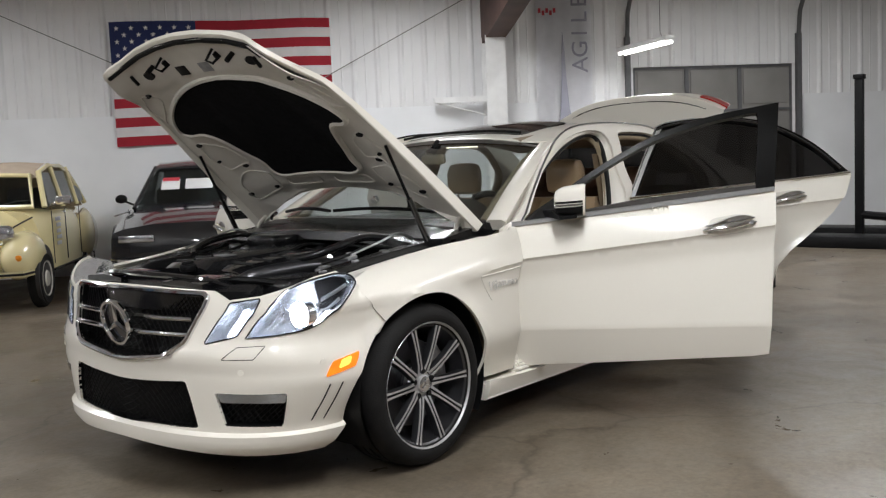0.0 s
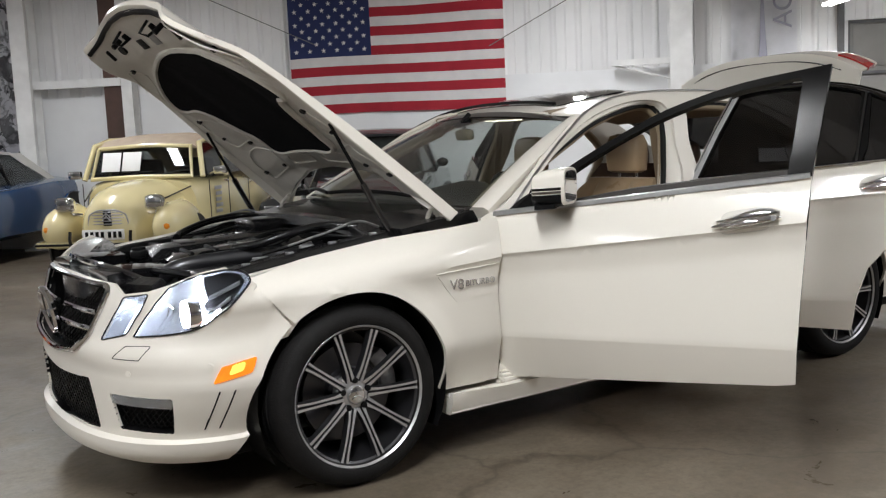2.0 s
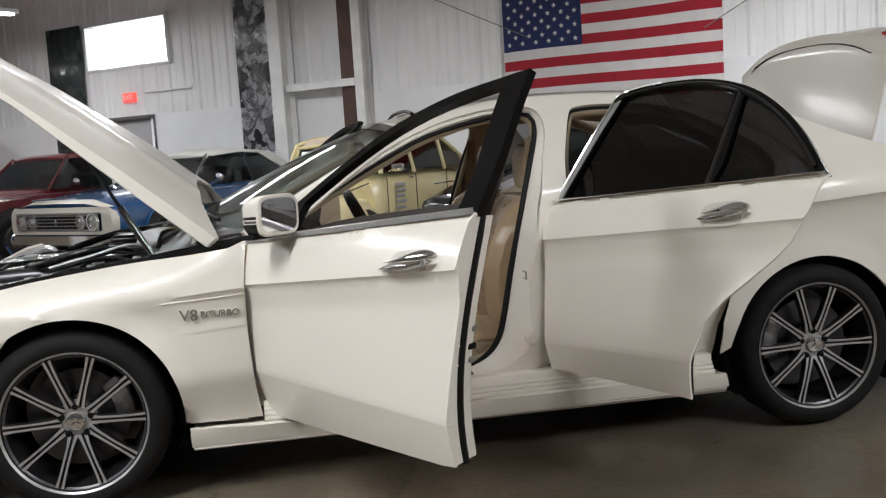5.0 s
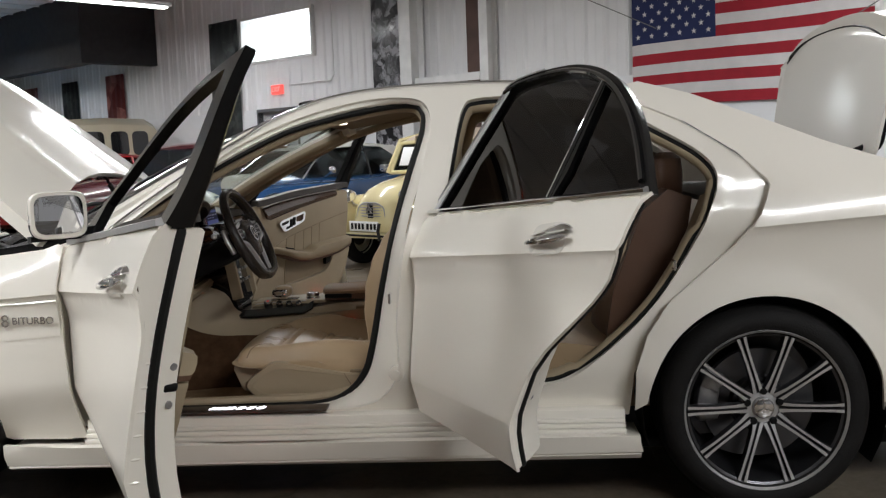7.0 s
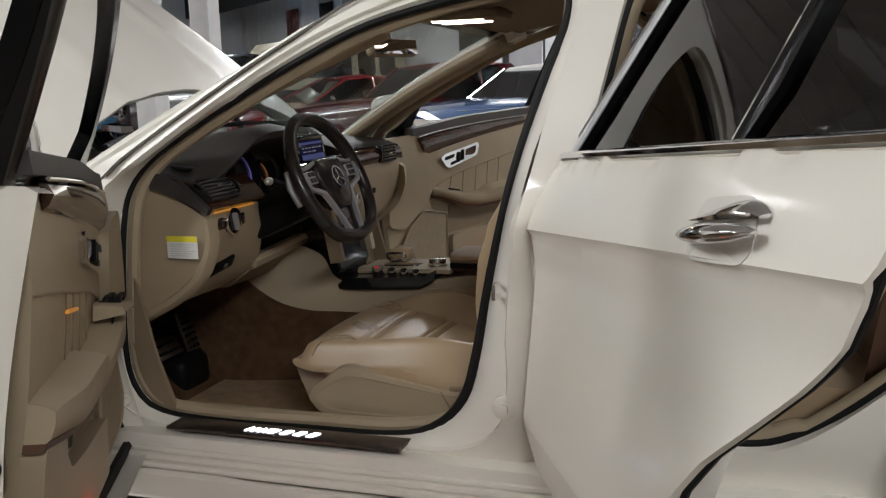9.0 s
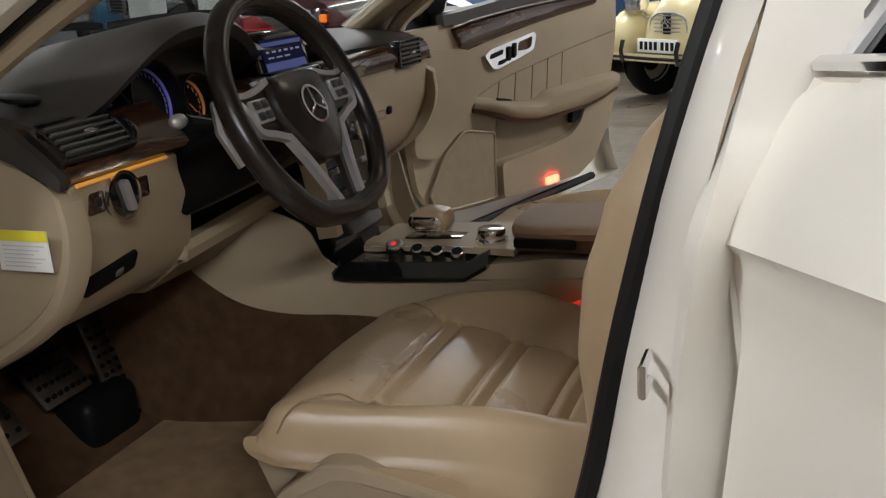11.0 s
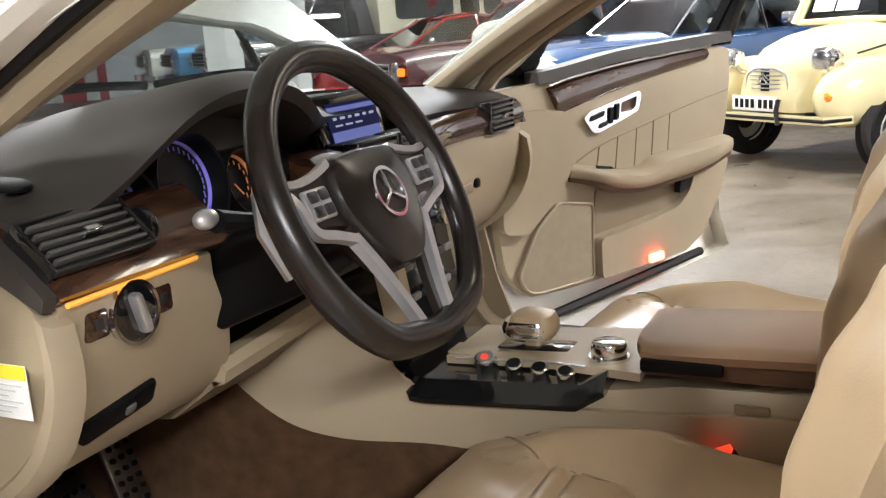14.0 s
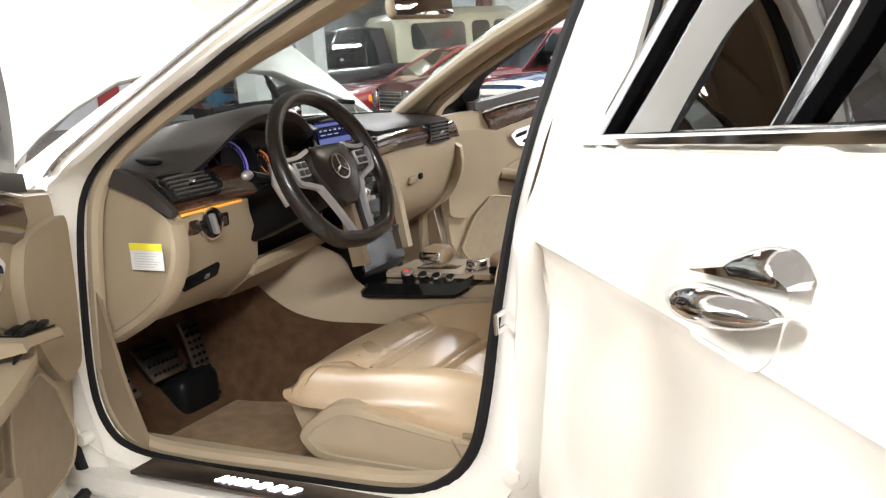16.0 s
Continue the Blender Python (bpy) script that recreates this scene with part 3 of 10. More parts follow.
for side, FS, sgn in (("left", SL, -1), ("right", SR, 1)):
    o = (0, sgn, 0)
    # front wing
    top = [(x, edge_z(x) + (0.005 if x > 0.45 else 0)) for x in (0.58, 0.45, 0.3, 0.15, 0.0, -0.12, -0.24, -0.34)]
    a = arc(0, WZ, ARCH, -8, 128, 28)
    wing = [(0.628, 0.60), (0.630, 0.80), (0.645, 0.925), (0.62, 0.93)] + top + [(-0.385, 0.795)] + a[::-1] + [(0.40, 0.272), (0.655, 0.274), (0.640, 0.40)]
    wing_ob = part("front_wing", panel(wing, FS, 0.03, 0.012, out=o, lines=crease_lines(0.40, 0.62)[:2]), PEARL, car)
    part("seam_backing", panel([(-0.28, 0.79), (-0.385, 0.79), (-0.40, 0.70), (-0.355, 0.585), (-0.25, 0.585), (-0.19, 0.66), (-0.21, 0.74)], shifted(FS, (-0.0135, 0, sgn, 0)), 0.03, 0.004, out=o), PEARL, wing_ob)
    part("vent_panel", panel(rounded([(0.335, 0.738), (0.622, 0.752), (0.622, 0.634), (0.43, 0.620)], 0.008), shifted(FS, (0.0025, 0, sgn, 0)), 0.04, 0.0025, out=o), PEARL, wing_ob, "raised panel behind the wheel arch")
    part("vent_edge", join(tube([shifted(FS, (0.004, 0, sgn, 0))(x, z) for x, z in ((0.622, 0.752), (0.54, 0.747), (0.335, 0.738))], 0.003, 6)), PEARL, wing_ob)
    # badge: chrome letters
    for txt, x0, sz in (("V8", 0.428, 0.058), ("BITURBO", 0.537, 0.034)):
        tb = text_mesh(txt, sz, 0.003)
        mtx = Matrix.Translation(shifted(FS, (0.008, 0, sgn, 0))(x0, 0.688)) @ pose(0, 0, 0, 90, 0, 0 if sgn < 0 else 180)
        part("badge", tb, CHROME, wing_ob, "chrome wing lettering", smooth=0, m=mtx)
    # quarter with rear bumper side
    qa = arc(WB, WZ, ARCH - 0.010, 8, 176, 30)
    quarter = REAR_EDGE[1:] + [(2.885, 1.06), (2.80, 1.15), (2.66, 1.25), (2.50, 1.325), (2.38, 1.36), (2.52, 1.39), (2.68, 1.345), (2.88, 1.262), (3.08, 1.175), (3.30, 1.098), (3.45, 1.075), (3.92, 1.01), (3.985, 0.90), (4.0, 0.60), (3.98, 0.28), (3.6, 0.24), (3.27, 0.25)] + qa + [(2.468, 0.335)]
    part("quarter_panel", panel([(x + 0.006, z) if i < 9 else (x, z) for i, (x, z) in enumerate(quarter)], FS, 0.04, 0.012, out=o, lines=[[(x, crease_z(x) + oo) for x in np.linspace(2.8, 3.9, 40)] for oo in (0.0, -0.012)]), PEARL, car)
    # rocker with stepped entry
    sk = [(0.395, 0.27), (0.395, 0.195), (2.49, 0.205), (2.475, 0.262), (1.9, 0.260), (0.64, 0.258)]

    def skirt_map(x, z, FS=FS, sgn=sgn):
        return Vector((x, sgn * (0.868 + 0.028 * math.sin(min(1, max(0, (z - 0.19) / 0.12)) * math.pi) ** 0.6), z))
    part("side_skirt", panel(sk, skirt_map, 0.05, 0.02, out=o), PEARL, car)
    part("skirt_ledge", loft([[(x, sgn * 0.876, 0.185 + 0.004 * x), (x, sgn * 0.86, 0.178), (x, sgn * 0.70, 0.18), (x, sgn * 0.70, 0.25), (x, sgn * 0.862, 0.25)] for x in (0.40, 1.2, 2.0, 2.485)]), PEARL, car)
    for y0, y1, z0, z1 in ((0.80, 0.872, 0.26, 0.278), (0.80, 0.862, 0.278, 0.293), (0.79, 0.852, 0.293, 0.307), (0.76, 0.842, 0.20, 0.335)):
        part("sill_step", box2((0.66, min(sgn * y0, sgn * y1), z0), (2.44, max(sgn * y0, sgn * y1), z1), 0.006), PEARL, car, "stepped white door sill")
    # body ring with the door apertures
    ap_f = spline([(0.700, 0.50), (0.725, 0.40), (0.80, 0.350), (0.95, 0.340), (1.2, 0.340), (1.45, 0.342), (1.60, 0.356), (1.685, 0.42), (1.712, 0.52), (1.712, 0.64), (1.735, 0.82), (1.775, 1.00), (1.812, 1.16), (1.835, 1.27), (1.815, 1.345), (1.74, 1.368), (1.60, 1.362), (1.40, 1.316), (1.20, 1.232), (1.0, 1.105), (0.85, 0.995), (0.765, 0.93), (0.725, 0.84), (0.705, 0.68)], 4, True)
    ap_r = spline([(1.90, 0.52), (1.93, 0.44), (2.02, 0.415), (2.15, 0.412), (2.25, 0.43), (2.37, 0.51), (2.51, 0.64), (2.615, 0.78), (2.705, 0.95), (2.742, 1.07), (2.70, 1.15), (2.57, 1.235), (2.45, 1.30), (2.3, 1.345), (2.12, 1.358), (1.99, 1.355), (1.945, 1.33), (1.915, 1.22), (1.885, 1.05), (1.878, 0.85), (1.885, 0.7)], 5, True)
    seal_f = spline([(0.713, 0.755, 0.50), (0.738, 0.755, 0.41), (0.80, 0.752, 0.362), (0.95, 0.745, 0.346), (1.2, 0.736, 0.346), (1.42, 0.730, 0.350), (1.52, 0.730, 0.382), (1.585, 0.735, 0.45), (1.618, 0.737, 0.55), (1.658, 0.740, 0.74), (1.708, 0.735, 0.94), (1.765, 0.690, 1.13), (1.808, 0.640, 1.26), (1.800, 0.603, 1.328), (1.74, 0.590, 1.346), (1.60, 0.612, 1.328), (1.37, 0.662, 1.272), (1.20, 0.688, 1.198), (1.05, 0.702, 1.122), (0.90, 0.716, 1.038), (0.805, 0.730, 0.972), (0.757, 0.745, 0.905), (0.738, 0.754, 0.82), (0.723, 0.756, 0.68)], 5, True)
    seal_f = [Vector((p[0], sgn * p[1], p[2])) for p in seal_f]
    ring = [(0.60, 0.30), (2.46, 0.30), (2.47, 0.45), (2.55, 0.62), (2.70, 0.72), (2.92, 0.80), (2.93, 1.08), (2.84, 1.16), (2.64, 1.29), (2.42, 1.375), (2.15, 1.405), (1.85, 1.41), (1.60, 1.392), (1.40, 1.355), (1.20, 1.268), (1.0, 1.145), (0.84, 1.035), (0.70, 0.955), (0.60, 0.92)]

    def ring_map(x, z, sgn=sgn):
        w = side_w(x, z)
        zb = belt_z(x)
        t = smooth01(zb - 0.05, zb + 0.05, z)
        d = smooth01(1.73, 1.80, x) * smooth01(2.02, 1.92, x)
        return Vector((x, sgn * (w - (0.06 + 0.045 * d) * (1 - t) - (0.012 + 0.03 * d * smooth01(1.32, 1.15, z)) * t), z))
    ring_ob = part("door_frame_ring", panel(ring, ring_map, 0.045, 0.018, [ap_f, ap_r], out=o), PEARL, car, "white door pillars and roof rail")
    part("door_seal", tube([shifted(ring_map, (-0.03, 0, sgn, 0))(*p) for p in ap_r], 0.011, 8, True), SEAL, ring_ob, "black rubber door seal")
    part("inner_seal_trim", tube([shifted(ring_map, (-0.048, 0, sgn, 0))(*p) for p in ap_r], 0.024, 10, True), BEIGE_TRIM, ring_ob, "beige aperture trim")
    hub_c = Vector((1.26, 0.86))

    def by_angle(loop, n=120):
        """The loop read off at even angles round the middle of the doorway."""
        pol = sorted((math.atan2(p.z - hub_c.y, p.x - hub_c.x), p) for p in loop)
        pol = [(pol[-1][0] - 2 * math.pi, pol[-1][1])] + pol + [(pol[0][0] + 2 * math.pi, pol[0][1])]
        out_ = []
        for k in range(n):
            a = -math.pi + 2 * math.pi * k / n
            j = next(i for i in range(len(pol) - 1) if pol[i][0] <= a <= pol[i + 1][0])
            f = (a - pol[j][0]) / max(1e-9, pol[j + 1][0] - pol[j][0])
            out_.append(pol[j][1].lerp(pol[j + 1][1], f))
        return out_
    rim_o = by_angle([shifted(ring_map, (-0.012, 0, sgn, 0))(*p) for p in ap_f])
    rim_i = by_angle(seal_f)
    mid_ = [a.lerp(b, 0.45) + Vector((0, sgn * 0.012, 0)) for a, b in zip(rim_o, rim_i)]
    part("door_jamb", loft([rim_o, mid_, rim_i, [p + Vector((0, -sgn * 0.03, 0)) for p in rim_i]], True, False), PEARL, ring_ob, "white painted door jamb", smooth=60)
    part("door_seal", tube([p + Vector((0, sgn * 0.004, 0)) for p in seal_f], [0.0085 + 0.0045 * smooth01(1.45, 1.62, p.x) for p in seal_f], 8, True), SEAL, ring_ob, "black rubber door seal")
    ctr = Vector((1.26, 0, 0.86))
    part("inner_seal_trim", tube([p + Vector((0, -sgn * 0.024, 0)) + (ctr - Vector((p.x, 0, p.z))).normalized() * (0.012 - 0.030 * smooth01(1.45, 1.60, p.x) * smooth01(1.34, 1.25, p.z)) for p in seal_f], 0.017, 8, True), BEIGE_TRIM, ring_ob, "beige aperture trim")
    # chrome drip rail
    rail = spline([(0.72, 0.920), (0.85, 1.020), (1.0, 1.124), (1.1, 1.190), (1.2, 1.250), (1.32, 1.318), (1.5, 1.378), (1.75, 1.405), (2.1, 1.405), (2.35, 1.38), (2.55, 1.31), (2.72, 1.205), (2.88, 1.085), (2.905, 1.05)], 6)
    part("roof_trim", tube([shifted(ring_map, (0.004, 0, sgn, 0))(*p) for p in rail], 0.0055, 6), CHROME if side == "left" else BLACK, ring_ob, "bright window surround strip")
    for p in (Vector((1.69, sgn * 0.815, 0.716)), ring_map(2.60, 0.80)):
        part("striker", tube([p + Vector((0, sgn * -0.01, 0.013)), p + Vector((0, sgn * 0.028, 0.013)), p + Vector((0, sgn * 0.028, -0.013)), p + Vector((0, sgn * -0.01, -0.013))], 0.0045, 8), CHROME, ring_ob, "steel door striker")
    p = Vector((1.702, sgn * 0.826, 0.468))
    part("bolt", join(cyl(0.026, 0.02, p, "y", 20, bev=0.004), cyl(0.012, 0.034, p, "y", 6)), PEARL, ring_ob, "painted hinge bolt")
    part("bolt", cyl(0.014, 0.03, ring_map(0.735, 0.40), "y", 12, bev=0.003), PEARL, ring_ob, "painted hinge bolt")

# nose
def BMP(a, z):
    s = 1 if a >= 0 else -1
    aa = abs(a)
    if aa <= 1:
        t = aa * math.pi / 2
        k = side_w(-0.36, min(z, 0.72)) if z < 0.72 else side_w(-0.36, 0.72) - (z - 0.72) * 0.1
        y = k * math.sin(t) ** 0.75
        x = -0.36 - 0.47 * max(0.0, math.cos(t)) ** 0.9
        if z > 0.56:
            x += (z - 0.56) * 0.35 * math.cos(t)
        n = Vector((-math.cos(t), math.sin(t), 0))
        off = 0.022 * smooth01(0.264, 0.252, z) - 0.03 * smooth01(0.205, 0.165, z) + 0.006 * smooth01(0.50, 0.52, z) * smooth01(0.6, 0.56, z)
        x, y = x + n.x * off, y + n.y * off
    else:
        x = -0.36 + (aa - 1) * 0.5
        y = side_w(x, z) + 0.022 * smooth01(0.264, 0.252, z) - 0.03 * smooth01(0.205, 0.165, z)
    return Vector((x, s * y, z))


def mir(pts):
    return [(-a, z) for a, z in pts][::-1]


GRILLE = rounded([(0.0, 0.515), (0.15, 0.545), (0.225, 0.60), (0.272, 0.765), (0.25, 0.778), (-0.25, 0.778), (-0.272, 0.765), (-0.225, 0.60), (-0.15, 0.545)], 0.02)
LAMP_IN = rounded([(-0.295, 0.597), (-0.36, 0.748), (-0.49, 0.765), (-0.425, 0.628)], 0.012)
LAMP_OUT = [(-0.462, 0.622), (-0.49, 0.675), (-0.53, 0.735), (-0.59, 0.788)] + spline([(-0.66, 0.812), (-0.74, 0.829), (-0.86, 0.842), (-0.945, 0.832), (-0.978, 0.803), (-0.95, 0.772), (-0.88, 0.722), (-0.77, 0.66), (-0.70, 0.642)], 3) + [(-0.60, 0.631)]
INTAKE = rounded([(0.215, 0.455), (0.285, 0.278), (0.0, 0.262), (-0.285, 0.278), (-0.215, 0.455), (0.0, 0.43)], 0.012)
SIDE_IN = rounded([(-0.335, 0.418), (-0.40, 0.292), (-0.655, 0.286), (-0.635, 0.418)], 0.01)
tl = arc(0, WZ, ARCH + 0.004, 130, 192, 14)
endl = [(-(1 + (x + 0.36) / 0.5), z) for x, z in tl]
outl = [(-1.0, 0.785), (-0.97, 0.812), (-0.86, 0.852), (-0.74, 0.838), (-0.585, 0.797), (-0.49, 0.775), (-0.355, 0.758), (-0.29, 0.79), (0.0, 0.795)]
low = [(-1.03, 0.172), (-0.9, 0.168), (-0.5, 0.172), (0.0, 0.20)]
outline = endl + low[1:] + mir(low[1:-1]) + mir(endl) + [(-a, z) for a, z in outl] + outl[:-1][::-1]
bumper = part("front_bumper", panel(outline, BMP, 0.035, 0.01, [GRILLE, LAMP_IN, mir(LAMP_IN), LAMP_OUT, mir(LAMP_OUT), INTAKE, SIDE_IN, mir(SIDE_IN)], out=(-1, 0, 0), sy=0.022, lines=[[(a, zz) for a in np.linspace(-1.05, 1.05, 90)] for zz in (0.252, 0.264, 0.50, 0.518)]), PEARL, car)
IN = (1, 0, 0)
part("grille_well", bucket(GRILLE, BMP, 0.07, IN), BLACK, bumper)
part("intake_well", bucket(INTAKE, BMP, 0.05, IN), BLACK, bumper)
part("grille_frame", rim_tube(GRILLE, shifted(BMP, (-0.004, *IN)), 0.011, 8), CHROME, bumper, "chrome grille surround")


def mesh_grid(poly, fmap, pa, pz, r):
    """Crossed wires inside an outline."""
    bms = []
    as_ = [p[0] for p in poly]
    zs = [p[1] for p in poly]
    n = int((max(as_) - min(as_) + max(zs) - min(zs)) / pa * 2)
    for sl in (1, -1):
        for k in range(-n, n):
            run = []
            for j in range(int((max(zs) - min(zs)) / pz) + 2):
                z = min(zs) + j * pz
                a = min(as_) + k * pa + sl * (z - min(zs)) * pa / pz * 0.5
                if in_poly(a, z, poly):
                    run.append(fmap(a, z))
                elif len(run) > 1:
                    bms.append(tube(run, r, 3, cap=False))
                    run = []
                else:
                    run = []
            if len(run) > 1:
                bms.append(tube(run, r, 3, cap=False))
    return join(*bms) if bms else bmesh.new()


part("grille_mesh", mesh_grid(INTAKE, shifted(BMP, (0.02, *IN)), 0.022, 0.014, 0.0025), BLACK, bumper, "black honeycomb intake mesh", smooth=0)
for zz in (0.622, 0.668):
    for sg in (-1, 1):
        part("grille_bar", tube([shifted(BMP, (-0.006, *IN))(sg * (0.02 + k * 0.0235), zz + 0.006 * k / 10 + (0.01 if zz > 0.64 else 0)) for k in range(10)], 0.010, 8), CHROME, bumper, "chrome grille bar")
part("grille_mesh", mesh_grid(GRILLE, shifted(BMP, (0.03, *IN)), 0.018, 0.012, 0.002), BLACK, bumper, smooth=0)
c = Vector((-0.845, 0, 0.655))
tilt = Matrix.Translation(c) @ pose(0, 0, 0, 0, -12, 0)
star = join(moved(lathe([(0.082, -0.010), (0.092, -0.010), (0.096, 0), (0.092, 0.012), (0.082, 0.012), (0.079, 0)], 40, "z", True), pose(0, 0, 0, 0, 90, 0)))
for k in range(3):
    an = radians(90 + 120 * k)
    tip = Vector((0, math.cos(an) * 0.084, math.sin(an) * 0.084))
    pr = Vector((0, -math.sin(an), math.cos(an)))
    bm = bmesh.new()
    vs = [bm.verts.new(v) for v in (Vector((-0.008, 0, 0)) * 1.0, pr * 0.016, tip, -pr * 0.016, Vector((0.008, 0, 0)))]
    for f in ((0, 1, 2), (0, 2, 3), (4, 2, 1), (4, 3, 2), (0, 3, 4, 1)):
        try:
            bm.faces.new([vs[i] for i in f])
        except ValueError:
            pass
    star = join(star, bm)
part("emblem", star, CHROME, bumper, "round chrome radiator emblem", m=tilt, smooth=30)
part("emblem_plate", moved(cyl(0.08, 0.006, (0.012, 0, 0), "x", 32), tilt), GLOSS, bumper)
for sg in (-1, 1):
    ML = (lambda pts: pts) if sg < 0 else mir
    li, lo_, si = ML(LAMP_IN), ML(LAMP_OUT), ML(SIDE_IN)
    hl = part("headlight", bucket(lo_, BMP, 0.10, IN, 0.025), LAMP_BOWL, car, "dark headlamp housing lit by a xenon lens")
    mask = ML(rounded([(-0.725, 0.652), (-0.755, 0.70), (-0.765, 0.75), (-0.745, 0.80), (-0.74, 0.822), (-0.86, 0.834), (-0.94, 0.825), (-0.965, 0.80), (-0.94, 0.772), (-0.87, 0.725), (-0.77, 0.67)], 0.012))
    part("lamp_mask", panel(mask, shifted(BMP, (0.030, *IN)), 0.03, 0.02, out=(-1, 0, 0)), ALLOY_DARK, hl, "dark lamp masking")
    for a0, z0, a1, z1 in ((0.775, 0.700, 0.885, 0.748), (0.775, 0.752, 0.935, 0.795)):
        part("lamp_vane", loft([[shifted(BMP, (d, *IN))(sg * (a0 + (a1 - a0) * k / 6), z0 + (z1 - z0) * k / 6 + dz) for d, dz in ((0.022, -0.007), (0.012, -0.004), (0.012, 0.004), (0.022, 0.008))] for k in range(7)]), ALLOY, hl, "silver lamp vane")
    pc = BMP(sg * 0.66, 0.70) + Vector((0.045, 0, 0))
    part("projector", join(moved(lathe([(0.05, 0.03), (0.054, 0.0), (0.05, -0.012), (0.045, 0.0)], 28, "z"), Matrix.Translation(pc) @ pose(0, 0, 0, 0, -90, 0))), CHROME, hl, "chrome projector ring")
    part("bulb", ball(0.047, pc, (0.6, 1, 1)), XENON, hl, "bright blue-white xenon lens")
    part("lamp_vane", join(*[tube([shifted(BMP, (0.05, *IN))(sg * (0.52 + 0.03 * k + 0.012 * j), 0.64 + j * 0.016) for j in range(6)], 0.003, 6) for k in range(2)]), CHROME, hl)
    part("lamp_rim", rim_tube(lo_, shifted(BMP, (-0.001, *IN)), 0.0035, 6), GLOSS, hl, "black headlamp edge")
    part("lens", panel(lo_, shifted(BMP, (-0.002, *IN)), 0.03, 0.003, out=(-1, 0, 0)), LENS, hl, "clear headlamp lens")
    hs = part("headlight", bucket(li, BMP, 0.07, IN, 0.025), LAMP_BOWL, car, "slim inner headlamp, lit")
    part("bulb", tube([shifted(BMP, (0.045, *IN))(sg * (0.37 + 0.008 * j), 0.625 + 0.016 * j) for j in range(7)], 0.014, 8), XENON_DIM, hs, "lit inner lamp strip")
    part("lamp_rim", rim_tube(li, shifted(BMP, (-0.001, *IN)), 0.003, 6), GLOSS, hs, "black headlamp edge")
    part("lens", panel(li, shifted(BMP, (-0.002, *IN)), 0.03, 0.003, out=(-1, 0, 0)), LENS, hs, "clear lamp lens")
    part("side_intake", bucket(si, BMP, 0.05, IN), BLACK, bumper, "black side air intake")
    part("intake_mesh", mesh_grid(si, shifted(BMP, (0.018, *IN)), 0.028, 0.014, 0.0025), BLACK, bumper, smooth=0)
    dr = ML(rounded([(-0.342, 0.416), (-0.362, 0.384), (-0.636, 0.380), (-0.634, 0.416)], 0.006))
    part("running_light", panel(dr, shifted(BMP, (0.002, *IN)), 0.03, 0.02, out=(-1, 0, 0)), REFLECT, bumper, "daytime running light strip, unlit")
    part("running_light_lens", panel(dr, shifted(BMP, (-0.004, *IN)), 0.03, 0.003, out=(-1, 0, 0)), LENS, bumper)
    ind = ML(rounded([(-0.805, 0.466), (-0.845, 0.520), (-0.99, 0.542), (-0.968, 0.490)], 0.012))
    sm_ = part("side_marker", panel(ind, shifted(BMP, (-0.004, *IN)), 0.02, 0.012, out=(-1, 0, 0)), AMBER, car, "lit amber side marker lamp")
    part("bulb_glow", panel(ML(rounded([(-0.872, 0.490), (-0.888, 0.522), (-0.945, 0.531), (-0.930, 0.500)], 0.012)), shifted(BMP, (-0.0065, *IN)), 0.02, 0.002, out=(-1, 0, 0)), AMBER_HOT, sm_, "bright yellow lit core")
    for a0, a1 in ((0.83, 0.782), (0.895, 0.845)):
        vo = ML(rounded([(-a0, 0.438), (-a0 - 0.007, 0.438), (-a1 - 0.007, 0.297), (-a1, 0.297)], 0.004))
        part("vent_slit", panel(vo, shifted(BMP, (-0.001, *IN)), 0.02, 0.002, out=(-1, 0, 0)), BLACK, bumper)
    wj = ML(rounded([(-0.37, 0.545), (-0.43, 0.59), (-0.55, 0.595), (-0.50, 0.547)], 0.006))
    part("washer_cover", rim_tube(wj, shifted(BMP, (0.0005, *IN)), 0.0018, 5), SEAL, bumper)
    for a, z in ((0.44, 0.498), (0.80, 0.525)):
        part("park_sensor", moved(cyl(0.011, 0.006, (0, 0, 0), "x", 16), Matrix.Translation(BMP(sg * a, z)) @ pose(0, 0, 0, 0, 0, -sg * a * 80)), PEARL, bumper)

# roof and screens
def roof_z(x, y):
    return 1.437 - 0.10 * ((x - 1.95) / 0.75) ** 2 - 0.055 * (abs(y) / 0.6) ** 2.6


ro = [(1.21, 0.0), (1.225, 0.25), (1.29, 0.52), (1.34, 0.605), (1.7, 0.628), (2.1, 0.628), (2.45, 0.615), (2.70, 0.575), (2.76, 0.45), (2.80, 0.0)]
roof_out = ro + [(x, -y) for x, y in ro[::-1][1:-1]]
roof_ob = part("roof", panel(roof_out, lambda x, y: Vector((x, y, roof_z(x, y))), 0.06, 0.012, out=(0, 0, 1)), PEARL, car)
part("headliner", panel([(1.25 + (x - 1.21) * 0.96, y * 0.95) for x, y in roof_out], lambda x, y: Vector((x, y, roof_z(x, y) - 0.035)), 0.08, 0.008, out=(0, 0, -1)), HEADLINER, car, "taupe cloth headliner")
part("sunroof", panel(rounded([(1.36, -0.42), (1.36, 0.42), (1.80, 0.44), (1.80, -0.44)], 0.05), lambda x, y: Vector((x, y, roof_z(x, y) + 0.004 + 0.02 * (x - 1.36))), 0.06, 0.006, out=(0, 0, 1)), GLOSS, roof_ob, "black glass sunroof tilted up")
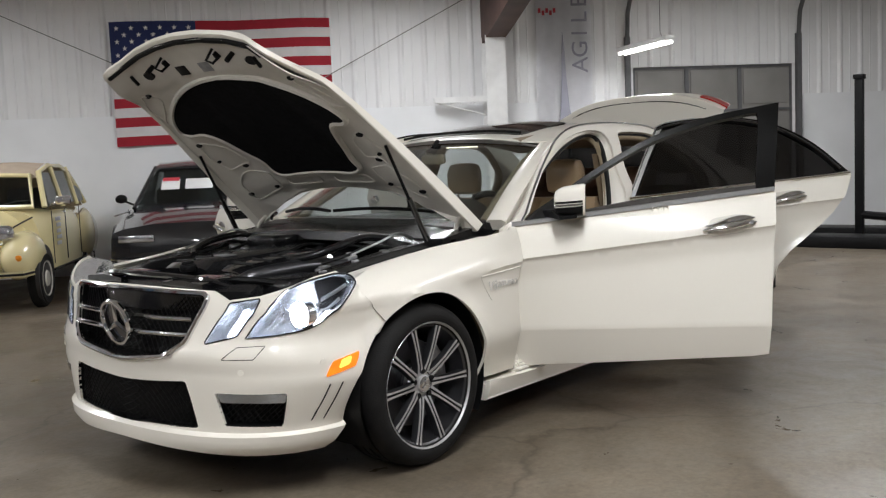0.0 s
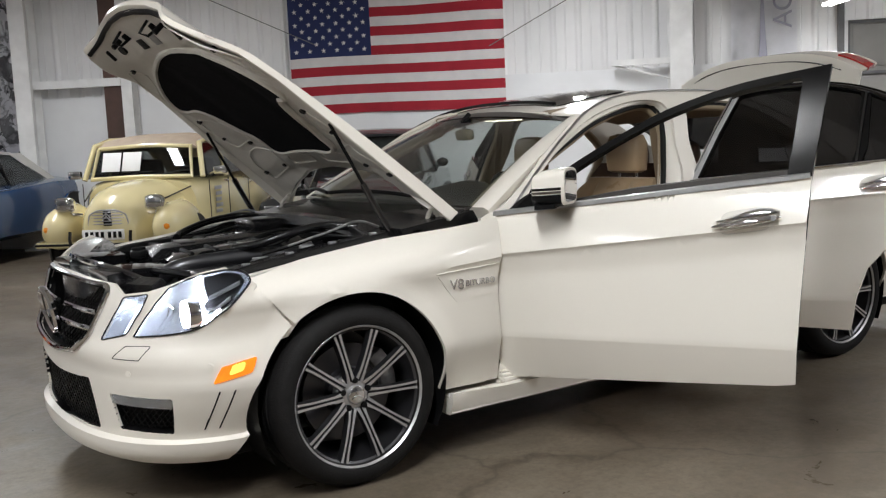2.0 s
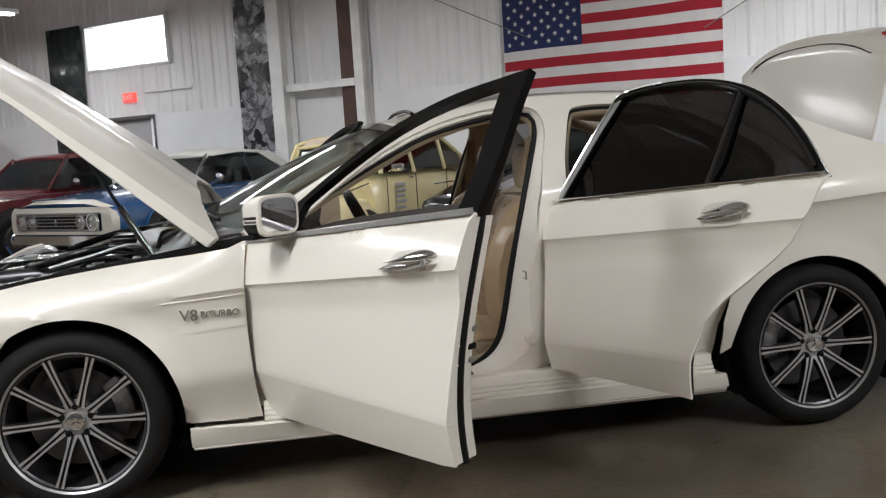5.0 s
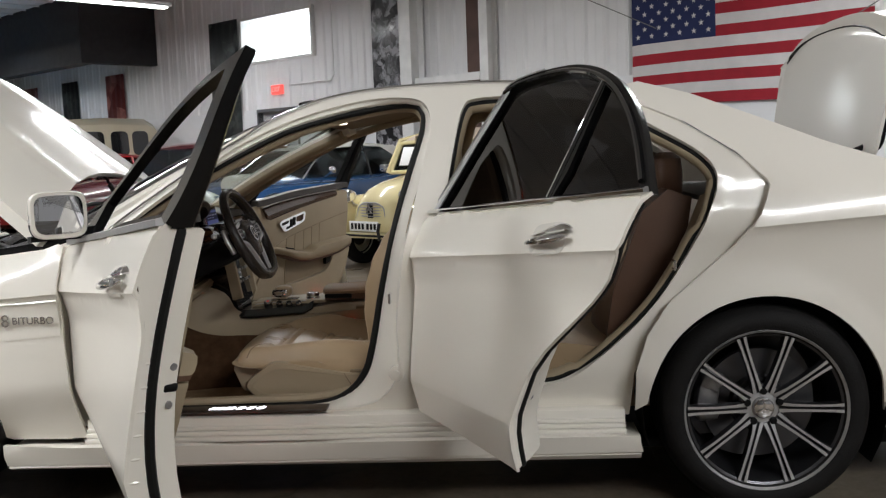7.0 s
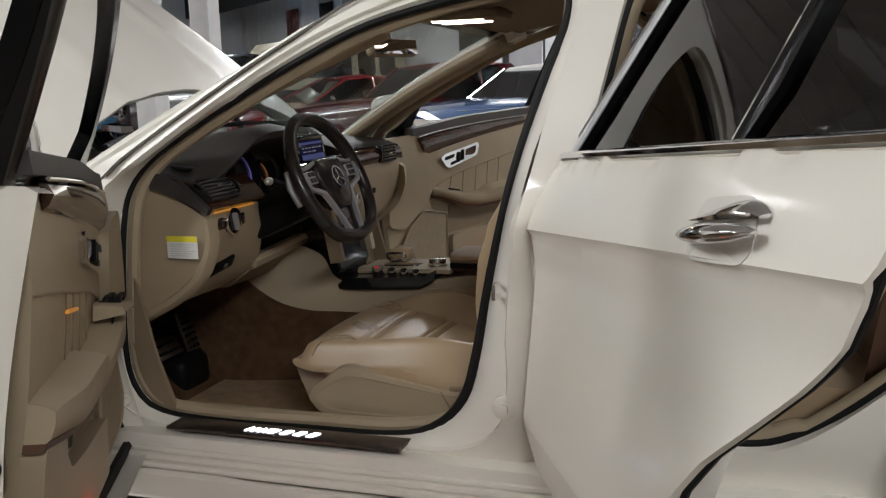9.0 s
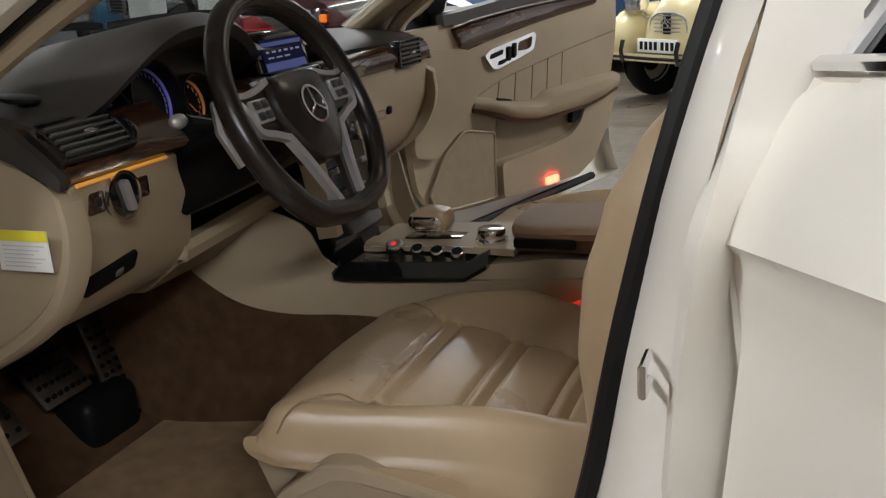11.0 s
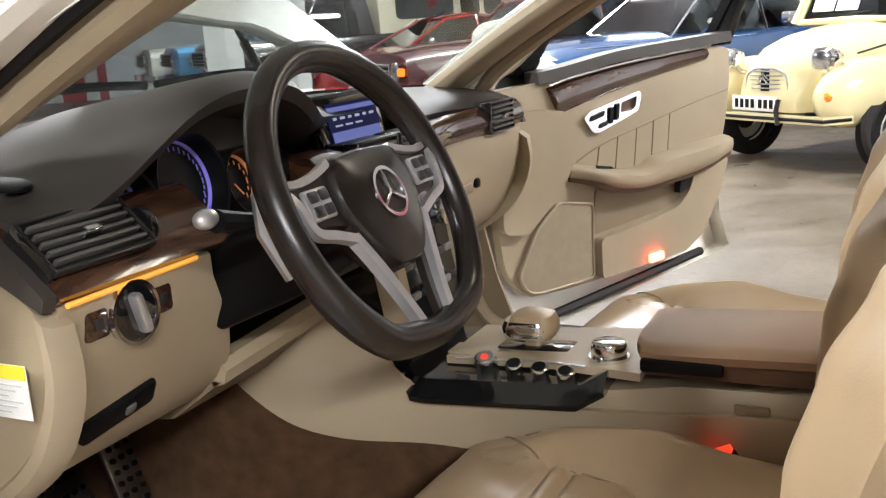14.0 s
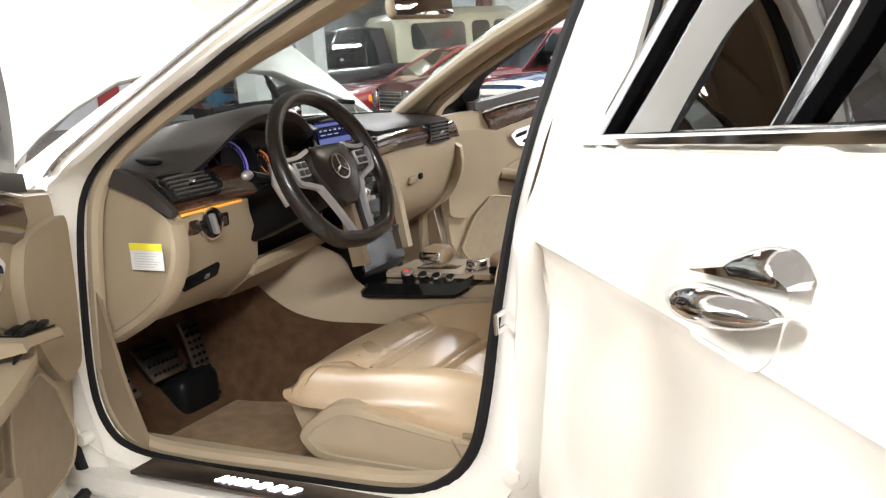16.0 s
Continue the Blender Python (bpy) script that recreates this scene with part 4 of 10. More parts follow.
part("wind_deflector", tube([(1.35, y, roof_z(1.35, y) + 0.018) for y in np.linspace(-0.42, 0.42, 9)], 0.008, 6), BLACK, roof_ob)
part("roof_aerial", loft([[(2.56 + a, w, roof_z(2.6, 0) + h) for a, w, h in ((0, -0.02, 0), (0, 0.02, 0), (0.12, 0.022, 0), (0.12, -0.022, 0))], [(2.64 + a, w, roof_z(2.6, 0) + 0.045) for a, w in ((0, -0.004), (0, 0.004), (0.05, 0.004), (0.05, -0.004))]]), PEARL, roof_ob, "shark fin aerial")


def screen(u, v):
    """Windscreen: u across, v up."""
    b = Vector((0.40 + 0.26 * abs(u) ** 2.2, 0.735 * u, 0.985 - 0.025 * u * u))
    t = Vector((1.215 + 0.12 * abs(u) ** 2.4, 0.565 * u, roof_z(1.22, 0) + 0.004 - 0.045 * abs(u) ** 2.4))
    p = b.lerp(t, v)
    p.z += 0.02 * math.sin(v * math.pi)
    return p


part("windscreen", panel([(-1, 0), (1, 0), (1, 1), (-1, 1)], screen, 0.12, 0.004, out=(-1, 0, 1)), SCREEN_GLASS, car, "clear laminated windscreen").visible_shadow = False
part("windscreen_band", panel([(-1, 0.93), (1, 0.93), (1, 1.0), (-1, 1.0)], shifted(screen, (0.003, -1, 0, 1)), 0.12, 0.002, out=(-1, 0, 1)), GLOSS, car)


def back_screen(u, v):
    b = Vector((3.36 - 0.12 * abs(u) ** 2, 0.66 * u, 1.085))
    t = Vector((2.80 - 0.06 * abs(u) ** 2, 0.55 * u, roof_z(2.78, 0) - 0.03 * u * u))
    p = b.lerp(t, v)
    p.z += 0.02 * math.sin(v * math.pi)
    return p


part("rear_window", panel([(-1, 0), (1, 0), (1, 1), (-1, 1)], back_screen, 0.12, 0.004, out=(1, 0, 1)), TINT, car, "tinted rear window")
for sg in (-1, 1):
    part("a_pillar", tube([screen(sg * 1.0, v) + Vector((0.008, sg * 0.028, -0.012)) for v in np.linspace(-0.03, 1.06, 12)], 1, sec=[(-0.045, -0.03), (0.045, -0.03), (0.05, 0.012), (0.03, 0.026), (-0.03, 0.026), (-0.05, 0.012)]), PEARL, car)
    part("pillar_trim", tube([screen(sg * 0.95, v) + Vector((0.03, sg * 0.0, -0.038)) for v in np.linspace(0.02, 1.0, 12)], 1, sec=[(0.048 * math.cos(a), 0.026 * math.sin(a)) for a in [2 * math.pi * k / 16 for k in range(16)]]), BEIGE_TRIM, car, "beige inner pillar trim")

# cowl and bonnet
part("cowl", loft([[(0.30, y, 0.90), (0.44 + 0.26 * abs(y / 0.735) ** 2.2, y, 0.975 - 0.02 * (y / 0.735) ** 2), (0.50 + 0.24 * abs(y / 0.735) ** 2.2, y, 0.93), (0.45, y, 0.80), (0.30, y, 0.80)] for y in np.linspace(-0.74, 0.74, 15)]), BAY_BLACK, car, "black windscreen scuttle")
for y0, y1, zz in ((-0.55, 0.05, 0.0), (0.08, 0.60, 0.0)):
    part("wiper", tube([screen(y / 0.735, 0.03 + 0.03 * math.sin(i / 8 * 3.1)) + Vector((-0.02, 0, 0.015)) for i, y in enumerate(np.linspace(y0, y1, 9))], 0.009, 6), BLACK, car)


def hood_z(x, y):
    return edge_z(x) + 0.078 * (1 - min(1.2, abs(y) / 0.74) ** 2) + 0.010 * math.exp(-((abs(y) - 0.30 - 0.1 * x) / 0.05) ** 2) * smooth01(-0.75, -0.3, x) - 0.055 * smooth01(0.38, 0.58, abs(y)) * smooth01(-0.40, -0.70, x)


hb = [(0.335, 0.0), (0.345, 0.15), (0.375, 0.32), (0.425, 0.48), (0.49, 0.63), (0.56, 0.755), (0.55, 0.778), (0.25, 0.748), (-0.05, 0.712), (-0.30, 0.672), (-0.46, 0.645), (-0.60, 0.604), (-0.68, 0.572), (-0.708, 0.55), (-0.716, 0.52), (-0.725, 0.44), (-0.755, 0.313), (-0.78, 0.15), (-0.787, 0.0)]
hood_out = hb + [(x, -y) for x, y in hb[::-1][1:-1]]
HP = Vector((0.60, 0, 0.94))
HM = Matrix.Translation(HP) @ pose(0, 0, 0, 0, 44.5, 0) @ Matrix.Translation(-HP)


hood = part("bonnet", panel(hood_out, lambda x, y: Vector((x, y, hood_z(x, y))), 0.045, 0.008, out=(0, 0, 1)), PEARL, car, "raised white bonnet")
hood.matrix_local = HM


def under(o):
    return lambda x, y: Vector((x, y, hood_z(x, y) - o))


def hscale(k, kx=1.0):
    return [(-0.09 + (x + 0.09) * kx, y * k) for x, y in hood_out]


LH = [(-0.40, 0.44), (-0.315, 0.535), (-0.235, 0.57), (-0.195, 0.53), (-0.185, 0.45), (-0.13, 0.395), (-0.02, 0.35), (0.08, 0.305), (0.155, 0.30), (0.185, 0.24), (0.18, 0.12)]
LINER_OUT = spline([(-0.528, 0.0), (-0.515, 0.15), (-0.47, 0.31)] + LH + [(0.178, 0.0)] + [(x, -y) for x, y in LH[::-1]] + [(-0.47, -0.31), (-0.515, -0.15)], 4, True)


def inner_map(x, y):
    """Pressed inner skin: deep near the rim, with a raised frame round the liner."""
    ed = smooth01(0.0, 0.10, min(abs(abs(y) - 0.69), 1)) if abs(y) > 0.5 else 1.0
    dip = 0.022 + 0.014 * ed
    dip += 0.010 * math.exp(-((abs(y) - 0.56 + 0.08 * (x + 0.1)) / 0.035) ** 2)
    dip += 0.012 * math.exp(-((x + 0.56) / 0.05) ** 2) * (1 if abs(y) < 0.45 else 0.3)
    dip -= 0.020 * math.exp(-((x - 0.12) / 0.12) ** 2 - ((abs(y) - 0.47) / 0.07) ** 2)
    dip -= 0.016 * math.exp(-((x - 0.34) / 0.05) ** 2) * smooth01(0.62, 0.5, abs(y))
    dip -= 0.014 * math.exp(-((x + 0.26) / 0.12) ** 2 - ((abs(y) - 0.62) / 0.03) ** 2)
    return Vector((x, y, hood_z(x, y) - dip))


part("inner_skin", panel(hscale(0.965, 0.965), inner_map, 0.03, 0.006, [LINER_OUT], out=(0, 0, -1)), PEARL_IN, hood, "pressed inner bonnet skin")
def fold(x, y):
    """The side flange of the bonnet deepens towards the hinges."""
    return 0.026 * smooth01(-0.45, 0.25, x) * smooth01(0.50, 0.62, abs(y))


part("bonnet_edge", loft([[under(0.003)(x, y) for x, y in hood_out], [under(0.020 + fold(x, y))(x, y) for x, y in hscale(0.995, 0.995)], [under(0.025 + fold(x, y))(x, y) for x, y in hscale(0.984, 0.984)], [under(0.026)(x, y) for x, y in hscale(0.950, 0.950)]], True, False), PEARL, hood, "folded bonnet edge", smooth=50)
part("front_edge_seal", tube([under(0.030)(x + 0.024, y) for x, y in [(-0.70, -0.53), (-0.716, -0.44), (-0.745, -0.313), (-0.770, -0.15), (-0.778, 0.0), (-0.770, 0.15), (-0.745, 0.313), (-0.716, 0.44), (-0.70, 0.53)]], 0.012, 8), BLACK, hood, "black rubber strip on the front edge")
part("liner", panel([(x, y) for x, y in LINER_OUT], under(0.052), 0.05, 0.02, out=(0, 0, -1)), LINER, hood, "black felt sound liner")
for sg in (-1, 1):
    for pts in ([(-0.05, 0.43), (-0.14, 0.56), (0.0, 0.60), (0.10, 0.55), (0.08, 0.40)], [(0.16, 0.36), (0.14, 0.52), (0.22, 0.60), (0.36, 0.60), (0.30, 0.38)], [(-0.46, 0.46), (-0.52, 0.53), (-0.40, 0.60), (-0.28, 0.62), (-0.32, 0.58)], [(0.215, 0.05), (0.215, 0.28), (0.28, 0.30), (0.275, 0.05)]):
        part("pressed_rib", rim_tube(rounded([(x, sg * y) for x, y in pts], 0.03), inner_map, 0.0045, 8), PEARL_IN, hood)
part("liner_lip", tube([under(0.046)(*p) for p in LINER_OUT], 0.014, 6, True), PEARL_IN, hood)
for sg in (-1, 1):
    for x, y, rr in ((-0.61, 0.36, 0.022), (-0.12, 0.56, 0.012), (0.10, 0.47, 0.014), (-0.50, 0.50, 0.012), (0.30, 0.60, 0.012), (0.28, 0.40, 0.010), (0.02, 0.56, 0.008)):
        part("press_hole", moved(cyl(rr, 0.012, (0, 0, 0), "z", 16), Matrix.Translation(inner_map(x, sg * y)) @ Matrix.Diagonal((1, 1.6, 1, 1))), BLACK, hood)
    part("hood_latch", join(rbox(0.03, 0.014, 0.022, inner_map(-0.66, sg * 0.18) - Vector((0, 0, 0.010)), 0.004), tube([inner_map(-0.69, sg * 0.18) - Vector((0, 0, 0.0)), inner_map(-0.68, sg * 0.18) - Vector((0, 0, 0.06)), inner_map(-0.65, sg * 0.18) - Vector((0, 0, 0.05)), inner_map(-0.645, sg * 0.18)], 0.006, 8)), BLACK, hood, "black latch catch")
    part("hood_bracket", rbox(0.055, 0.014, 0.014, inner_map(-0.62, sg * 0.43) - Vector((0, 0, 0.02)), 0.004), BLACK, hood)
    part("hood_buffer", cyl(0.011, 0.045, inner_map(-0.655, sg * 0.28) - Vector((0, 0, 0.025)), "z", 12), BLACK, hood)
    part("label", rbox(0.05, 0.07, 0.003, inner_map(-0.60, 0.05 + sg * 0.08) - Vector((0, 0, 0.003)), 0.001), BLACK if sg > 0 else GREY_METAL, hood)
    # gas strut, painted hinge arm
    top = HM @ Vector((-0.04, sg * 0.645, hood_z(-0.04, 0.645) - 0.035))
    bot = Vector((0.34, sg * 0.66, 0.80))
    mid = bot.lerp(top, 0.55)
    st = part("gas_strut", tube([bot, mid], 0.013, 10), GLOSS, car, "black bonnet gas strut")
    part("strut_rod", tube([mid, top], 0.007, 8), BLACK, st)
    hp = HM @ Vector((0.50, sg * 0.68, hood_z(0.5, 0.68) - 0.02))
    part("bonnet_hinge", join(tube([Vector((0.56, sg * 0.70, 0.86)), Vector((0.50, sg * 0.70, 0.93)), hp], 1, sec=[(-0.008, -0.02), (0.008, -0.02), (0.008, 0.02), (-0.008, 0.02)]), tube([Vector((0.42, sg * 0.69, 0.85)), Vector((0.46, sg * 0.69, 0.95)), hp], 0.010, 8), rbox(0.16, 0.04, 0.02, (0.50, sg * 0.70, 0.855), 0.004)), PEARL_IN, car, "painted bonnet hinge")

# boot lid
TP = Vector((3.33, 0, 1.07))


def lid_map(x, y):
    p = lid_flat(x, y)
    p.x -= 0.12 * abs(y / 0.66) ** 3.5 * smooth01(3.34, 4.0, p.x)
    return p


def lid_flat(x, y):
    if x <= 3.92:
        x = 3.34 + (x - 3.34) * 0.9
        return Vector((x, y, 1.082 - 0.03 * (x - 3.34) - 0.02 * (y / 0.66) ** 2 + 0.012 * smooth01(3.85, 3.92, x)))
    return Vector((3.887 + 0.05 * smooth01(3.92, 4.2, x) - 0.04 * (y / 0.66) ** 2, y, 1.082 - 0.02 - (x - 3.92)))


LID = Matrix.Translation(TP + Vector((-0.03, 0, 0.02))) @ pose(0, 0, 0, 0, -83, 0) @ Matrix.Translation(-TP)
lid = part("boot_lid", panel(rounded([(3.34, -0.60), (3.34, 0.60), (3.9, 0.66), (4.2, 0.60), (4.2, -0.60), (3.9, -0.66)], 0.06), lid_map, 0.05, 0.012, out=(0.3, 0, 1)), PEARL, car, "raised white boot lid")
lid.matrix_local = LID
part("inner_panel", panel(rounded([(3.38, -0.55), (3.38, 0.55), (3.88, 0.60), (4.16, 0.55), (4.16, -0.55), (3.88, -0.60)], 0.06), shifted(lid_map, (0.05, -0.5, 0, -1)), 0.06, 0.01, out=(-0.3, 0, -1)), BLACK, lid, "black boot lid lining")
for sg in (-1, 1):
    part("tail_light", panel([(4.03, sg * 0.44), (4.03, sg * 0.64), (4.11, sg * 0.62), (4.11, sg * 0.44)], shifted(lid_map, (0.01, 0.3, 0, 1)), 0.04, 0.02, out=(0.3, 0, 1)), RED_LENS, lid, "red tail lamp on the boot lid")
    part("boot_hinge", tube([Vector((3.20, sg * 0.5, 0.98)), Vector((3.26, sg * 0.5, 1.12)), LID @ Vector((3.40, sg * 0.5, 1.04)), LID @ Vector((3.55, sg * 0.5, 1.04))], 0.014, 8), BLACK, car)
    part("tail_light", panel(rounded([(3.72, 0.72), (3.66, 0.93), (3.90, 0.97), (3.985, 0.86), (3.99, 0.70)], 0.03), shifted(SL if sg < 0 else SR, (0.004, 0, sg, 0)), 0.05, 0.02, out=(0, sg, 0)), RED_LENS, car, "red tail lamp")
part("boot_floor", box2((3.2, -0.6, 0.45), (3.95, 0.6, 0.5), 0.01), BLACK, car)
part("parcel_shelf", box2((2.75, -0.62, 0.98), (3.34, 0.62, 1.0), 0.005), ESPRESSO, car)
part("rear_bumper", loft([[(3.93 - 0.16 * (abs(y) / 0.85) ** 4, y, z0), (4.03 - 0.20 * (abs(y) / 0.85) ** 4, y, z0 + 0.02), (4.04 - 0.20 * (abs(y) / 0.85) ** 4, y, 0.66), (3.96 - 0.16 * (abs(y) / 0.85) ** 4, y, 0.72), (3.85, y, 0.70), (3.85, y, z0)] for y, z0 in [(t, 0.24) for t in np.linspace(-0.82, 0.82, 15)]]), PEARL, car)

# underbody
part("underbody", join(box2((-0.55, -0.68, 0.15), (3.8, 0.68, 0.20), 0.02), box2((0.62, -0.74, 0.19), (2.45, 0.74, 0.215), 0.005)), BLACK, car)
part("firewall", box2((0.34, -0.74, 0.24), (0.40, 0.74, 0.90), 0.01), BLACK, car)
for wx in (0.0, WB):
    for sg in (-1, 1):
        bm = lathe([(0.02, 0.14), (0.383, 0.14), (0.383, -0.135)], 36)
        bm.transform(Matrix.Translation((wx, sg * 0.74, WZ + 0.01)) @ (Matrix.Diagonal((1, -1, 1, 1)) if sg > 0 else Matrix.Identity(4)))
        dead = [v for v in bm.verts if v.co.z < 0.14]
        bmesh.ops.delete(bm, geom=dead, context="VERTS")
        part("wheel_liner", bm, BLACK, car)


# wheels
def build_wheel(x, sg):
    """Tyre, twin-ridge ten-spoke rim, disc and hub; the outer face looks to -y."""
    W = 0.128
    R = TYRE_R
    prof = [(0.245, -W + 0.015), (0.262, -W - 0.002), (0.29, -W - 0.006), (0.312, -W + 0.006), (0.324, -W + 0.022), (R - 0.002, -W + 0.045)]
    for g in (-0.06, -0.02, 0.02, 0.06):
        prof += [(R, g - 0.006), (R - 0.008, g - 0.004), (R - 0.008, g + 0.004), (R, g + 0.006)]
    prof += [(R - 0.002, W - 0.045), (0.324, W - 0.022), (0.30, W - 0.002), (0.262, W), (0.245, W - 0.015)]
    m = pose(x, sg * 0.772, WZ, 0, 0, 0 if sg < 0 else 180)
    tyre = part("wheel", lathe(prof, 72), RUBBER, car, "low-profile black tyre on an alloy rim")
    tyre.matrix_local = m
    part("rim", lathe([(0.250, -0.121), (0.257, -0.128), (0.262, -0.123), (0.256, -0.114), (0.250, -0.114)], 64), ALLOY, tyre, "bright machined rim lip")
    part("rim_barrel", lathe([(0.247, -0.112), (0.238, -0.106), (0.232, -0.06), (0.226, -0.05), (0.215, 0.10), (0.06, 0.115)], 48), ALLOY_DARK, tyre)
    for k in range(10):
        a = radians(36 * k + 72)
        bms, lips = [], []
        for e in (-1, 1):
            rings, lip = [], []
            for r, y, w, off in ((0.050, -0.085, 0.010, 0.010), (0.09, -0.096, 0.0070, 0.0075), (0.15, -0.105, 0.0062, 0.0068), (0.205, -0.110, 0.0062, 0.0076), (0.243, -0.113, 0.008, 0.0095)):
                cx = e * off
                lip.append([(cx - w * 0.62 + e * 0.001, y - 0.0035, r), (cx + w * 0.62 + e * 0.001, y - 0.0035, r), (cx + w * 0.62, y + 0.004, r), (cx - w * 0.62, y + 0.004, r)])
                rings.append([(cx - w, y + 0.004, r), (cx - w * 0.55, y - 0.002, r), (cx + w * 0.55, y - 0.002, r), (cx + w, y + 0.004, r), (cx + w * 0.9, y + 0.03, r), (cx - w * 0.9, y + 0.03, r)])
            bms.append(loft([[Vector(p) for p in rg] for rg in rings]))
            lb = loft([[Vector(p) for p in rg] for rg in lip])
            lb.transform(Matrix.Rotation(a - radians(90), 4, "Y"))
            lips.append(lb)
        sp = join(*bms)
        sp.transform(Matrix.Rotation(a - radians(90), 4, "Y"))
        spk = part("spoke", sp, ALLOY_DARK, tyre, smooth=30)
        for lb in lips:
            part("spoke_face", lb, ALLOY, spk, smooth=30)
    part("hub", join(lathe([(0.0, -0.098), (0.030, -0.098), (0.033, -0.094), (0.036, -0.084), (0.062, -0.080), (0.072, -0.066), (0.066, 0.0)], 36)), ALLOY, tyre, "grey hub with a round emblem cap")
    part("hub_cap", join(lathe([(0.0, -0.100), (0.028, -0.100), (0.030, -0.099), (0.032, -0.096)], 24), *[moved(rbox(0.006, 0.004, 0.024, (0, -0.103, 0.012), 0.001), Matrix.Rotation(radians(120 * k), 4, "Y")) for k in range(3)]), CHROME, tyre, "chrome star hub cap")
    for k in range(5):
        a = radians(72 * k + 90)
        part("lug_bolt", cyl(0.0125, 0.02, (0.054 * math.cos(a), -0.082, 0.054 * math.sin(a)), "y", 12, bev=0.003), BLACK, tyre)
    part("brake_disc", join(lathe([(0.09, -0.02), (0.178, -0.02), (0.178, 0.012), (0.09, 0.012)], 48, closed=True), lathe([(0.0, -0.04), (0.088, -0.04), (0.095, -0.02)], 32)), ALLOY_DARK, tyre, "drilled steel brake disc")
    cal = join(*[moved(rbox(0.07, 0.07, 0.075, (0.165, -0.01, 0), 0.015), Matrix.Rotation(radians(t), 4, "Y")) for t in (-16, 0, 16)])
    part("brake_caliper", cal, GREY_METAL, tyre, m=Matrix.Rotation(radians(-20 if x < 1 else 190), 4, "Y"))
    return tyre


for x in (0.0, WB):
    for sg in (-1, 1):
        build_wheel(x, sg)

# ---- doors ----
def front_card(sub, sgn):
    """Inner trim of a front door, in its closed place: wood, switch plate, armrest, pocket and loudspeaker."""
    def base(x, z):
        return Vector((x, sgn * (0.785 - 0.008 * smooth01(0.5, 0.75, z) + 0.012 * smooth01(0.85, 0.98, z)), z))

    def on(d):
        return shifted(base, (d, 0, -sgn, 0))
    inw = (0, -sgn, 0)
    edge = rounded([(0.70, 0.60), (0.70, 0.92), (0.90, 0.935), (1.72, 0.972), (1.75, 0.960), (1.717, 0.772), (1.655, 0.535), (1.565, 0.419), (1.47, 0.376), (1.25, 0.368), (0.955, 0.372), (0.795, 0.384), (0.724, 0.46)], 0.03)
    sub("door_card", panel(edge, base, 0.04, 0.025, out=inw), BEIGE_TRIM, "beige inner door trim")
    sub("front_bolster", panel(rounded([(0.70, 0.57), (0.79, 0.555), (0.869, 0.612), (0.955, 0.695), (0.985, 0.783), (0.955, 0.85), (0.88, 0.862), (0.70, 0.87)], 0.03), on(0.022), 0.03, 0.026, out=inw), BEIGE_TRIM, "beige bolster by the hinge")
    top = spline([(0.895, 0.915, 0), (0.945, 0.923, 0), (1.0, 0.931, 0), (1.2, 0.950, 0), (1.4, 0.962, 0), (1.61, 0.972, 0)], 5)
    low = spline([(0.934, 0.842, 0), (0.97, 0.852, 0), (1.06, 0.868, 0), (1.2, 0.889, 0), (1.4, 0.914, 0), (1.61, 0.936, 0)], 5)
    sub("wood_strip", loft([[on(0.002)(b.x, b.y), on(0.012)(b.x * 0.85 + t.x * 0.15, b.y * 0.85 + t.y * 0.15), on(0.020)(b.x * 0.5 + t.x * 0.5, b.y * 0.5 + t.y * 0.5), on(0.014)(t.x * 0.9 + b.x * 0.1, t.y * 0.9 + b.y * 0.1), on(0.002)(t.x, t.y)] for t, b in zip(top, low)]), WOOD, "dark burl wood strip")
    sub("wood_edge", tube([on(0.014)(t.x, t.y + 0.004) for t in top], 0.0035, 6), CHROME, "thin chrome line over the wood")
    sub("door_top", tube([base(x, 0.951 + 0.020 * smooth01(0.85, 1.25, x) + 0.045 * (x - 1.0)) - Vector((0, -sgn * 0.01, 0)) for x in np.linspace(0.86, 1.745, 12)], 1, sec=[(-0.026, -0.018), (0.026, -0.018), (0.022, 0.012), (-0.022, 0.014)]), ESPRESSO, "espresso door top")
    plate = rounded([(1.022, 0.826), (1.05, 0.842), (1.262, 0.876), (1.272, 0.866), (1.256, 0.824), (1.20, 0.808), (1.077, 0.780), (1.055, 0.786)], 0.008)
    hole1 = rounded([(1.176, 0.826), (1.182, 0.852), (1.252, 0.864), (1.244, 0.834), (1.225, 0.826)], 0.006)
    sub("switch_plate", panel(plate, on(0.012), 0.03, 0.012, [hole1], out=inw), CHROME, "satin chrome switch plate")
    sub("handle_recess", panel(hole1, on(0.002), 0.03, 0.002, out=inw), BROWN)
    for pts, d in (([(1.045, 0.814), (1.052, 0.828), (1.105, 0.838), (1.100, 0.824)], 0.016), ([(1.082, 0.792), (1.088, 0.804), (1.118, 0.810), (1.114, 0.798)], 0.016), ([(1.122, 0.800), (1.126, 0.842), (1.140, 0.845), (1.136, 0.803)], 0.018), ([(1.150, 0.806), (1.155, 0.850), (1.166, 0.853), (1.162, 0.812)], 0.018)):
        sub("seat_switch", panel(rounded(pts, 0.004), on(d), 0.03, 0.008, out=inw), BLACK)
    sub("seam", tube([on(0.0005)(p.x, p.y) for p in spline([(1.0, 0.712, 0), (1.06, 0.733, 0), (1.15, 0.755, 0), (1.31, 0.781, 0), (1.5, 0.812, 0), (1.725, 0.842, 0)], 5)], 0.0022, 5), BEIGE_DARK)
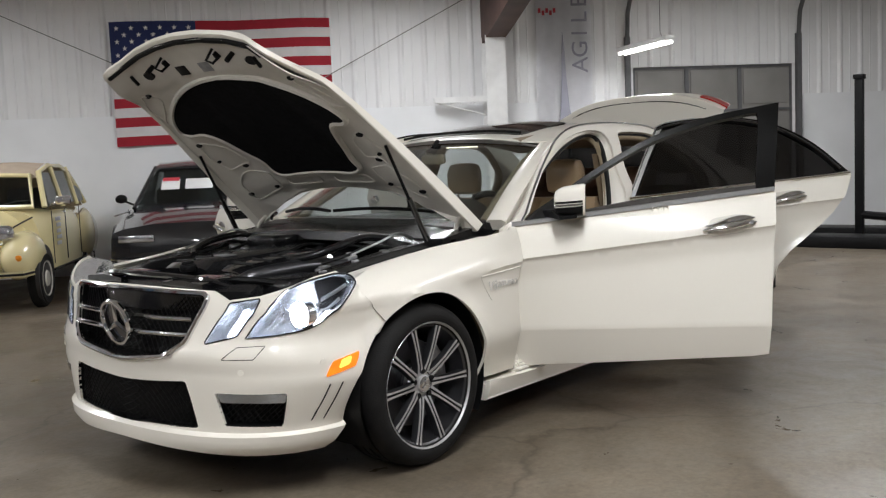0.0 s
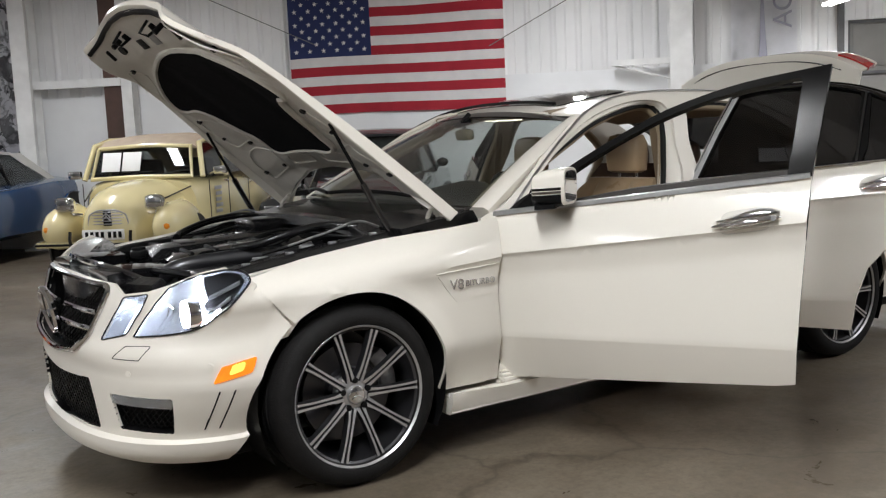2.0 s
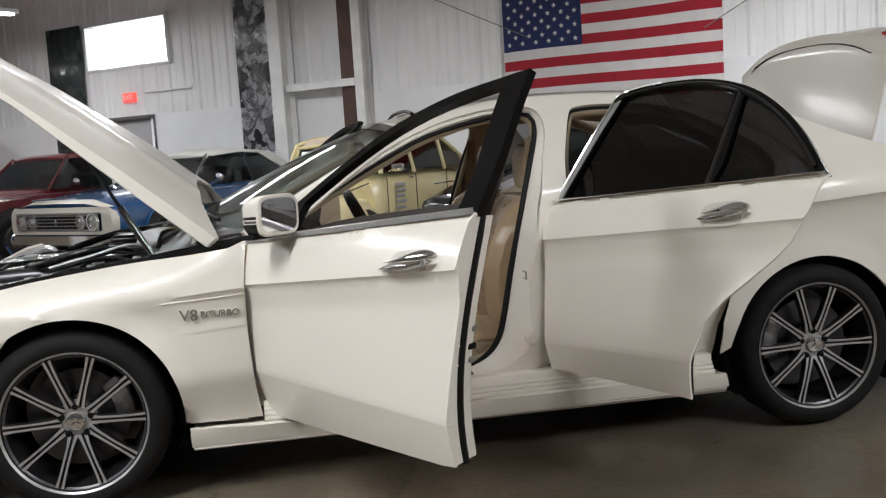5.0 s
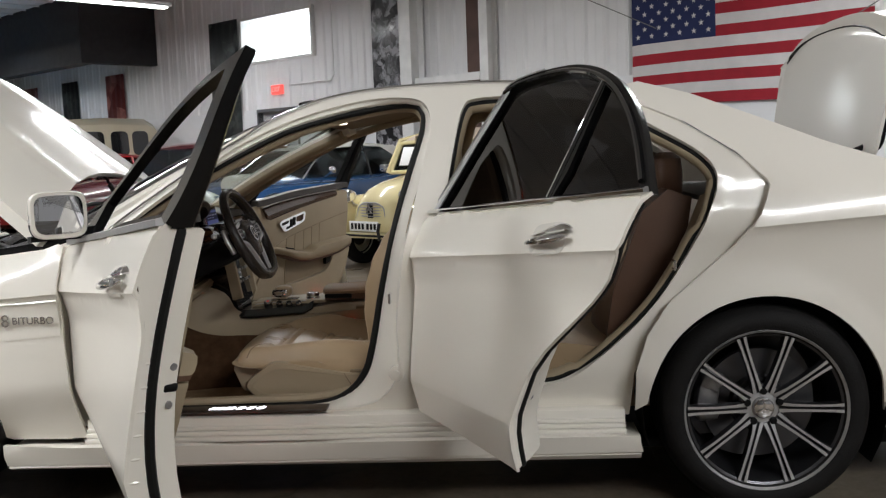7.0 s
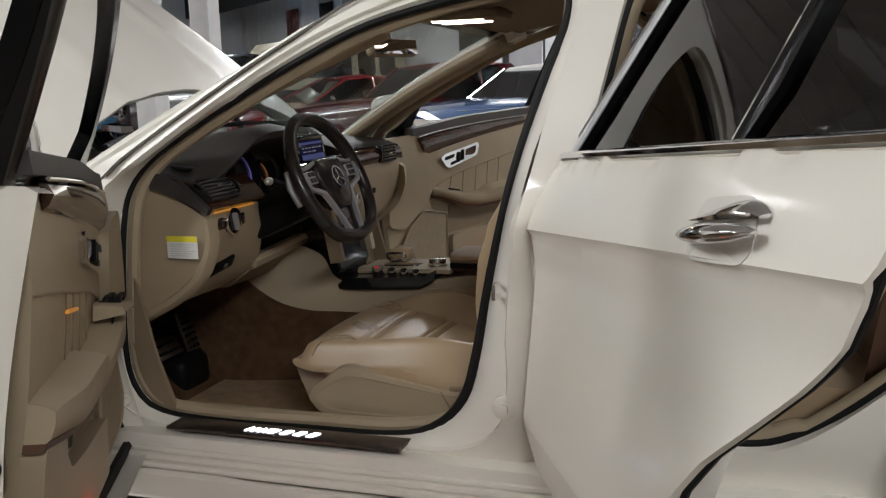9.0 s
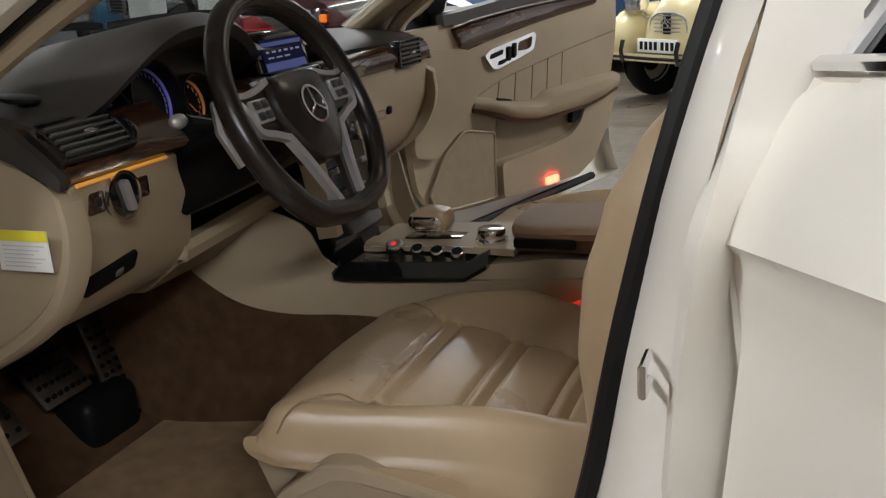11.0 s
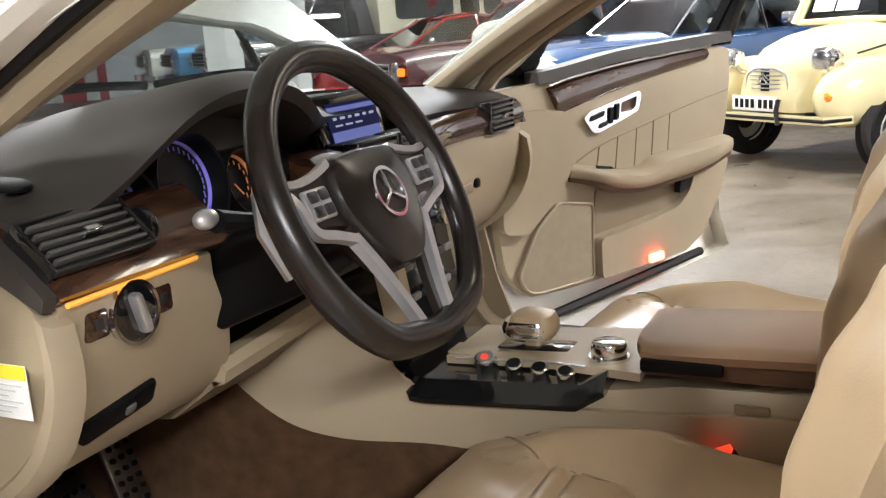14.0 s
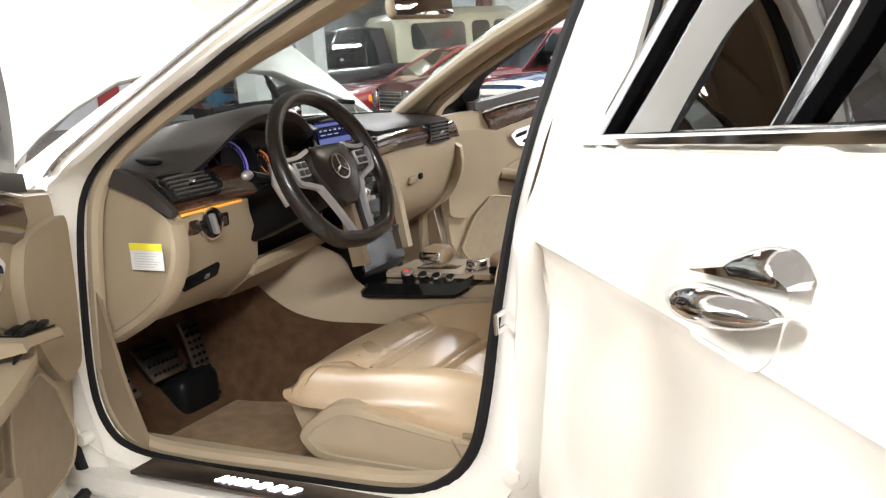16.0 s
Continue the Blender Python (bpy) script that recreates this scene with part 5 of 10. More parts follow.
    for xa, za, xb, zb in ((1.095, 0.742, 1.085, 0.690), (1.176, 0.760, 1.165, 0.672), (1.262, 0.774, 1.25, 0.668), (1.341, 0.786, 1.33, 0.684), (1.420, 0.799, 1.408, 0.690)):
        sub("seam", tube([on(0.0005)(xa, za), on(0.0005)(xb, zb)], 0.0022, 5), BEIGE_DARK)
    arm = spline([(0.965, 0.706, 0.664), (1.03, 0.697, 0.647), (1.12, 0.676, 0.617), (1.22, 0.658, 0.601), (1.27, 0.662, 0.600), (1.31, 0.680, 0.601), (1.36, 0.686, 0.603), (1.49, 0.692, 0.609), (1.62, 0.698, 0.628), (1.70, 0.700, 0.640)], 3)
    rows = []
    for i, p in enumerate(arm):
        d = 0.052 * smooth01(0.95, 1.06, p.x) * (1 - 0.45 * smooth01(1.55, 1.71, p.x)) + 0.010
        x, zt, zb = p.x, p.y, p.z
        rows.append([base(x, zt + 0.004), on(d * 0.55)(x, zt), on(d * 0.95)(x, zt - 0.008), on(d)(x, zt * 0.6 + zb * 0.4), on(d * 0.92)(x, zb + 0.018), on(d * 0.75)(x, zb + 0.012), base(x, zb + 0.012)])
    sub("armrest", loft(rows), BEIGE_TRIM, "beige leather armrest", 60)
    sub("armrest_base", loft([[base(p.x, p.z + 0.012), on(0.042 * smooth01(0.95, 1.06, p.x) * (1 - 0.45 * smooth01(1.55, 1.71, p.x)) + 0.008)(p.x, p.z + 0.012), on(0.038 * smooth01(0.95, 1.06, p.x) * (1 - 0.45 * smooth01(1.55, 1.71, p.x)) + 0.006)(p.x, p.z), base(p.x, p.z)] for p in arm]), BROWN, "dark strip under the armrest")
    sub("pull_cup", panel(rounded([(1.03, 0.703), (1.10, 0.690), (1.105, 0.683), (1.035, 0.694)], 0.004), on(0.042), 0.02, 0.003, out=inw), SEAL)
    sub("lower_panel", panel(rounded([(1.070, 0.378), (1.068, 0.492), (1.30, 0.506), (1.432, 0.524), (1.487, 0.566), (1.505, 0.612), (1.690, 0.640), (1.650, 0.535), (1.560, 0.421), (1.465, 0.379)], 0.02), on(0.030), 0.035, 0.034, out=inw), BEIGE_TRIM, "beige lower door panel")
    # Flat sheet; the pocket's inner shade is put into its darker beige.
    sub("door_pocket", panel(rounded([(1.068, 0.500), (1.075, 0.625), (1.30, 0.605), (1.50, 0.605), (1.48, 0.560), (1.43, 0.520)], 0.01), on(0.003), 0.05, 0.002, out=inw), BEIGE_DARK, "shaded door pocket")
    sub("pocket_end", panel(rounded([(1.435, 0.560), (1.440, 0.606), (1.492, 0.606), (1.478, 0.572)], 0.008), on(0.028), 0.03, 0.02, out=inw), SEAL)
    spk = rounded([(0.757, 0.445), (0.790, 0.400), (0.830, 0.390), (1.052, 0.384), (1.054, 0.592), (0.915, 0.618), (0.831, 0.561)], 0.02)
    sub("speaker_grille", panel(spk, on(0.012), 0.04, 0.012, out=inw), SPEAKER, "beige perforated speaker grille")
    sub("speaker_rim", rim_tube(spk, on(0.013), 0.004, 6), BEIGE_TRIM)
    sub("door_lamp", rbox(0.062, 0.014, 0.026, on(0.036)(1.307, 0.394), 0.005), RED_GLOW, "lit red door lamp")
    if sgn < 0:
        sub("ambient_line", tube([on(0.006)(1.33 + 0.022 * k, 0.757 + 0.003 * k) for k in range(6)], 0.0035, 6), AMBIENT, "amber ambient light line")
        sub("switch_block", loft([[on(0.006)(x, z), on(0.060)(x, z - 0.004), on(0.066)(x, z - 0.018), on(0.006)(x, z - 0.030)] for x, z in ((0.925, 0.698), (0.94, 0.706), (1.02, 0.716), (1.10, 0.726), (1.115, 0.722))]), BEIGE_TRIM, "beige window switch block")
        sub("switch_panel", loft([[on(0.014)(x, z), on(0.056)(x, z - 0.003), on(0.056)(x, z - 0.006), on(0.014)(x, z - 0.003)] for x, z in ((0.945, 0.7105), (1.10, 0.7290))]), GLOSS)
        for i_ in range(2):
            for j_ in range(2):
                sub("window_switch", rbox(0.050, 0.016, 0.010, on(0.025 + 0.020 * j_)(0.985 + 0.068 * i_, 0.7165 + 0.0075 * i_), 0.004), BLACK)


def build_door(front, sgn, angle):
    """One door in its closed place, then swung on its hinge."""
    FS = SL if sgn < 0 else SR
    o = (0, sgn, 0)
    hinge = Vector((0.68 if front else 1.87, sgn * (0.855 if front else 0.875), 0))
    off = Matrix.Translation(-hinge)
    out = FRONT_DOOR if front else REAR_DOOR

    def hang(p):
        """How the open door hangs: the foot swings out, the waist leans in and climbs towards the free end."""
        if not front:
            s = max(0.0, min(1.2, (p.x - 1.78) / 0.7))
            return p + Vector((0, sgn * (0.19 * max(0.0, 0.93 - p.z) * (0.6 + 0.4 * min(1.0, s)) + 0.02 * max(0.0, 1 - s) * smooth01(1.0, 0.84, p.z)), 0))
        if sgn > 0:
            return p
        s = max(0.0, (p.x - 0.66) / 1.12)
        g = (p.z - 0.335) / 0.653 if p.z < 0.988 else 1 - 0.6 * (p.z - 0.988) / 0.424
        return p + Vector((s * (0.008 + 0.038 * (p.z - 0.335)), sgn * s * (0.037 - 0.106 * smooth01(0.30, 1.05, p.z) + 0.045 * smooth01(1.02, 1.42, p.z)), s * 0.062 * max(0.0, g)))

    def FSH(x, z):
        return hang(FS(x, z))
    skin = part("door", panel(out, FSH, 0.022, 0.008, out=o, lines=crease_lines(out[0][0] - 0.02, 2.9 if not front else 1.8)), PEARL, car, ("open white front door" if front else "open white rear door with tinted glass"), m=off)
    rise = pose(0, 0, 0, 0, 0 if front else -2.0, 0)      # the rear hinges lean, so the open door climbs
    skin.matrix_local = Matrix.Translation(hinge) @ pose(0, 0, 0, 0, 0, -angle if sgn < 0 else angle) @ Matrix.Translation((0, 0, 0.8)) @ rise @ Matrix.Translation((0, 0, -0.8))

    def sub(name, bm, mt, label="", smooth=40):
        for v in bm.verts:
            v.co = hang(v.co)
        return part(name, bm, mt, skin, label, smooth, m=off)
    # door shell: edge box behind the skin
    cx = sum(p[0] for p in out) / len(out)
    cz = sum(p[1] for p in out) / len(out)
    def inset(x, d):
        """Draws the inner shell in from the free edge, so that the skin overlaps it."""
        return x if front else x - 0.62 * d * smooth01(2.15, 2.42, x)
    def deep(x, z, d):
        """A place d behind the skin; the deeper layers of a front door run smooth past the crease."""
        p = FS(x, z)
        if front and sgn < 0 and d > 0.02:
            return Vector((x, sgn * (0.908 - 0.40 * (z - 0.70) ** 2 - d), z))
        return p - Vector((0, sgn * d * (1 if front else 1 - 0.55 * smooth01(0.58, 0.80, z)), 0))
    rings = []
    for d, k in ((((0.006, 0.99), (0.03, 0.985), (0.055, 0.965), (0.08, 0.945)) if sgn > 0 else ((0.006, 0.99), (0.03, 0.987), (0.052, 0.980), (0.100, 0.968), (0.113, 0.950))) if front else ((0.006, 0.985), (0.025, 0.972), (0.06, 0.955), (0.105, 0.92), (0.118, 0.90))):
        rings.append([deep(inset(cx + (x - cx) * k, d), min(cz + (z - cz) * k, belt_z(x) - 0.004), d) for x, z in dense(out, 0.06)])
    sub("door_shell", loft(rings, True, False), PEARL, "white door edge")
    ks, ds = (0.978, 0.052) if front else (0.962, 0.030)
    seal = [deep(cx + (x - cx) * ks, min(cz + (z - cz) * ks, belt_z(x) - 0.02), ds) if front else FS(inset(cx + (x - cx) * ks, ds), min(cz + (z - cz) * ks, belt_z(x) - 0.03)) - Vector((0, sgn * ds, 0)) for x, z in dense(out, 0.06)]
    if not (front and sgn > 0):
        sub("door_seal", tube(seal, 0.013 if front else 0.009, 8, True), SEAL, "black rubber seal")
    # trim panel inside
    tk = 0.93 if front else 0.89
    tr = [(inset(cx + (x - cx) * tk, 0.09), min(cz + (z - cz) * tk, belt_z(x) - 0.01)) for x, z in dense(out, 0.05)]
    def trim_map(x, z):
        p = FS(x, z)
        return Vector((x, sgn * (0.80 + 0.01 * smooth01(0.45, 0.75, z) + 0.02 * smooth01(0.8, 0.95, z)), z))
    x0, x1 = (0.78, 1.70) if front else (1.90, 2.45)
    if front:
        front_card(sub, sgn)
    else:
        sub("door_card", panel(tr, trim_map, 0.05, 0.03, out=(0, -sgn, 0)), BEIGE_TRIM, "beige inner door trim")
        zt = belt_z((x0 + x1) / 2)
        sub("wood_strip", loft([[trim_map(x, belt_z(x) - 0.085) - Vector((0, sgn * 0.008, 0.0)), trim_map(x, belt_z(x) - 0.022) - Vector((0, sgn * 0.016, 0)), trim_map(x, belt_z(x) - 0.012) - Vector((0, sgn * 0.0, 0)), trim_map(x, belt_z(x) - 0.07) + Vector((0, sgn * 0.01, 0))] for x in np.linspace(x0, x1, 9)]), WOOD, "dark burl wood strip")
        sub("door_top", tube([trim_map(x, belt_z(x) - 0.008) - Vector((0, sgn * 0.012, 0.0)) for x in np.linspace(x0 - 0.06, x1 + 0.04, 8)], 1, sec=[(-0.03, -0.012), (0.028, -0.012), (0.024, 0.012), (-0.026, 0.014)]), ESPRESSO, "espresso door top")
        za = 0.70
        arm = spline([(x0 + 0.12, 0.645), (x0 + 0.3, 0.655), (x0 + 0.55, 0.685), (x1 - 0.08, 0.735), (x1 + 0.0, 0.76)], 5)
        sub("armrest", tube([trim_map(p[0], p[1]) - Vector((0, sgn * 0.035, 0)) for p in arm], [0.7 if i in (0, len(arm) - 1) else 1.0 for i in range(len(arm))], sec=[(-0.036, -0.014), (0.04, -0.018), (0.048, 0.0), (0.038, 0.016), (-0.03, 0.017), (-0.042, 0.003)]), BEIGE, "beige leather armrest")
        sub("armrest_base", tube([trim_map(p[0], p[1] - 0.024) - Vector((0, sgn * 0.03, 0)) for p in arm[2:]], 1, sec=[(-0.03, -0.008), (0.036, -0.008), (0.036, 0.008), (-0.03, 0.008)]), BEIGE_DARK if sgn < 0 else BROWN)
        pk = rounded([(x0 + 0.32, 0.61), (x0 + 0.33, 0.47), (x1 - 0.26, 0.53), (x1 - 0.14, 0.64), (x0 + 0.5, 0.63)], 0.05)
        # Rear pocket too: the recess shade lies in the colour of a thin sheet.
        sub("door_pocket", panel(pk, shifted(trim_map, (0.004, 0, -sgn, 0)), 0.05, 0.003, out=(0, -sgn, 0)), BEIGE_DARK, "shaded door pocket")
        sub("pocket_lip", tube([shifted(trim_map, (0.014, 0, -sgn, 0))(*p) for p in dense(rounded([(x0 + 0.05, 0.42), (x0 + 0.33, 0.46), (x1 - 0.27, 0.52), (x1 - 0.16, 0.60)], 0.06), 0.05)[:26]], 0.012, 6), BEIGE_TRIM)
        sp = rounded([(x0 + 0.0, 0.36), (x0 - 0.02, 0.50), (x0 + 0.10, 0.59), (x0 + 0.27, 0.58), (x0 + 0.28, 0.38)], 0.06)
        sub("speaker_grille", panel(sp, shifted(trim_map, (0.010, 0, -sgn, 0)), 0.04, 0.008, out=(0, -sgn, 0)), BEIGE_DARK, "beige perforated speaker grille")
        # seams on the padded insert
        for k in range(2):
            xs = x0 + 0.36 + 0.11 * k
            sub("seam", tube([shifted(trim_map, (0.001, 0, -sgn, 0))(xs - 0.01, 0.70), shifted(trim_map, (0.001, 0, -sgn, 0))(xs + 0.015, 0.80)], 0.003, 5), BEIGE_DARK)
        hx = x0 + 0.2
        ho = rounded([(hx, 0.828), (hx + 0.012, 0.866), (hx + 0.27, 0.900), (hx + 0.252, 0.832), (hx + 0.1, 0.806)], 0.012)
        sub("switch_plate", panel(ho, shifted(trim_map, (0.012, 0, -sgn, 0)), 0.03, 0.01, out=(0, -sgn, 0)), CHROME, "satin chrome switch plate")
        for a, b, za, zb in ((0.02, 0.08, 0.838, 0.856), (0.075, 0.125, 0.818, 0.834), (0.10, 0.118, 0.836, 0.868), (0.135, 0.15, 0.822, 0.876), (0.165, 0.236, 0.844, 0.880)):
            hq = rounded([(hx + a, za), (hx + a + 0.004, zb), (hx + b, zb + (b - a) * 0.12), (hx + b - 0.006, za + (b - a) * 0.12)], 0.005)
            sub("seat_switch", panel(hq, shifted(trim_map, (0.020, 0, -sgn, 0)), 0.03, 0.012, out=(0, -sgn, 0)), BLACK if a < 0.16 else BROWN)
    # lower edge seal strip
    lowz = (lambda x: 0.31 + (x - 0.7) * 0.045) if front else (lambda x: 0.372)
    sub("lower_seal", tube([FS(x, lowz(x)) - Vector((0, sgn * 0.07, 0.0)) for x in np.linspace(x0 - 0.03, x1 + (-0.11 if front else -0.22), 8)], 0.013, 6), SEAL)
    # belt chrome
    bx = np.linspace(out[0][0] + 0.01, out[-1][0] - 0.006, 14)
    sub("belt_trim", tube([FS(x, belt_z(x)) + Vector((0, -sgn * 0.005, 0.006)) for x in bx], 1, sec=[(-0.010, -0.009), (0.010, -0.009), (0.010, 0.006), (-0.004, 0.010)] if front else [(-0.008, -0.006), (0.008, -0.006), (0.009, 0.001), (0.002, 0.006), (-0.006, 0.006)]), ALLOY if front else CHROME, "satin silver belt strip")

    def GZ(x, z):
        return Vector((x, sgn * (side_w(x, max(z, belt_z(x) + 0.001))), z))
    if front:
        fo = [(0.725, belt_z(0.725))] + spline([(0.80, 1.005), (0.95, 1.105), (1.10, 1.195), (1.25, 1.275), (1.40, 1.33), (1.55, 1.370), (1.74, 1.40), (1.822, 1.412)], 4) + [(1.806, 1.20), (1.788, belt_z(1.788))]
        gt = spline([(0.92, 1.052), (1.0, 1.105), (1.12, 1.178), (1.27, 1.254), (1.42, 1.308), (1.57, 1.344), (1.70, 1.366)], 4)
        go = [(0.90, belt_z(0.90))] + gt + [(1.728, 1.366), (1.732, 1.345), (1.722, 1.15), (1.71, belt_z(1.71))]
    else:
        fo = [(1.785, belt_z(1.785)), (1.872, 1.20)] + spline([(1.955, 1.372), (2.02, 1.392), (2.17, 1.402), (2.35, 1.395), (2.51, 1.362), (2.65, 1.302), (2.79, 1.20), (2.932, belt_z(2.932))], 4)
        go = [(1.830, belt_z(1.830)), (1.912, 1.20), (1.982, 1.347), (1.996, 1.364)] + spline([(2.06, 1.374), (2.17, 1.380), (2.34, 1.372), (2.46, 1.346), (2.512, 1.330)], 4) + [(2.50, 1.10), (2.475, belt_z(2.475))]
    if front:
        sub("window_frame", panel(fo, GZ, 0.05, 0.028, [[(x, z + (0.008 if i in (0, len(go) - 1) else 0)) for i, (x, z) in enumerate(go)]], out=o), FRAME, "black window frame")
        sub("frame_stile", loft([[GZ(xa, z) - Vector((0, sgn * 0.020, 0)), GZ(xb, z) - Vector((0, sgn * 0.012, 0)), GZ(xb - 0.006, z) - Vector((0, sgn * (d - 0.006), 0)), GZ(xb - 0.018, z) - Vector((0, sgn * d, 0)), GZ(xa + 0.010, z) - Vector((0, sgn * d, 0))] for xa, xb, z, d in ((1.725, 1.788, belt_z(1.75) - 0.01, 0.068), (1.730, 1.795, 1.06, 0.058), (1.735, 1.802, 1.16, 0.050), (1.738, 1.812, 1.28, 0.042), (1.738, 1.816, 1.37, 0.034), (1.735, 1.816, 1.40, 0.029))]), FRAME, "black rear post of the window frame")
        go2 = [(0.90, belt_z(0.9) + 0.005), (1.05, belt_z(1.05) + 0.01), (1.70, belt_z(1.7) + 0.01), (1.70, belt_z(1.7) - 0.02), (0.9, belt_z(0.9) - 0.02)]
        sub("window_edge", panel(go2, shifted(GZ, (-0.012, 0, sgn, 0)), 0.06, 0.004, out=o), BLACK)
        # mirror
        mc = Vector((0.95, sgn * 0.955, 1.025))
        ms = []
        for dx, wy, wz in ((-0.092, 0.040, 0.032), (-0.084, 0.058, 0.050), (-0.055, 0.072, 0.064), (0.0, 0.078, 0.070), (0.032, 0.080, 0.071), (0.040, 0.076, 0.067)):
            ms.append([mc + Vector((dx, wy * 1.0 * c_, wz * s_)) for c_, s_ in [(math.copysign(abs(math.cos(t)) ** 0.45, math.cos(t)), math.copysign(abs(math.sin(t)) ** 0.45, math.sin(t))) for t in [2 * math.pi * k / 24 for k in range(24)]]])
        mr = sub("mirror", loft(ms), PEARL, "white door mirror")
        sub("mirror_glass", loft([[mc + Vector((0.0415, wy * c_, wz * s_)) for c_, s_ in [(math.copysign(abs(math.cos(t)) ** 0.45, math.cos(t)), math.copysign(abs(math.sin(t)) ** 0.45, math.sin(t))) for t in [2 * math.pi * k / 24 for k in range(24)]]] for wy, wz in ((0.067, 0.058), (0.065, 0.056))]), MIRROR, "mirror glass")
        sub("mirror_arm", loft([[Vector((0.85 + a, sgn * 0.84, 0.955 + b)) for a, b in ((-0.05, 0), (0.05, 0), (0.05, 0.03), (-0.05, 0.03))], [Vector((0.89 + a, sgn * 0.90, 0.95 + b)) for a, b in ((-0.045, 0), (0.045, 0), (0.045, 0.03), (-0.045, 0.03))], [Vector((0.915 + a, sgn * 1.03, 0.948 + b)) for a, b in ((-0.035, 0), (0.04, 0), (0.04, 0.015), (-0.035, 0.015))]]), BLACK)
        ell = [(math.copysign(abs(math.cos(t)) ** 0.45, math.cos(t)), math.copysign(abs(math.sin(t)) ** 0.45, math.sin(t))) for t in [2 * math.pi * k / 48 for k in range(48)]]
        for z0, z1, kk, mt_, lb in ((-0.08, -0.026, 1.014, BLACK, "black lower mirror shell"), (-0.010, 0.000, 1.016, GLOSS, "dark indicator slit"), (-0.022, -0.013, 1.020, CHROME, "bright indicator strip")):
            sub("mirror_band", loft([[mc + Vector((dx, wy * kk * c_, min(z1, max(z0, wz * kk * s_)))) for c_, s_ in ell] for dx, wy, wz in ((-0.0935, 0.038, 0.030), (-0.085, 0.058, 0.050), (-0.055, 0.072, 0.064), (0.0, 0.078, 0.070), (0.030, 0.080, 0.071))]), mt_, lb)
        sub("mirror_sail", panel([(0.70, belt_z(0.7) + 0.002), (0.76, 0.985), (0.88, 1.055), (0.90, belt_z(0.9) + 0.002)], shifted(GZ, (-0.002, 0, sgn, 0)), 0.05, 0.02, out=o), GLOSS)
    else:
        sub("window_trim", tube([GZ(x, z) + Vector((0, sgn * 0.003, 0)) for x, z in fo[:11]], 0.0045, 6), CHROME, "bright window surround")
        # Silver strip: thin chrome line plus the gloss frame's pale reflection, painted in.
        sub("window_stile", loft([[GZ(x + a, z) + Vector((0, sgn * d, 0)) for a, d in ((0.005, 0.0), (0.007, 0.005), (0.025, 0.005), (0.030, 0.0))] for x, z in ((1.787, belt_z(1.787) + 0.008), (1.874, 1.20), (1.953, 1.36))]), ALLOY, "window stile, chrome line widened by a painted reflection")
        go3 = [(2.515, belt_z(2.515)), (2.54, 1.10)] + spline([(2.552, 1.318), (2.64, 1.272), (2.765, 1.182), (2.885, belt_z(2.885) + 0.012)], 4) + [(2.887, belt_z(2.887))]
        sub("window_frame", panel(fo, GZ, 0.05, 0.022, [[(x, z + 0.01) for x, z in go[:1]] + go[1:-1] + [(go[-1][0], go[-1][1] + 0.01)], [(2.515, belt_z(2.515) + 0.01)] + go3[1:-1]], out=o), FRAME, "black window frame")
        sub("window_glass", panel(go, shifted(GZ, (-0.014, 0, sgn, 0)), 0.08, 0.004, out=o), TINT, "dark tinted window")
        sub("quarter_glass", panel(go3, shifted(GZ, (-0.012, 0, sgn, 0)), 0.08, 0.004, out=o), TINT, "dark tinted quarter window")
        sub("glass_run", tube([GZ(x, z) + Vector((0, sgn * 0.003, 0)) for x, z in [(x_ - 0.012 * smooth01(2.4, 2.7, x_), z_ - 0.016) for x_, z_ in fo[2:-1]]], 0.008, 8), GLOSS, "glossy black window edge")
        sub("window_bar", tube([GZ(2.495, belt_z(2.495)) + Vector((0, -sgn * 0.004, 0)), GZ(2.535, 1.33) + Vector((0, -sgn * 0.004, 0))], 0.010, 6), GLOSS)
    # handle
    hx1 = 1.705 if front else 2.71
    hz = 0.862 if front else 0.937
    hl = 0.225 if front else 0.19
    H = lambda t, dz, d: FS(hx1 - 0.01 - hl + hl * t if not front else hx1 - hl + hl * t, hz - 0.012 + 0.022 * t + dz * 0.72) + Vector((0, sgn * d * 0.8, 0))
    cup = rounded([(hx1 - 0.20, hz - 0.045), (hx1 - 0.20, hz + 0.03), (hx1 - 0.05, hz + 0.045), (hx1 - 0.03, hz - 0.03)], 0.035)
    # Flat patch, no hollow: the cup's shade is only a darker pearl.
    sub("handle_cup", panel(cup, shifted(FS, (0.0015, 0, sgn, 0)), 0.03, 0.002, out=o), PEARL_IN)
    sub("door_handle", loft([[H(t, 0.017 * hh * math.sin(a), 0.022 + (0.016 * (0.35 + 0.65 * math.sin(t * math.pi) ** 0.5)) * math.cos(a) + 0.012 * math.sin(t * math.pi)) for a in [2 * math.pi * k / 14 for k in range(14)]] for t, hh in [(t, max(0.12, math.sin(min(1, max(0, t)) * math.pi) ** 0.45)) for t in np.linspace(0.0, 1.0, 18)]]), CHROME, "chrome door handle")
    sub("handle_blade", loft([[H(t, 0.020 + hh * dz, d) for dz, d in ((0.0, 0.001), (0.5, 0.004), (1.0, 0.002), (0.9, 0.012), (0.4, 0.020), (0.0, 0.018))] for t, hh in [(t, 0.004 + 0.026 * math.sin(max(0, (t - 0.05) / 0.93) ** 1.6 * math.pi) ** 0.8) for t in np.linspace(0.06, 0.97, 14)]]), CHROME)
    if front:
        sub("key_lock", cyl(0.009, 0.006, H(0.9, 0.0, 0.04), "y", 16), GREY_METAL)
    ex, ez = (1.765, 0.64) if front else (2.46, 0.55)
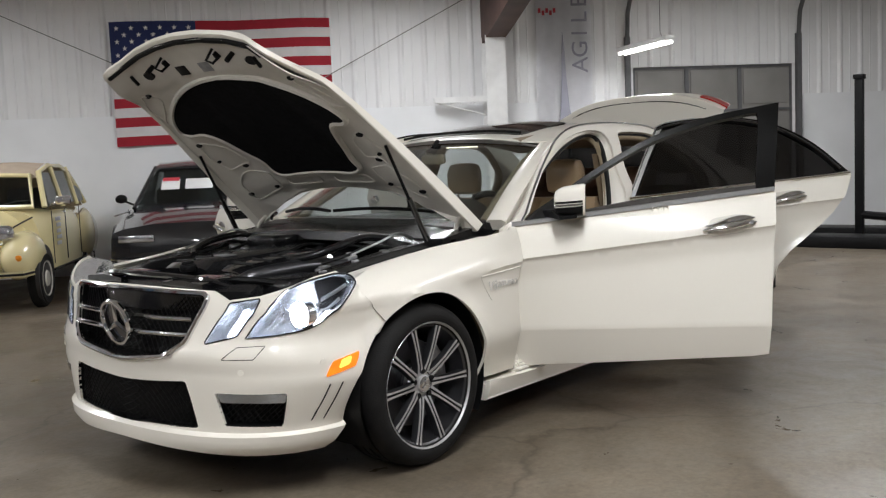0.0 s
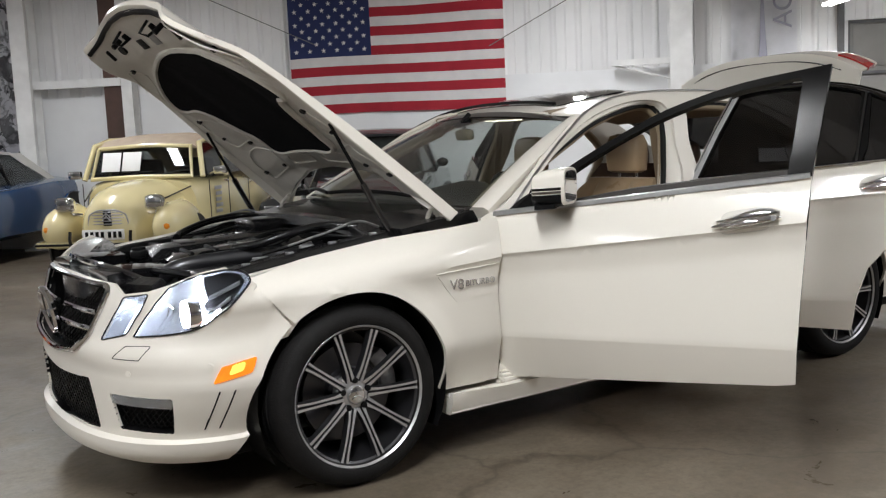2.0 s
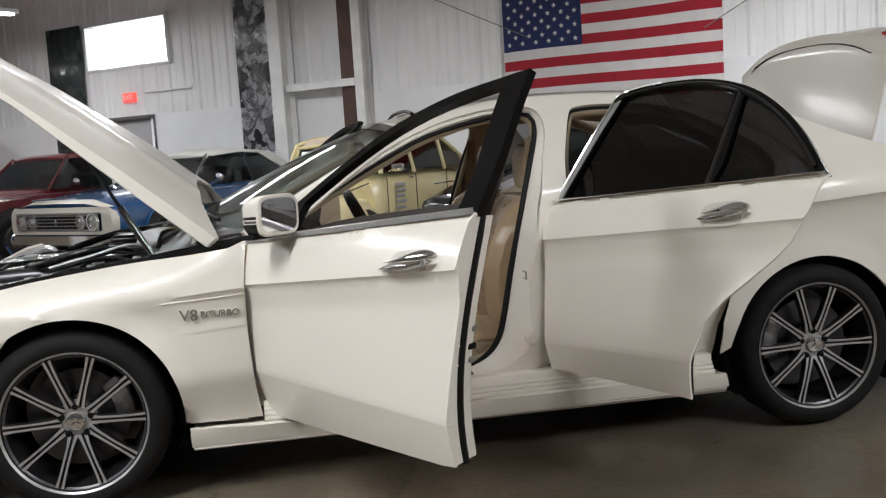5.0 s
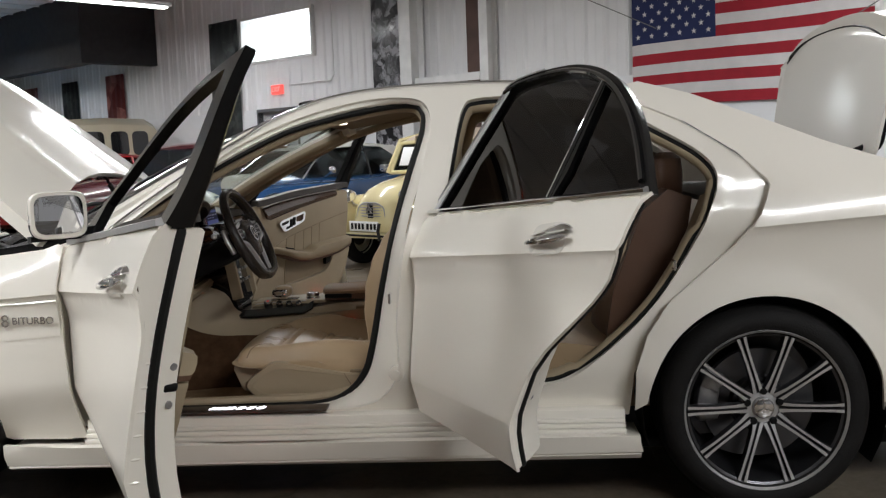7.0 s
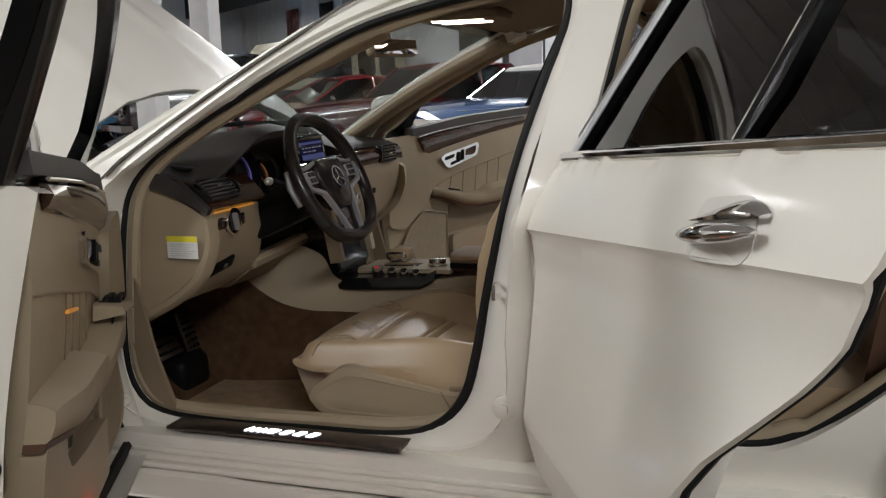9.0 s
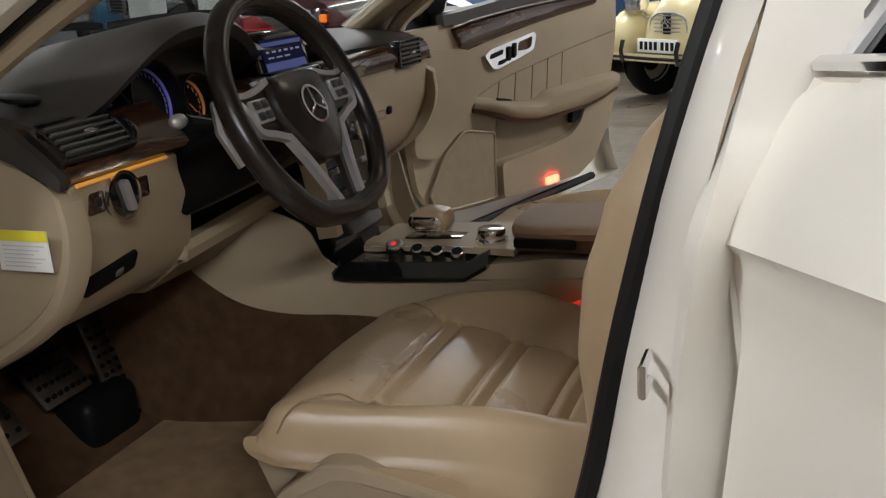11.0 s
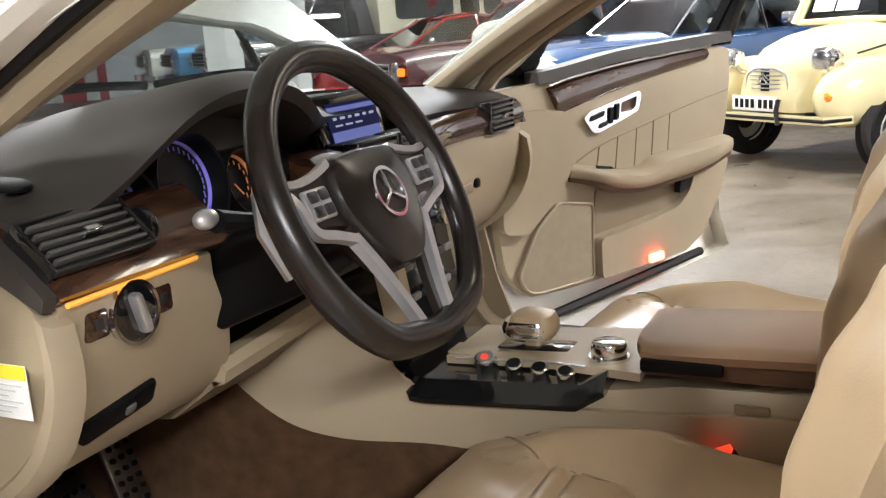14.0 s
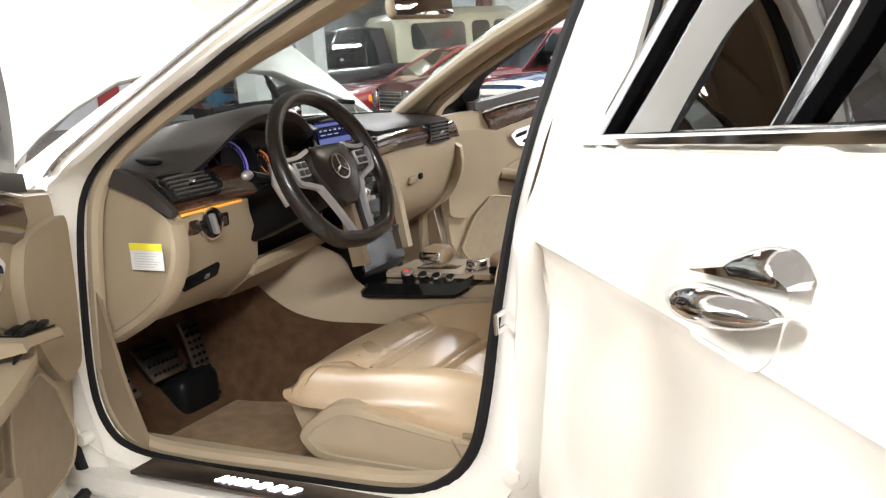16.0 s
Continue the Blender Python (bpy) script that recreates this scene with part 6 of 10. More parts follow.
    e0 = FS(ex, ez) - Vector((0.010, sgn * (0.086 if front else 0.06), 0))
    sub("door_latch", rbox(0.012, 0.034 if front else 0.055, 0.018, e0, 0.006), BLACK if front else GREY_METAL, "black door latch")
    if front and sgn < 0:
        for k in range(9):
            zr = 0.45 + 0.05 * k
            sub("edge_rib", tube([FS(1.768 + 0.012 * (zr - 0.4), zr) - Vector((0.004, sgn * d, 0)) for d in (0.012, 0.024, 0.036)], [0.001, 0.004, 0.001], 6), PEARL)
        sub("edge_hole", cyl(0.010, 0.012, FS(1.772, 0.79) - Vector((0.008, sgn * 0.020, 0)), "x", 16), BLACK)
    for dz in (0.045, -0.035):
        sub("latch_bolt", cyl(0.008, 0.016, e0 + Vector((0, 0, dz)), "x", 10), GREY_METAL)
    return skin


build_door(True, -1, 59.5)
build_door(False, -1, 61.7)
build_door(True, 1, 67.0)
build_door(False, 1, 58.0)

# ---- cabin ----
# floor, toe board, tunnel
part("carpet", loft([[(x, -0.76, z), (x, 0.76, z), (x, 0.76, z - 0.04), (x, -0.76, z - 0.04)] for x, z in ((0.405, 0.62), (0.44, 0.52), (0.52, 0.38), (0.62, 0.285), (0.72, 0.262), (1.2, 0.262), (1.75, 0.27), (1.78, 0.40), (1.80, 0.30), (2.45, 0.29))]), CARPET, car, "tan cabin carpet")
for sg in (-1, 1):
    part("sill_trim", loft([[(x, sg * 0.655, 0.26), (x, sg * 0.662, 0.345), (x, sg * 0.675, 0.362), (x, sg * 0.712, 0.360), (x, sg * 0.722, 0.34), (x, sg * 0.72, 0.25)] for x in (0.72, 1.1, 1.5, 1.75)]), BEIGE_TRIM, car, "beige inner sill trim")
    sp_ = part("sill_plate", rbox(0.60, 0.070, 0.008, (1.165, sg * 0.797, 0.350), 0.002), BRUSHED, car, "dark brushed sill plate with lit badge")
    if sg < 0:
        for k in range(8):
            w = 0.005 if k < 4 else 0.016
            x = 1.075 + (k * 0.016 if k < 4 else 0.064 + (k - 4) * 0.034)
            bm = rbox(w, 0.024, 0.003, (x, -0.802, 0.3555), 0.0005)
            for v in bm.verts:
                v.co.x += (v.co.y + 0.802) * 0.5
            part("lit_badge", bm, SILL_GLOW, sp_, "glowing white badge strokes")
    mt = rounded([(0.66, sg * 0.18), (0.66, sg * 0.60), (0.9, sg * 0.652), (1.10, sg * 0.652), (1.14, sg * 0.60), (1.10, sg * 0.19)], 0.05)
    mat_ob = part("floor_mat", panel(mt, lambda x, y: Vector((x, y, 0.275 + 0.0)), 0.08, 0.012, out=(0, 0, 1)), MAT_TAN, car, "tan carpet floor mat with a woven badge")
    part("mat_badge", rbox(0.017, 0.105, 0.002, (1.045, sg * 0.545, 0.2765), 0.0005), GREY_METAL, mat_ob)
    # Footwell shade is in the darker beige of this trim.
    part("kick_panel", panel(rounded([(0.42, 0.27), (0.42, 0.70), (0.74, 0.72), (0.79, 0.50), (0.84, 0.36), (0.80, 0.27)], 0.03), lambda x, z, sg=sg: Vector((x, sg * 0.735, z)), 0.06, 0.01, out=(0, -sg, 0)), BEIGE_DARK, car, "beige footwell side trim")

# pedals
def pedal(name, a, b, w, studs, label):
    a, b = Vector(a), Vector(b)
    u = (b - a).normalized()
    n = u.cross(Vector((0, 1, 0))).normalized()
    if n.x < 0:
        n = -n
    s = Vector((0, 1, 0))
    L = (b - a).length
    m = Matrix((( u.x, s.x, n.x, a.x + u.x * L / 2), (u.y, s.y, n.y, a.y + u.y * L / 2), (u.z, s.z, n.z, a.z + u.z * L / 2), (0, 0, 0, 1)))
    p = part(name, rbox(L, w, 0.012, (0, 0, 0), 0.005, m=None), STEEL, car, label, m=m)
    for i in range(studs[0]):
        for j in range(studs[1]):
            part("stud", cyl(0.0048, 0.008, ((i + 0.5) / studs[0] * L * 0.92 - L * 0.46, ((j + 0.5) / studs[1] - 0.5) * w * 0.9, 0.007), "z", 8), BLACK, p, m=m)
    return p


pedal("accelerator", (0.545, -0.285, 0.49), (0.615, -0.285, 0.275), 0.062, (11, 3), "studded steel accelerator pedal")
pedal("brake_pedal", (0.525, -0.410, 0.468), (0.595, -0.410, 0.385), 0.120, (4, 7), "studded steel brake pedal")
pedal("footrest", (0.57, -0.575, 0.45), (0.63, -0.575, 0.385), 0.06, (3, 2), "studded foot rest")
part("pedal_block", rbox(0.12, 0.15, 0.13, (0.570, -0.335, 0.31), 0.03, 3), BLACK, car)


# dashboard
def dash_prof(y):
    """Upper dash section at y: brow over the dials, lower in the middle."""
    b = math.exp(-abs((y + 0.36) / 0.19) ** 3)
    m = math.exp(-((y) / 0.16) ** 4)
    e = 0.02 * (abs(y) / 0.7) ** 2
    xr = dash_x(y) - 0.015 + 0.035 * b - 0.04 * m
    return [(0.44, y, 0.90), (0.46, y, 0.955 - e), (0.58, y, 0.972 - e + 0.005 * b), (0.70, y, 0.972 - e + 0.045 * b + 0.008 * m), (xr - 0.09, y, 0.962 - e + 0.080 * b + 0.022 * m), (xr - 0.045, y, 0.954 - e + 0.094 * b + 0.03 * m), (xr - 0.015, y, 0.945 - e + 0.098 * b + 0.03 * m), (xr, y, 0.930 - e + 0.100 * b + 0.03 * m), (xr - 0.012, y, 0.915 - e + 0.098 * b + 0.03 * m), (xr - 0.06 - 0.05 * b, y, 0.905 - e + 0.085 * b), (xr - 0.06 - 0.02 * b, y, 0.84)]


def dash_x(y):
    """How far the face of the dashboard comes back, less towards the passenger."""
    return 0.93 - 0.055 * smooth01(0.0, 0.35, y)


YS = list(np.linspace(-0.699, 0.699, 72))
part("dashboard", loft([dash_prof(y) for y in YS], True, True), ESPRESSO, car, "espresso leather-grain dashboard top")


def lower_prof(y, back=0.0):
    f = dash_x(y) + 0.005 - back
    head = [(0.70, y, 0.905), (f - 0.005, y, 0.875), (f, y, 0.862), (f + 0.003, y, 0.83), (f, y, 0.79)]
    if y < -0.4 and back == 0.0:
        head = [(0.70, y, 0.858), (f + 0.002, y, 0.853), (f + 0.012, y, 0.846), (f + 0.010, y, 0.82), (f + 0.003, y, 0.78)]
    return head + [ (f - 0.015, y, 0.74), (f - 0.035, y, 0.70), (f - 0.055, y, 0.668), (f - 0.085, y, 0.64), (f - 0.16, y, 0.60), (0.66, y, 0.56), (0.56, y, 0.56), (0.46, y, 0.60), (0.46, y, 0.85)]


def slant(pts, edge):
    """Draws the inner end of the driver's panel out towards the column as it goes down."""
    return [(x, y + edge * 0.075 * smooth01(0.84, 0.68, z), z) for x, y, z in pts]


part("dash_lower", loft([slant(lower_prof(y), (y + 0.70) / 0.225) for y in np.linspace(-0.70, -0.475, 10)]), BEIGE_TRIM, car, "beige lower dashboard")
part("glovebox", loft([lower_prof(y) for y in np.linspace(0.11, 0.70, 20)]), BEIGE_TRIM, car, "beige glovebox front")
part("knee_panel", loft([lower_prof(y, 0.05) for y in np.linspace(-0.49, -0.09, 8)]), BLACK, car, "black recess round the steering column")
part("knee_strip", loft([[(0.872 + a, y, 0.672 + 0.055 * (y + 0.41) + b) for a, b in ((0.0, -0.02), (0.018, -0.014), (0.024, 0.004), (0.014, 0.016), (-0.01, 0.016))] for y in np.linspace(-0.41, -0.10, 8)]), BEIGE_TRIM, car, "beige knee bolster strip")
# Underside beige is darkened to carry its own shade.
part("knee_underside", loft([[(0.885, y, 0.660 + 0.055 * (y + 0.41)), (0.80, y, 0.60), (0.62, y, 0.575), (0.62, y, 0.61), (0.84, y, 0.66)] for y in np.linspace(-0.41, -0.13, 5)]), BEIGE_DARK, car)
part("glovebox_lock", rbox(0.012, 0.05, 0.022, (0.876, 0.40, 0.765), 0.005), BEIGE_DARK, car)
part("glovebox_lock", rbox(0.012, 0.02, 0.02, (0.878, 0.45, 0.77), 0.005), BLACK, car)
# end caps
for sg in (-1, 1):
    ox = 0.0 if sg < 0 else -0.055
    cap = spline([(0.60, 0.56, 0), (0.73, 0.582, 0), (0.825, 0.632, 0), (0.892, 0.682, 0), (0.925, 0.735, 0), (0.938, 0.785, 0), (0.936, 0.832, 0), (0.875, 0.874, 0), (0.78, 0.911, 0), (0.62, 0.93, 0)], 5, True)
    cap = [(p[0] + ox, p[1]) for p in cap]
    ec = part("dash_end", panel(cap, lambda x, z, sg=sg: Vector((x, sg * (0.706 + 0.006 * math.sin((z - 0.5) * 8)), z)), 0.04, 0.02, out=(0, sg, 0)), BEIGE_TRIM, car, "beige dashboard end cover")
    rim_ = spline([(0.74, 0.578), (0.832, 0.627), (0.902, 0.679), (0.938, 0.733), (0.952, 0.785), (0.948, 0.836)], 6)
    part("end_rim", loft([[Vector((p[0] + ox - dx, sg * y_, p[1] + dz)) for dx, dz, y_ in ((0.018, 0.012, 0.708), (0.012, 0.008, 0.7195), (0.0, 0.0, 0.7215), (-0.006, -0.004, 0.714), (-0.008, -0.006, 0.690), (0.012, 0.008, 0.690))] for p in rim_]), BEIGE_TRIM, ec, "raised beige rim")
    part("dash_corner", panel([(0.60, 0.925), (0.62, 0.955), (0.79, 0.952), (0.875, 0.925), (0.925, 0.886), (0.952, 0.860), (0.947, 0.846), (0.885, 0.878), (0.78, 0.914)] if sg < 0 else [(0.60, 0.86), (0.60, 0.94), (0.80, 0.94), (0.87, 0.915), (0.89, 0.865)], lambda x, z, sg=sg: Vector((x, sg * 0.718, z)), 0.03, 0.016, out=(0, sg, 0)), ESPRESSO, car, "dark dashboard end")
    if sg < 0:
        def lab(x, z):
            return Vector((0.832 + x, -0.7225, 0.790 - z))
        lb = part("warning_label", panel([(0, -0.005), (0.086, -0.005), (0.086, 0.050), (0, 0.050)], lab, 0.05, 0.001, out=(0, -1, 0)), WHITE_LABEL, car, "white and yellow warning label")
        part("label_band", panel([(0, -0.005), (0.086, -0.005), (0.086, 0.009), (0, 0.009)], lambda x, z: lab(x, z) + Vector((0, -0.0012, 0)), 0.05, 0.0008, out=(0, -1, 0)), YELLOW_LABEL, lb)
        for k in range(6):
            part("label_bar", panel([(0.010, 0.0145 + k * 0.0055), (0.079 - 0.009 * (k % 3), 0.0145 + k * 0.0055), (0.079 - 0.009 * (k % 3), 0.0162 + k * 0.0055), (0.010, 0.0162 + k * 0.0055)], lambda x, z: lab(x, z) + Vector((0, -0.0012, 0)), 0.05, 0.0006, out=(0, -1, 0)), PALE_INK, lb)
part("dash_speaker", moved(cyl(0.03, 0.006, (0, 0, 0), "z", 24, bev=0.002), Matrix.Translation((0.838, -0.645, 0.9535)) @ pose(0, 0, 0, 0, 8, 0) @ Matrix.Diagonal((1, 0.8, 1, 1))), BLACK, car, "small round dash speaker")
# wood band with vents
def wood_band(y0, y1, n=8):
    part("wood_trim", loft([[(dash_x(y) - 0.04, y, 0.922), (dash_x(y) - 0.004, y, 0.916), (dash_x(y) + 0.008, y, 0.905), (dash_x(y) + 0.016, y, 0.885), (dash_x(y) + 0.010, y, 0.866), (dash_x(y) - 0.04, y, 0.858)] for y in np.linspace(y0, y1, n)]), WOOD, car, "burl wood dashboard strip")


def raked_band(y0, y1, n=8):
    """The driver's end of the wood band, which leans back under the hand."""
    part("wood_trim", loft([[(0.84, y, 0.915), (0.880, y, 0.924), (0.893, y, 0.921), (0.922, y, 0.897), (0.948, y, 0.868), (0.955, y, 0.857), (0.948, y, 0.850), (0.84, y, 0.852)] for y in np.linspace(y0, y1, n)]), WOOD, car, "burl wood dashboard strip")


raked_band(-0.702, -0.445)
wood_band(-0.22, -0.14, 3)
wood_band(0.10, 0.705, 20)
part("ambient_line", tube([(0.952 - 0.002 * k, y, 0.8475) for k, y in enumerate((-0.692, -0.6, -0.50))], 0.003, 6), AMBIENT, car, "amber ambient light line")


def vent(y0, y1, rake=0.0, xc=None, zc=0.894):
    """A slatted air vent, leaning back by rake degrees."""
    ym, w = (y0 + y1) / 2, y1 - y0
    M = Matrix.Translation((dash_x(ym) + 0.012 if xc is None else xc, ym, zc)) @ pose(0, 0, 0, 0, -rake, 0)
    v = part("air_vent", rbox(0.05, w, 0.060, (-0.022, 0, 0), 0.006), BLACK, car, "dash air vent with slats", m=M)
    for k in range(5):
        part("vent_slat", rbox(0.014, w - 0.014, 0.0045, (0.004, 0, -0.021 + k * 0.0105), 0.0012), VENT_GREY, v, m=M)
    part("vent_tab", rbox(0.012, 0.022, 0.008, (0.012, 0.0, -0.001), 0.002), CHROME, v, m=M)
    for sy in (-1, 1):
        part("vent_end", rbox(0.026, 0.007, 0.064, (-0.004, sy * w / 2, 0), 0.003), GLOSS, v, m=M)
    for sz in (-1, 1):
        part("vent_frame", rbox(0.010, w, 0.004, (0.004, 0, sz * 0.031), 0.0015), ALLOY_DARK, v, m=M)


vent(-0.700, -0.565, 45, 0.926, 0.899)
part("vent_wheel", moved(cyl(0.022, 0.012, (0, 0, 0), "y", 24, bev=0.003), Matrix.Translation((0.918, -0.548, 0.893))), GLOSS, car, "vent thumb wheel")
vent(0.505, 0.63)
vent(-0.13, -0.01)
vent(0.01, 0.09)
# light switch
LS = Vector((0.944, -0.606, 0.816))
lsw = part("light_switch", cyl(0.031, 0.018, LS, "x", 28, bev=0.003), GLOSS, car, "rotary light switch with chrome ring")
part("switch_ring", moved(lathe([(0.030, 0), (0.034, 0.0), (0.034, 0.006), (0.030, 0.006)], 32, "z", True), Matrix.Translation(LS + Vector((0.004, 0, 0))) @ pose(0, 0, 0, 0, 90, 0)), CHROME, lsw)
part("switch_grip", moved(rbox(0.016, 0.012, 0.046, (0, 0, 0), 0.005), Matrix.Translation(LS + Vector((0.014, 0, 0))) @ pose(0, 0, 0, 15, 0, 0)), ALLOY, lsw)
for dy in (-0.047, 0.047):
    part("switch_panel", rbox(0.012, 0.034, 0.034, LS + Vector((-0.003, dy, 0.001)), 0.006), WOOD, car)
    part("switch_lamp", rbox(0.004, 0.012, 0.012, LS + Vector((0.004, dy, 0.001)), 0.003), ALLOY_DARK, car)
# bonnet release flap, parking brake
part("parking_brake", moved(rbox(0.014, 0.105, 0.036, (0, 0, 0), 0.008), Matrix.Translation((0.900, -0.60, 0.700)) @ pose(0, 0, 0, 10, 30, 0)), BLACK, car, "black parking brake release")
part("brake_symbol", moved(rbox(0.016, 0.016, 0.014, (0.002, 0.012, 0), 0.004), Matrix.Translation((0.900, -0.60, 0.700)) @ pose(0, 0, 0, 10, 30, 0)), GREY_METAL, car)
# dials
part("cluster_recess", panel(rounded([(-0.575, 0.855), (-0.55, 0.965), (-0.42, 1.005), (-0.27, 0.975), (-0.24, 0.855)], 0.03), lambda y, z: Vector((0.862 - 0.20 * (z - 0.87), y, z)), 0.05, 0.005, out=(1, 0, 0)), SATIN_DARK, car, "dark instrument panel")
for y, z, r, mt_ in ((-0.418, 0.912, 0.056, DIAL_GLOW), (-0.528, 0.905, 0.036, DIAL_DIM), (-0.314, 0.898, 0.038, DIAL_ORANGE)):
    mm = Matrix.Translation((0.868 - 0.20 * (z - 0.87), y, z)) @ pose(0, 0, 0, 0, 90 - 12, 0)
    dl = part("dial", moved(cyl(r, 0.004, (0, 0, 0), "z", 40), mm), SATIN_DARK, car, "lit round instrument")
    part("dial_tube", moved(lathe([(r + 0.001, 0.002), (r + 0.004, 0.030), (r + 0.007, 0.032), (r + 0.009, 0.0)], 44, "z"), mm), SATIN_DARK, dl, "dark instrument tube")
    part("dial_ring", moved(lathe([(r - 0.002, 0.002), (r + 0.001, 0.002), (r + 0.001, 0.006), (r - 0.002, 0.005)], 44, "z", True), mm), mt_, dl, "faintly lit dial edge")
    for k in range(25 if r > 0.05 else 13):
        n_ = 24 if r > 0.05 else 12
        a = radians(-40 + k * 260 / n_)
        part("dial_mark", moved(rbox(0.008 if k % 2 == 0 else 0.005, 0.0016, 0.001, ((r - 0.009) * -math.cos(a) * 1.0, (r - 0.009) * math.sin(a), 0.003), 0), mm @ pose(0, 0, 0, 0, 0, 0)), mt_, dl)
    part("dial_needle", moved(rbox(r * 0.55, 0.002, 0.001, (r * 0.3, 0, 0.004), 0), mm @ pose(0, 0, 0, 0, 0, 40)), mt_, dl)
# screen
sc = part("display", moved(rbox(0.03, 0.20, 0.125, (0, 0, 0), 0.012), Matrix.Translation((0.862, -0.01, 0.932)) @ pose(0, 0, 0, 0, -12, 0)), GLOSS, car, "lit colour display")
SM = Matrix.Translation((0.862, -0.01, 0.932)) @ pose(0, 0, 0, 0, -12, 0)
part("screen", moved(rbox(0.002, 0.150, 0.088, (0.0165, 0, 0.0), 0), SM), SCREEN, sc, "glowing blue screen")
for z, h, w, oy, mt_ in ((0.0345, 0.0075, 0.148, 0, SCREEN_LT), (-0.012, 0.024, 0.146, 0, SCREEN_LT), (-0.036, 0.006, 0.146, 0, SCREEN_DIM)):
    part("screen_band", moved(rbox(0.001, w, h, (0.0182, oy, z), 0), SM), mt_, sc, "pale blue screen band")
for k in range(6):
    part("screen_icon", moved(rbox(0.001, 0.009 + 0.004 * (k % 2), 0.004, (0.0186, -0.058 + k * 0.0225, 0.020), 0), SM), SCREEN_ICON, sc)
for k in range(3):
    part("screen_bar", moved(rbox(0.001, 0.020, 0.003, (0.0186, -0.05 + k * 0.030, 0.009), 0), SM), SCREEN_ICON, sc)

# steering wheel
WC = Vector((1.122, -0.410, 0.896))
WM = Matrix.Translation(WC) @ pose(0, 0, 0, 0, 65, 0)     # local z points to the driver


def wheel_r(a):
    """Rim radius round the wheel, flat at the bottom."""
    s = math.sin(a)
    return 0.174 - (0.014 * smooth01(-0.8, -1.0, s))


rim_pts = []
for k in range(72):
    a = 2 * math.pi * k / 72
    rim_pts.append(Vector((-wheel_r(a) * math.sin(a), wheel_r(a) * math.cos(a), 0.012)))
sw = part("steering_wheel", tube(rim_pts, [0.0168 + 0.0025 * max(0, math.sin(a * 2)) for a in [2 * math.pi * k / 72 for k in range(72)]], 14, True), WHEEL_LEATHER, car, "dark leather sports steering wheel", m=WM)
part("airbag_cover", loft([[Vector((-x, y, z)) for x, y in rounded([(0.056 * k, -0.074 * k), (0.060 * k, 0.0), (0.056 * k, 0.074 * k), (0.004 * k, 0.086 * k), (-0.060 * k, 0.052 * k), (-0.082 * k, 0.030 * k), (-0.082 * k, -0.030 * k), (-0.060 * k, -0.052 * k), (0.004 * k, -0.086 * k)], 0.02)] for k, z in ((0.9, -0.02), (1.0, 0.0), (1.0, 0.012), (0.93, 0.022), (0.75, 0.027), (0.1, 0.030))]), WHEEL_LEATHER, sw, "leather airbag cover", m=WM)
part("wheel_emblem", join(lathe([(0.026, 0.0295), (0.029, 0.0295), (0.030, 0.033), (0.026, 0.033)], 32, "z", True), *[moved(rbox(0.026, 0.004, 0.003, (0.013, 0, 0.032), 0.001), pose(0, 0, 0, 0, 0, 180 + 120 * k)) for k in range(3)]), CHROME, sw, "round chrome emblem", m=WM)
for sg in (-1, 1):
    part("wheel_spoke", loft([[Vector((x0, sg * y, z)) for x0, z in ((-0.040 - dx, -0.004), (0.012 + dx, -0.004), (0.010 + dx, 0.013), (-0.038 - dx, 0.013))] for y, dx in ((0.06, 0.010), (0.10, 0.002), (0.135, -0.002), (0.165, 0.004))]), WHEEL_LEATHER, sw, "dark spoke with silver edging", m=WM)
    part("spoke_edge", tube(spline([(-0.052, sg * 0.066, 0.014), (-0.043, sg * 0.10, 0.014), (-0.040, sg * 0.135, 0.013), (-0.046, sg * 0.165, 0.010)], 4), 1, sec=[(-0.005, -0.004), (0.005, -0.004), (0.004, 0.004), (-0.004, 0.004)]), ALLOY, sw, "satin silver edging", m=WM)
    part("spoke_edge", tube(spline([(-0.046, sg * 0.165, 0.010), (-0.02, sg * 0.150, 0.016), (0.012, sg * 0.140, 0.016), (0.022, sg * 0.11, 0.015), (0.034, sg * 0.075, 0.014)], 4), 1, sec=[(-0.006, -0.004), (0.006, -0.004), (0.005, 0.005), (-0.005, 0.005)]), ALLOY, sw, "satin silver edging", m=WM)
    part("button_pad", rbox(0.034, 0.044, 0.006, (-0.014, sg * 0.113, 0.016), 0.003), ALLOY, sw, "silver button pad", m=WM)
    for i in (-1, 1):
        for j in (-1, 1):
            part("button", rbox(0.012, 0.015, 0.004, (-0.014 + i * 0.008, sg * 0.113 + j * 0.0095, 0.0205), 0.002), ALLOY_DARK, sw, m=WM)
    part("lower_spoke", tube(spline([(0.030, sg * 0.078, 0.012), (0.065, sg * 0.062, 0.013), (0.11, sg * 0.044, 0.013), (0.156, sg * 0.030, 0.014)], 4), 1, sec=[(-0.008, -0.005), (0.008, -0.005), (0.006, 0.006), (-0.006, 0.006)]), ALLOY, sw, "satin silver lower spoke", m=WM)
    part("spoke_inner", tube(spline([(0.050, sg * 0.052, 0.006), (0.10, sg * 0.034, 0.006), (0.150, sg * 0.020, 0.008)], 4), 1, sec=[(-0.006, -0.005), (0.006, -0.005), (0.005, 0.004), (-0.005, 0.004)]), WHEEL_LEATHER, sw, m=WM)
    part("shift_paddle", tube([(-0.05, sg * 0.13, -0.03), (-0.01, sg * 0.150, -0.03), (0.04, sg * 0.140, -0.03)], 0.010, 8), ALLOY, sw, "silver shift paddle", m=WM)
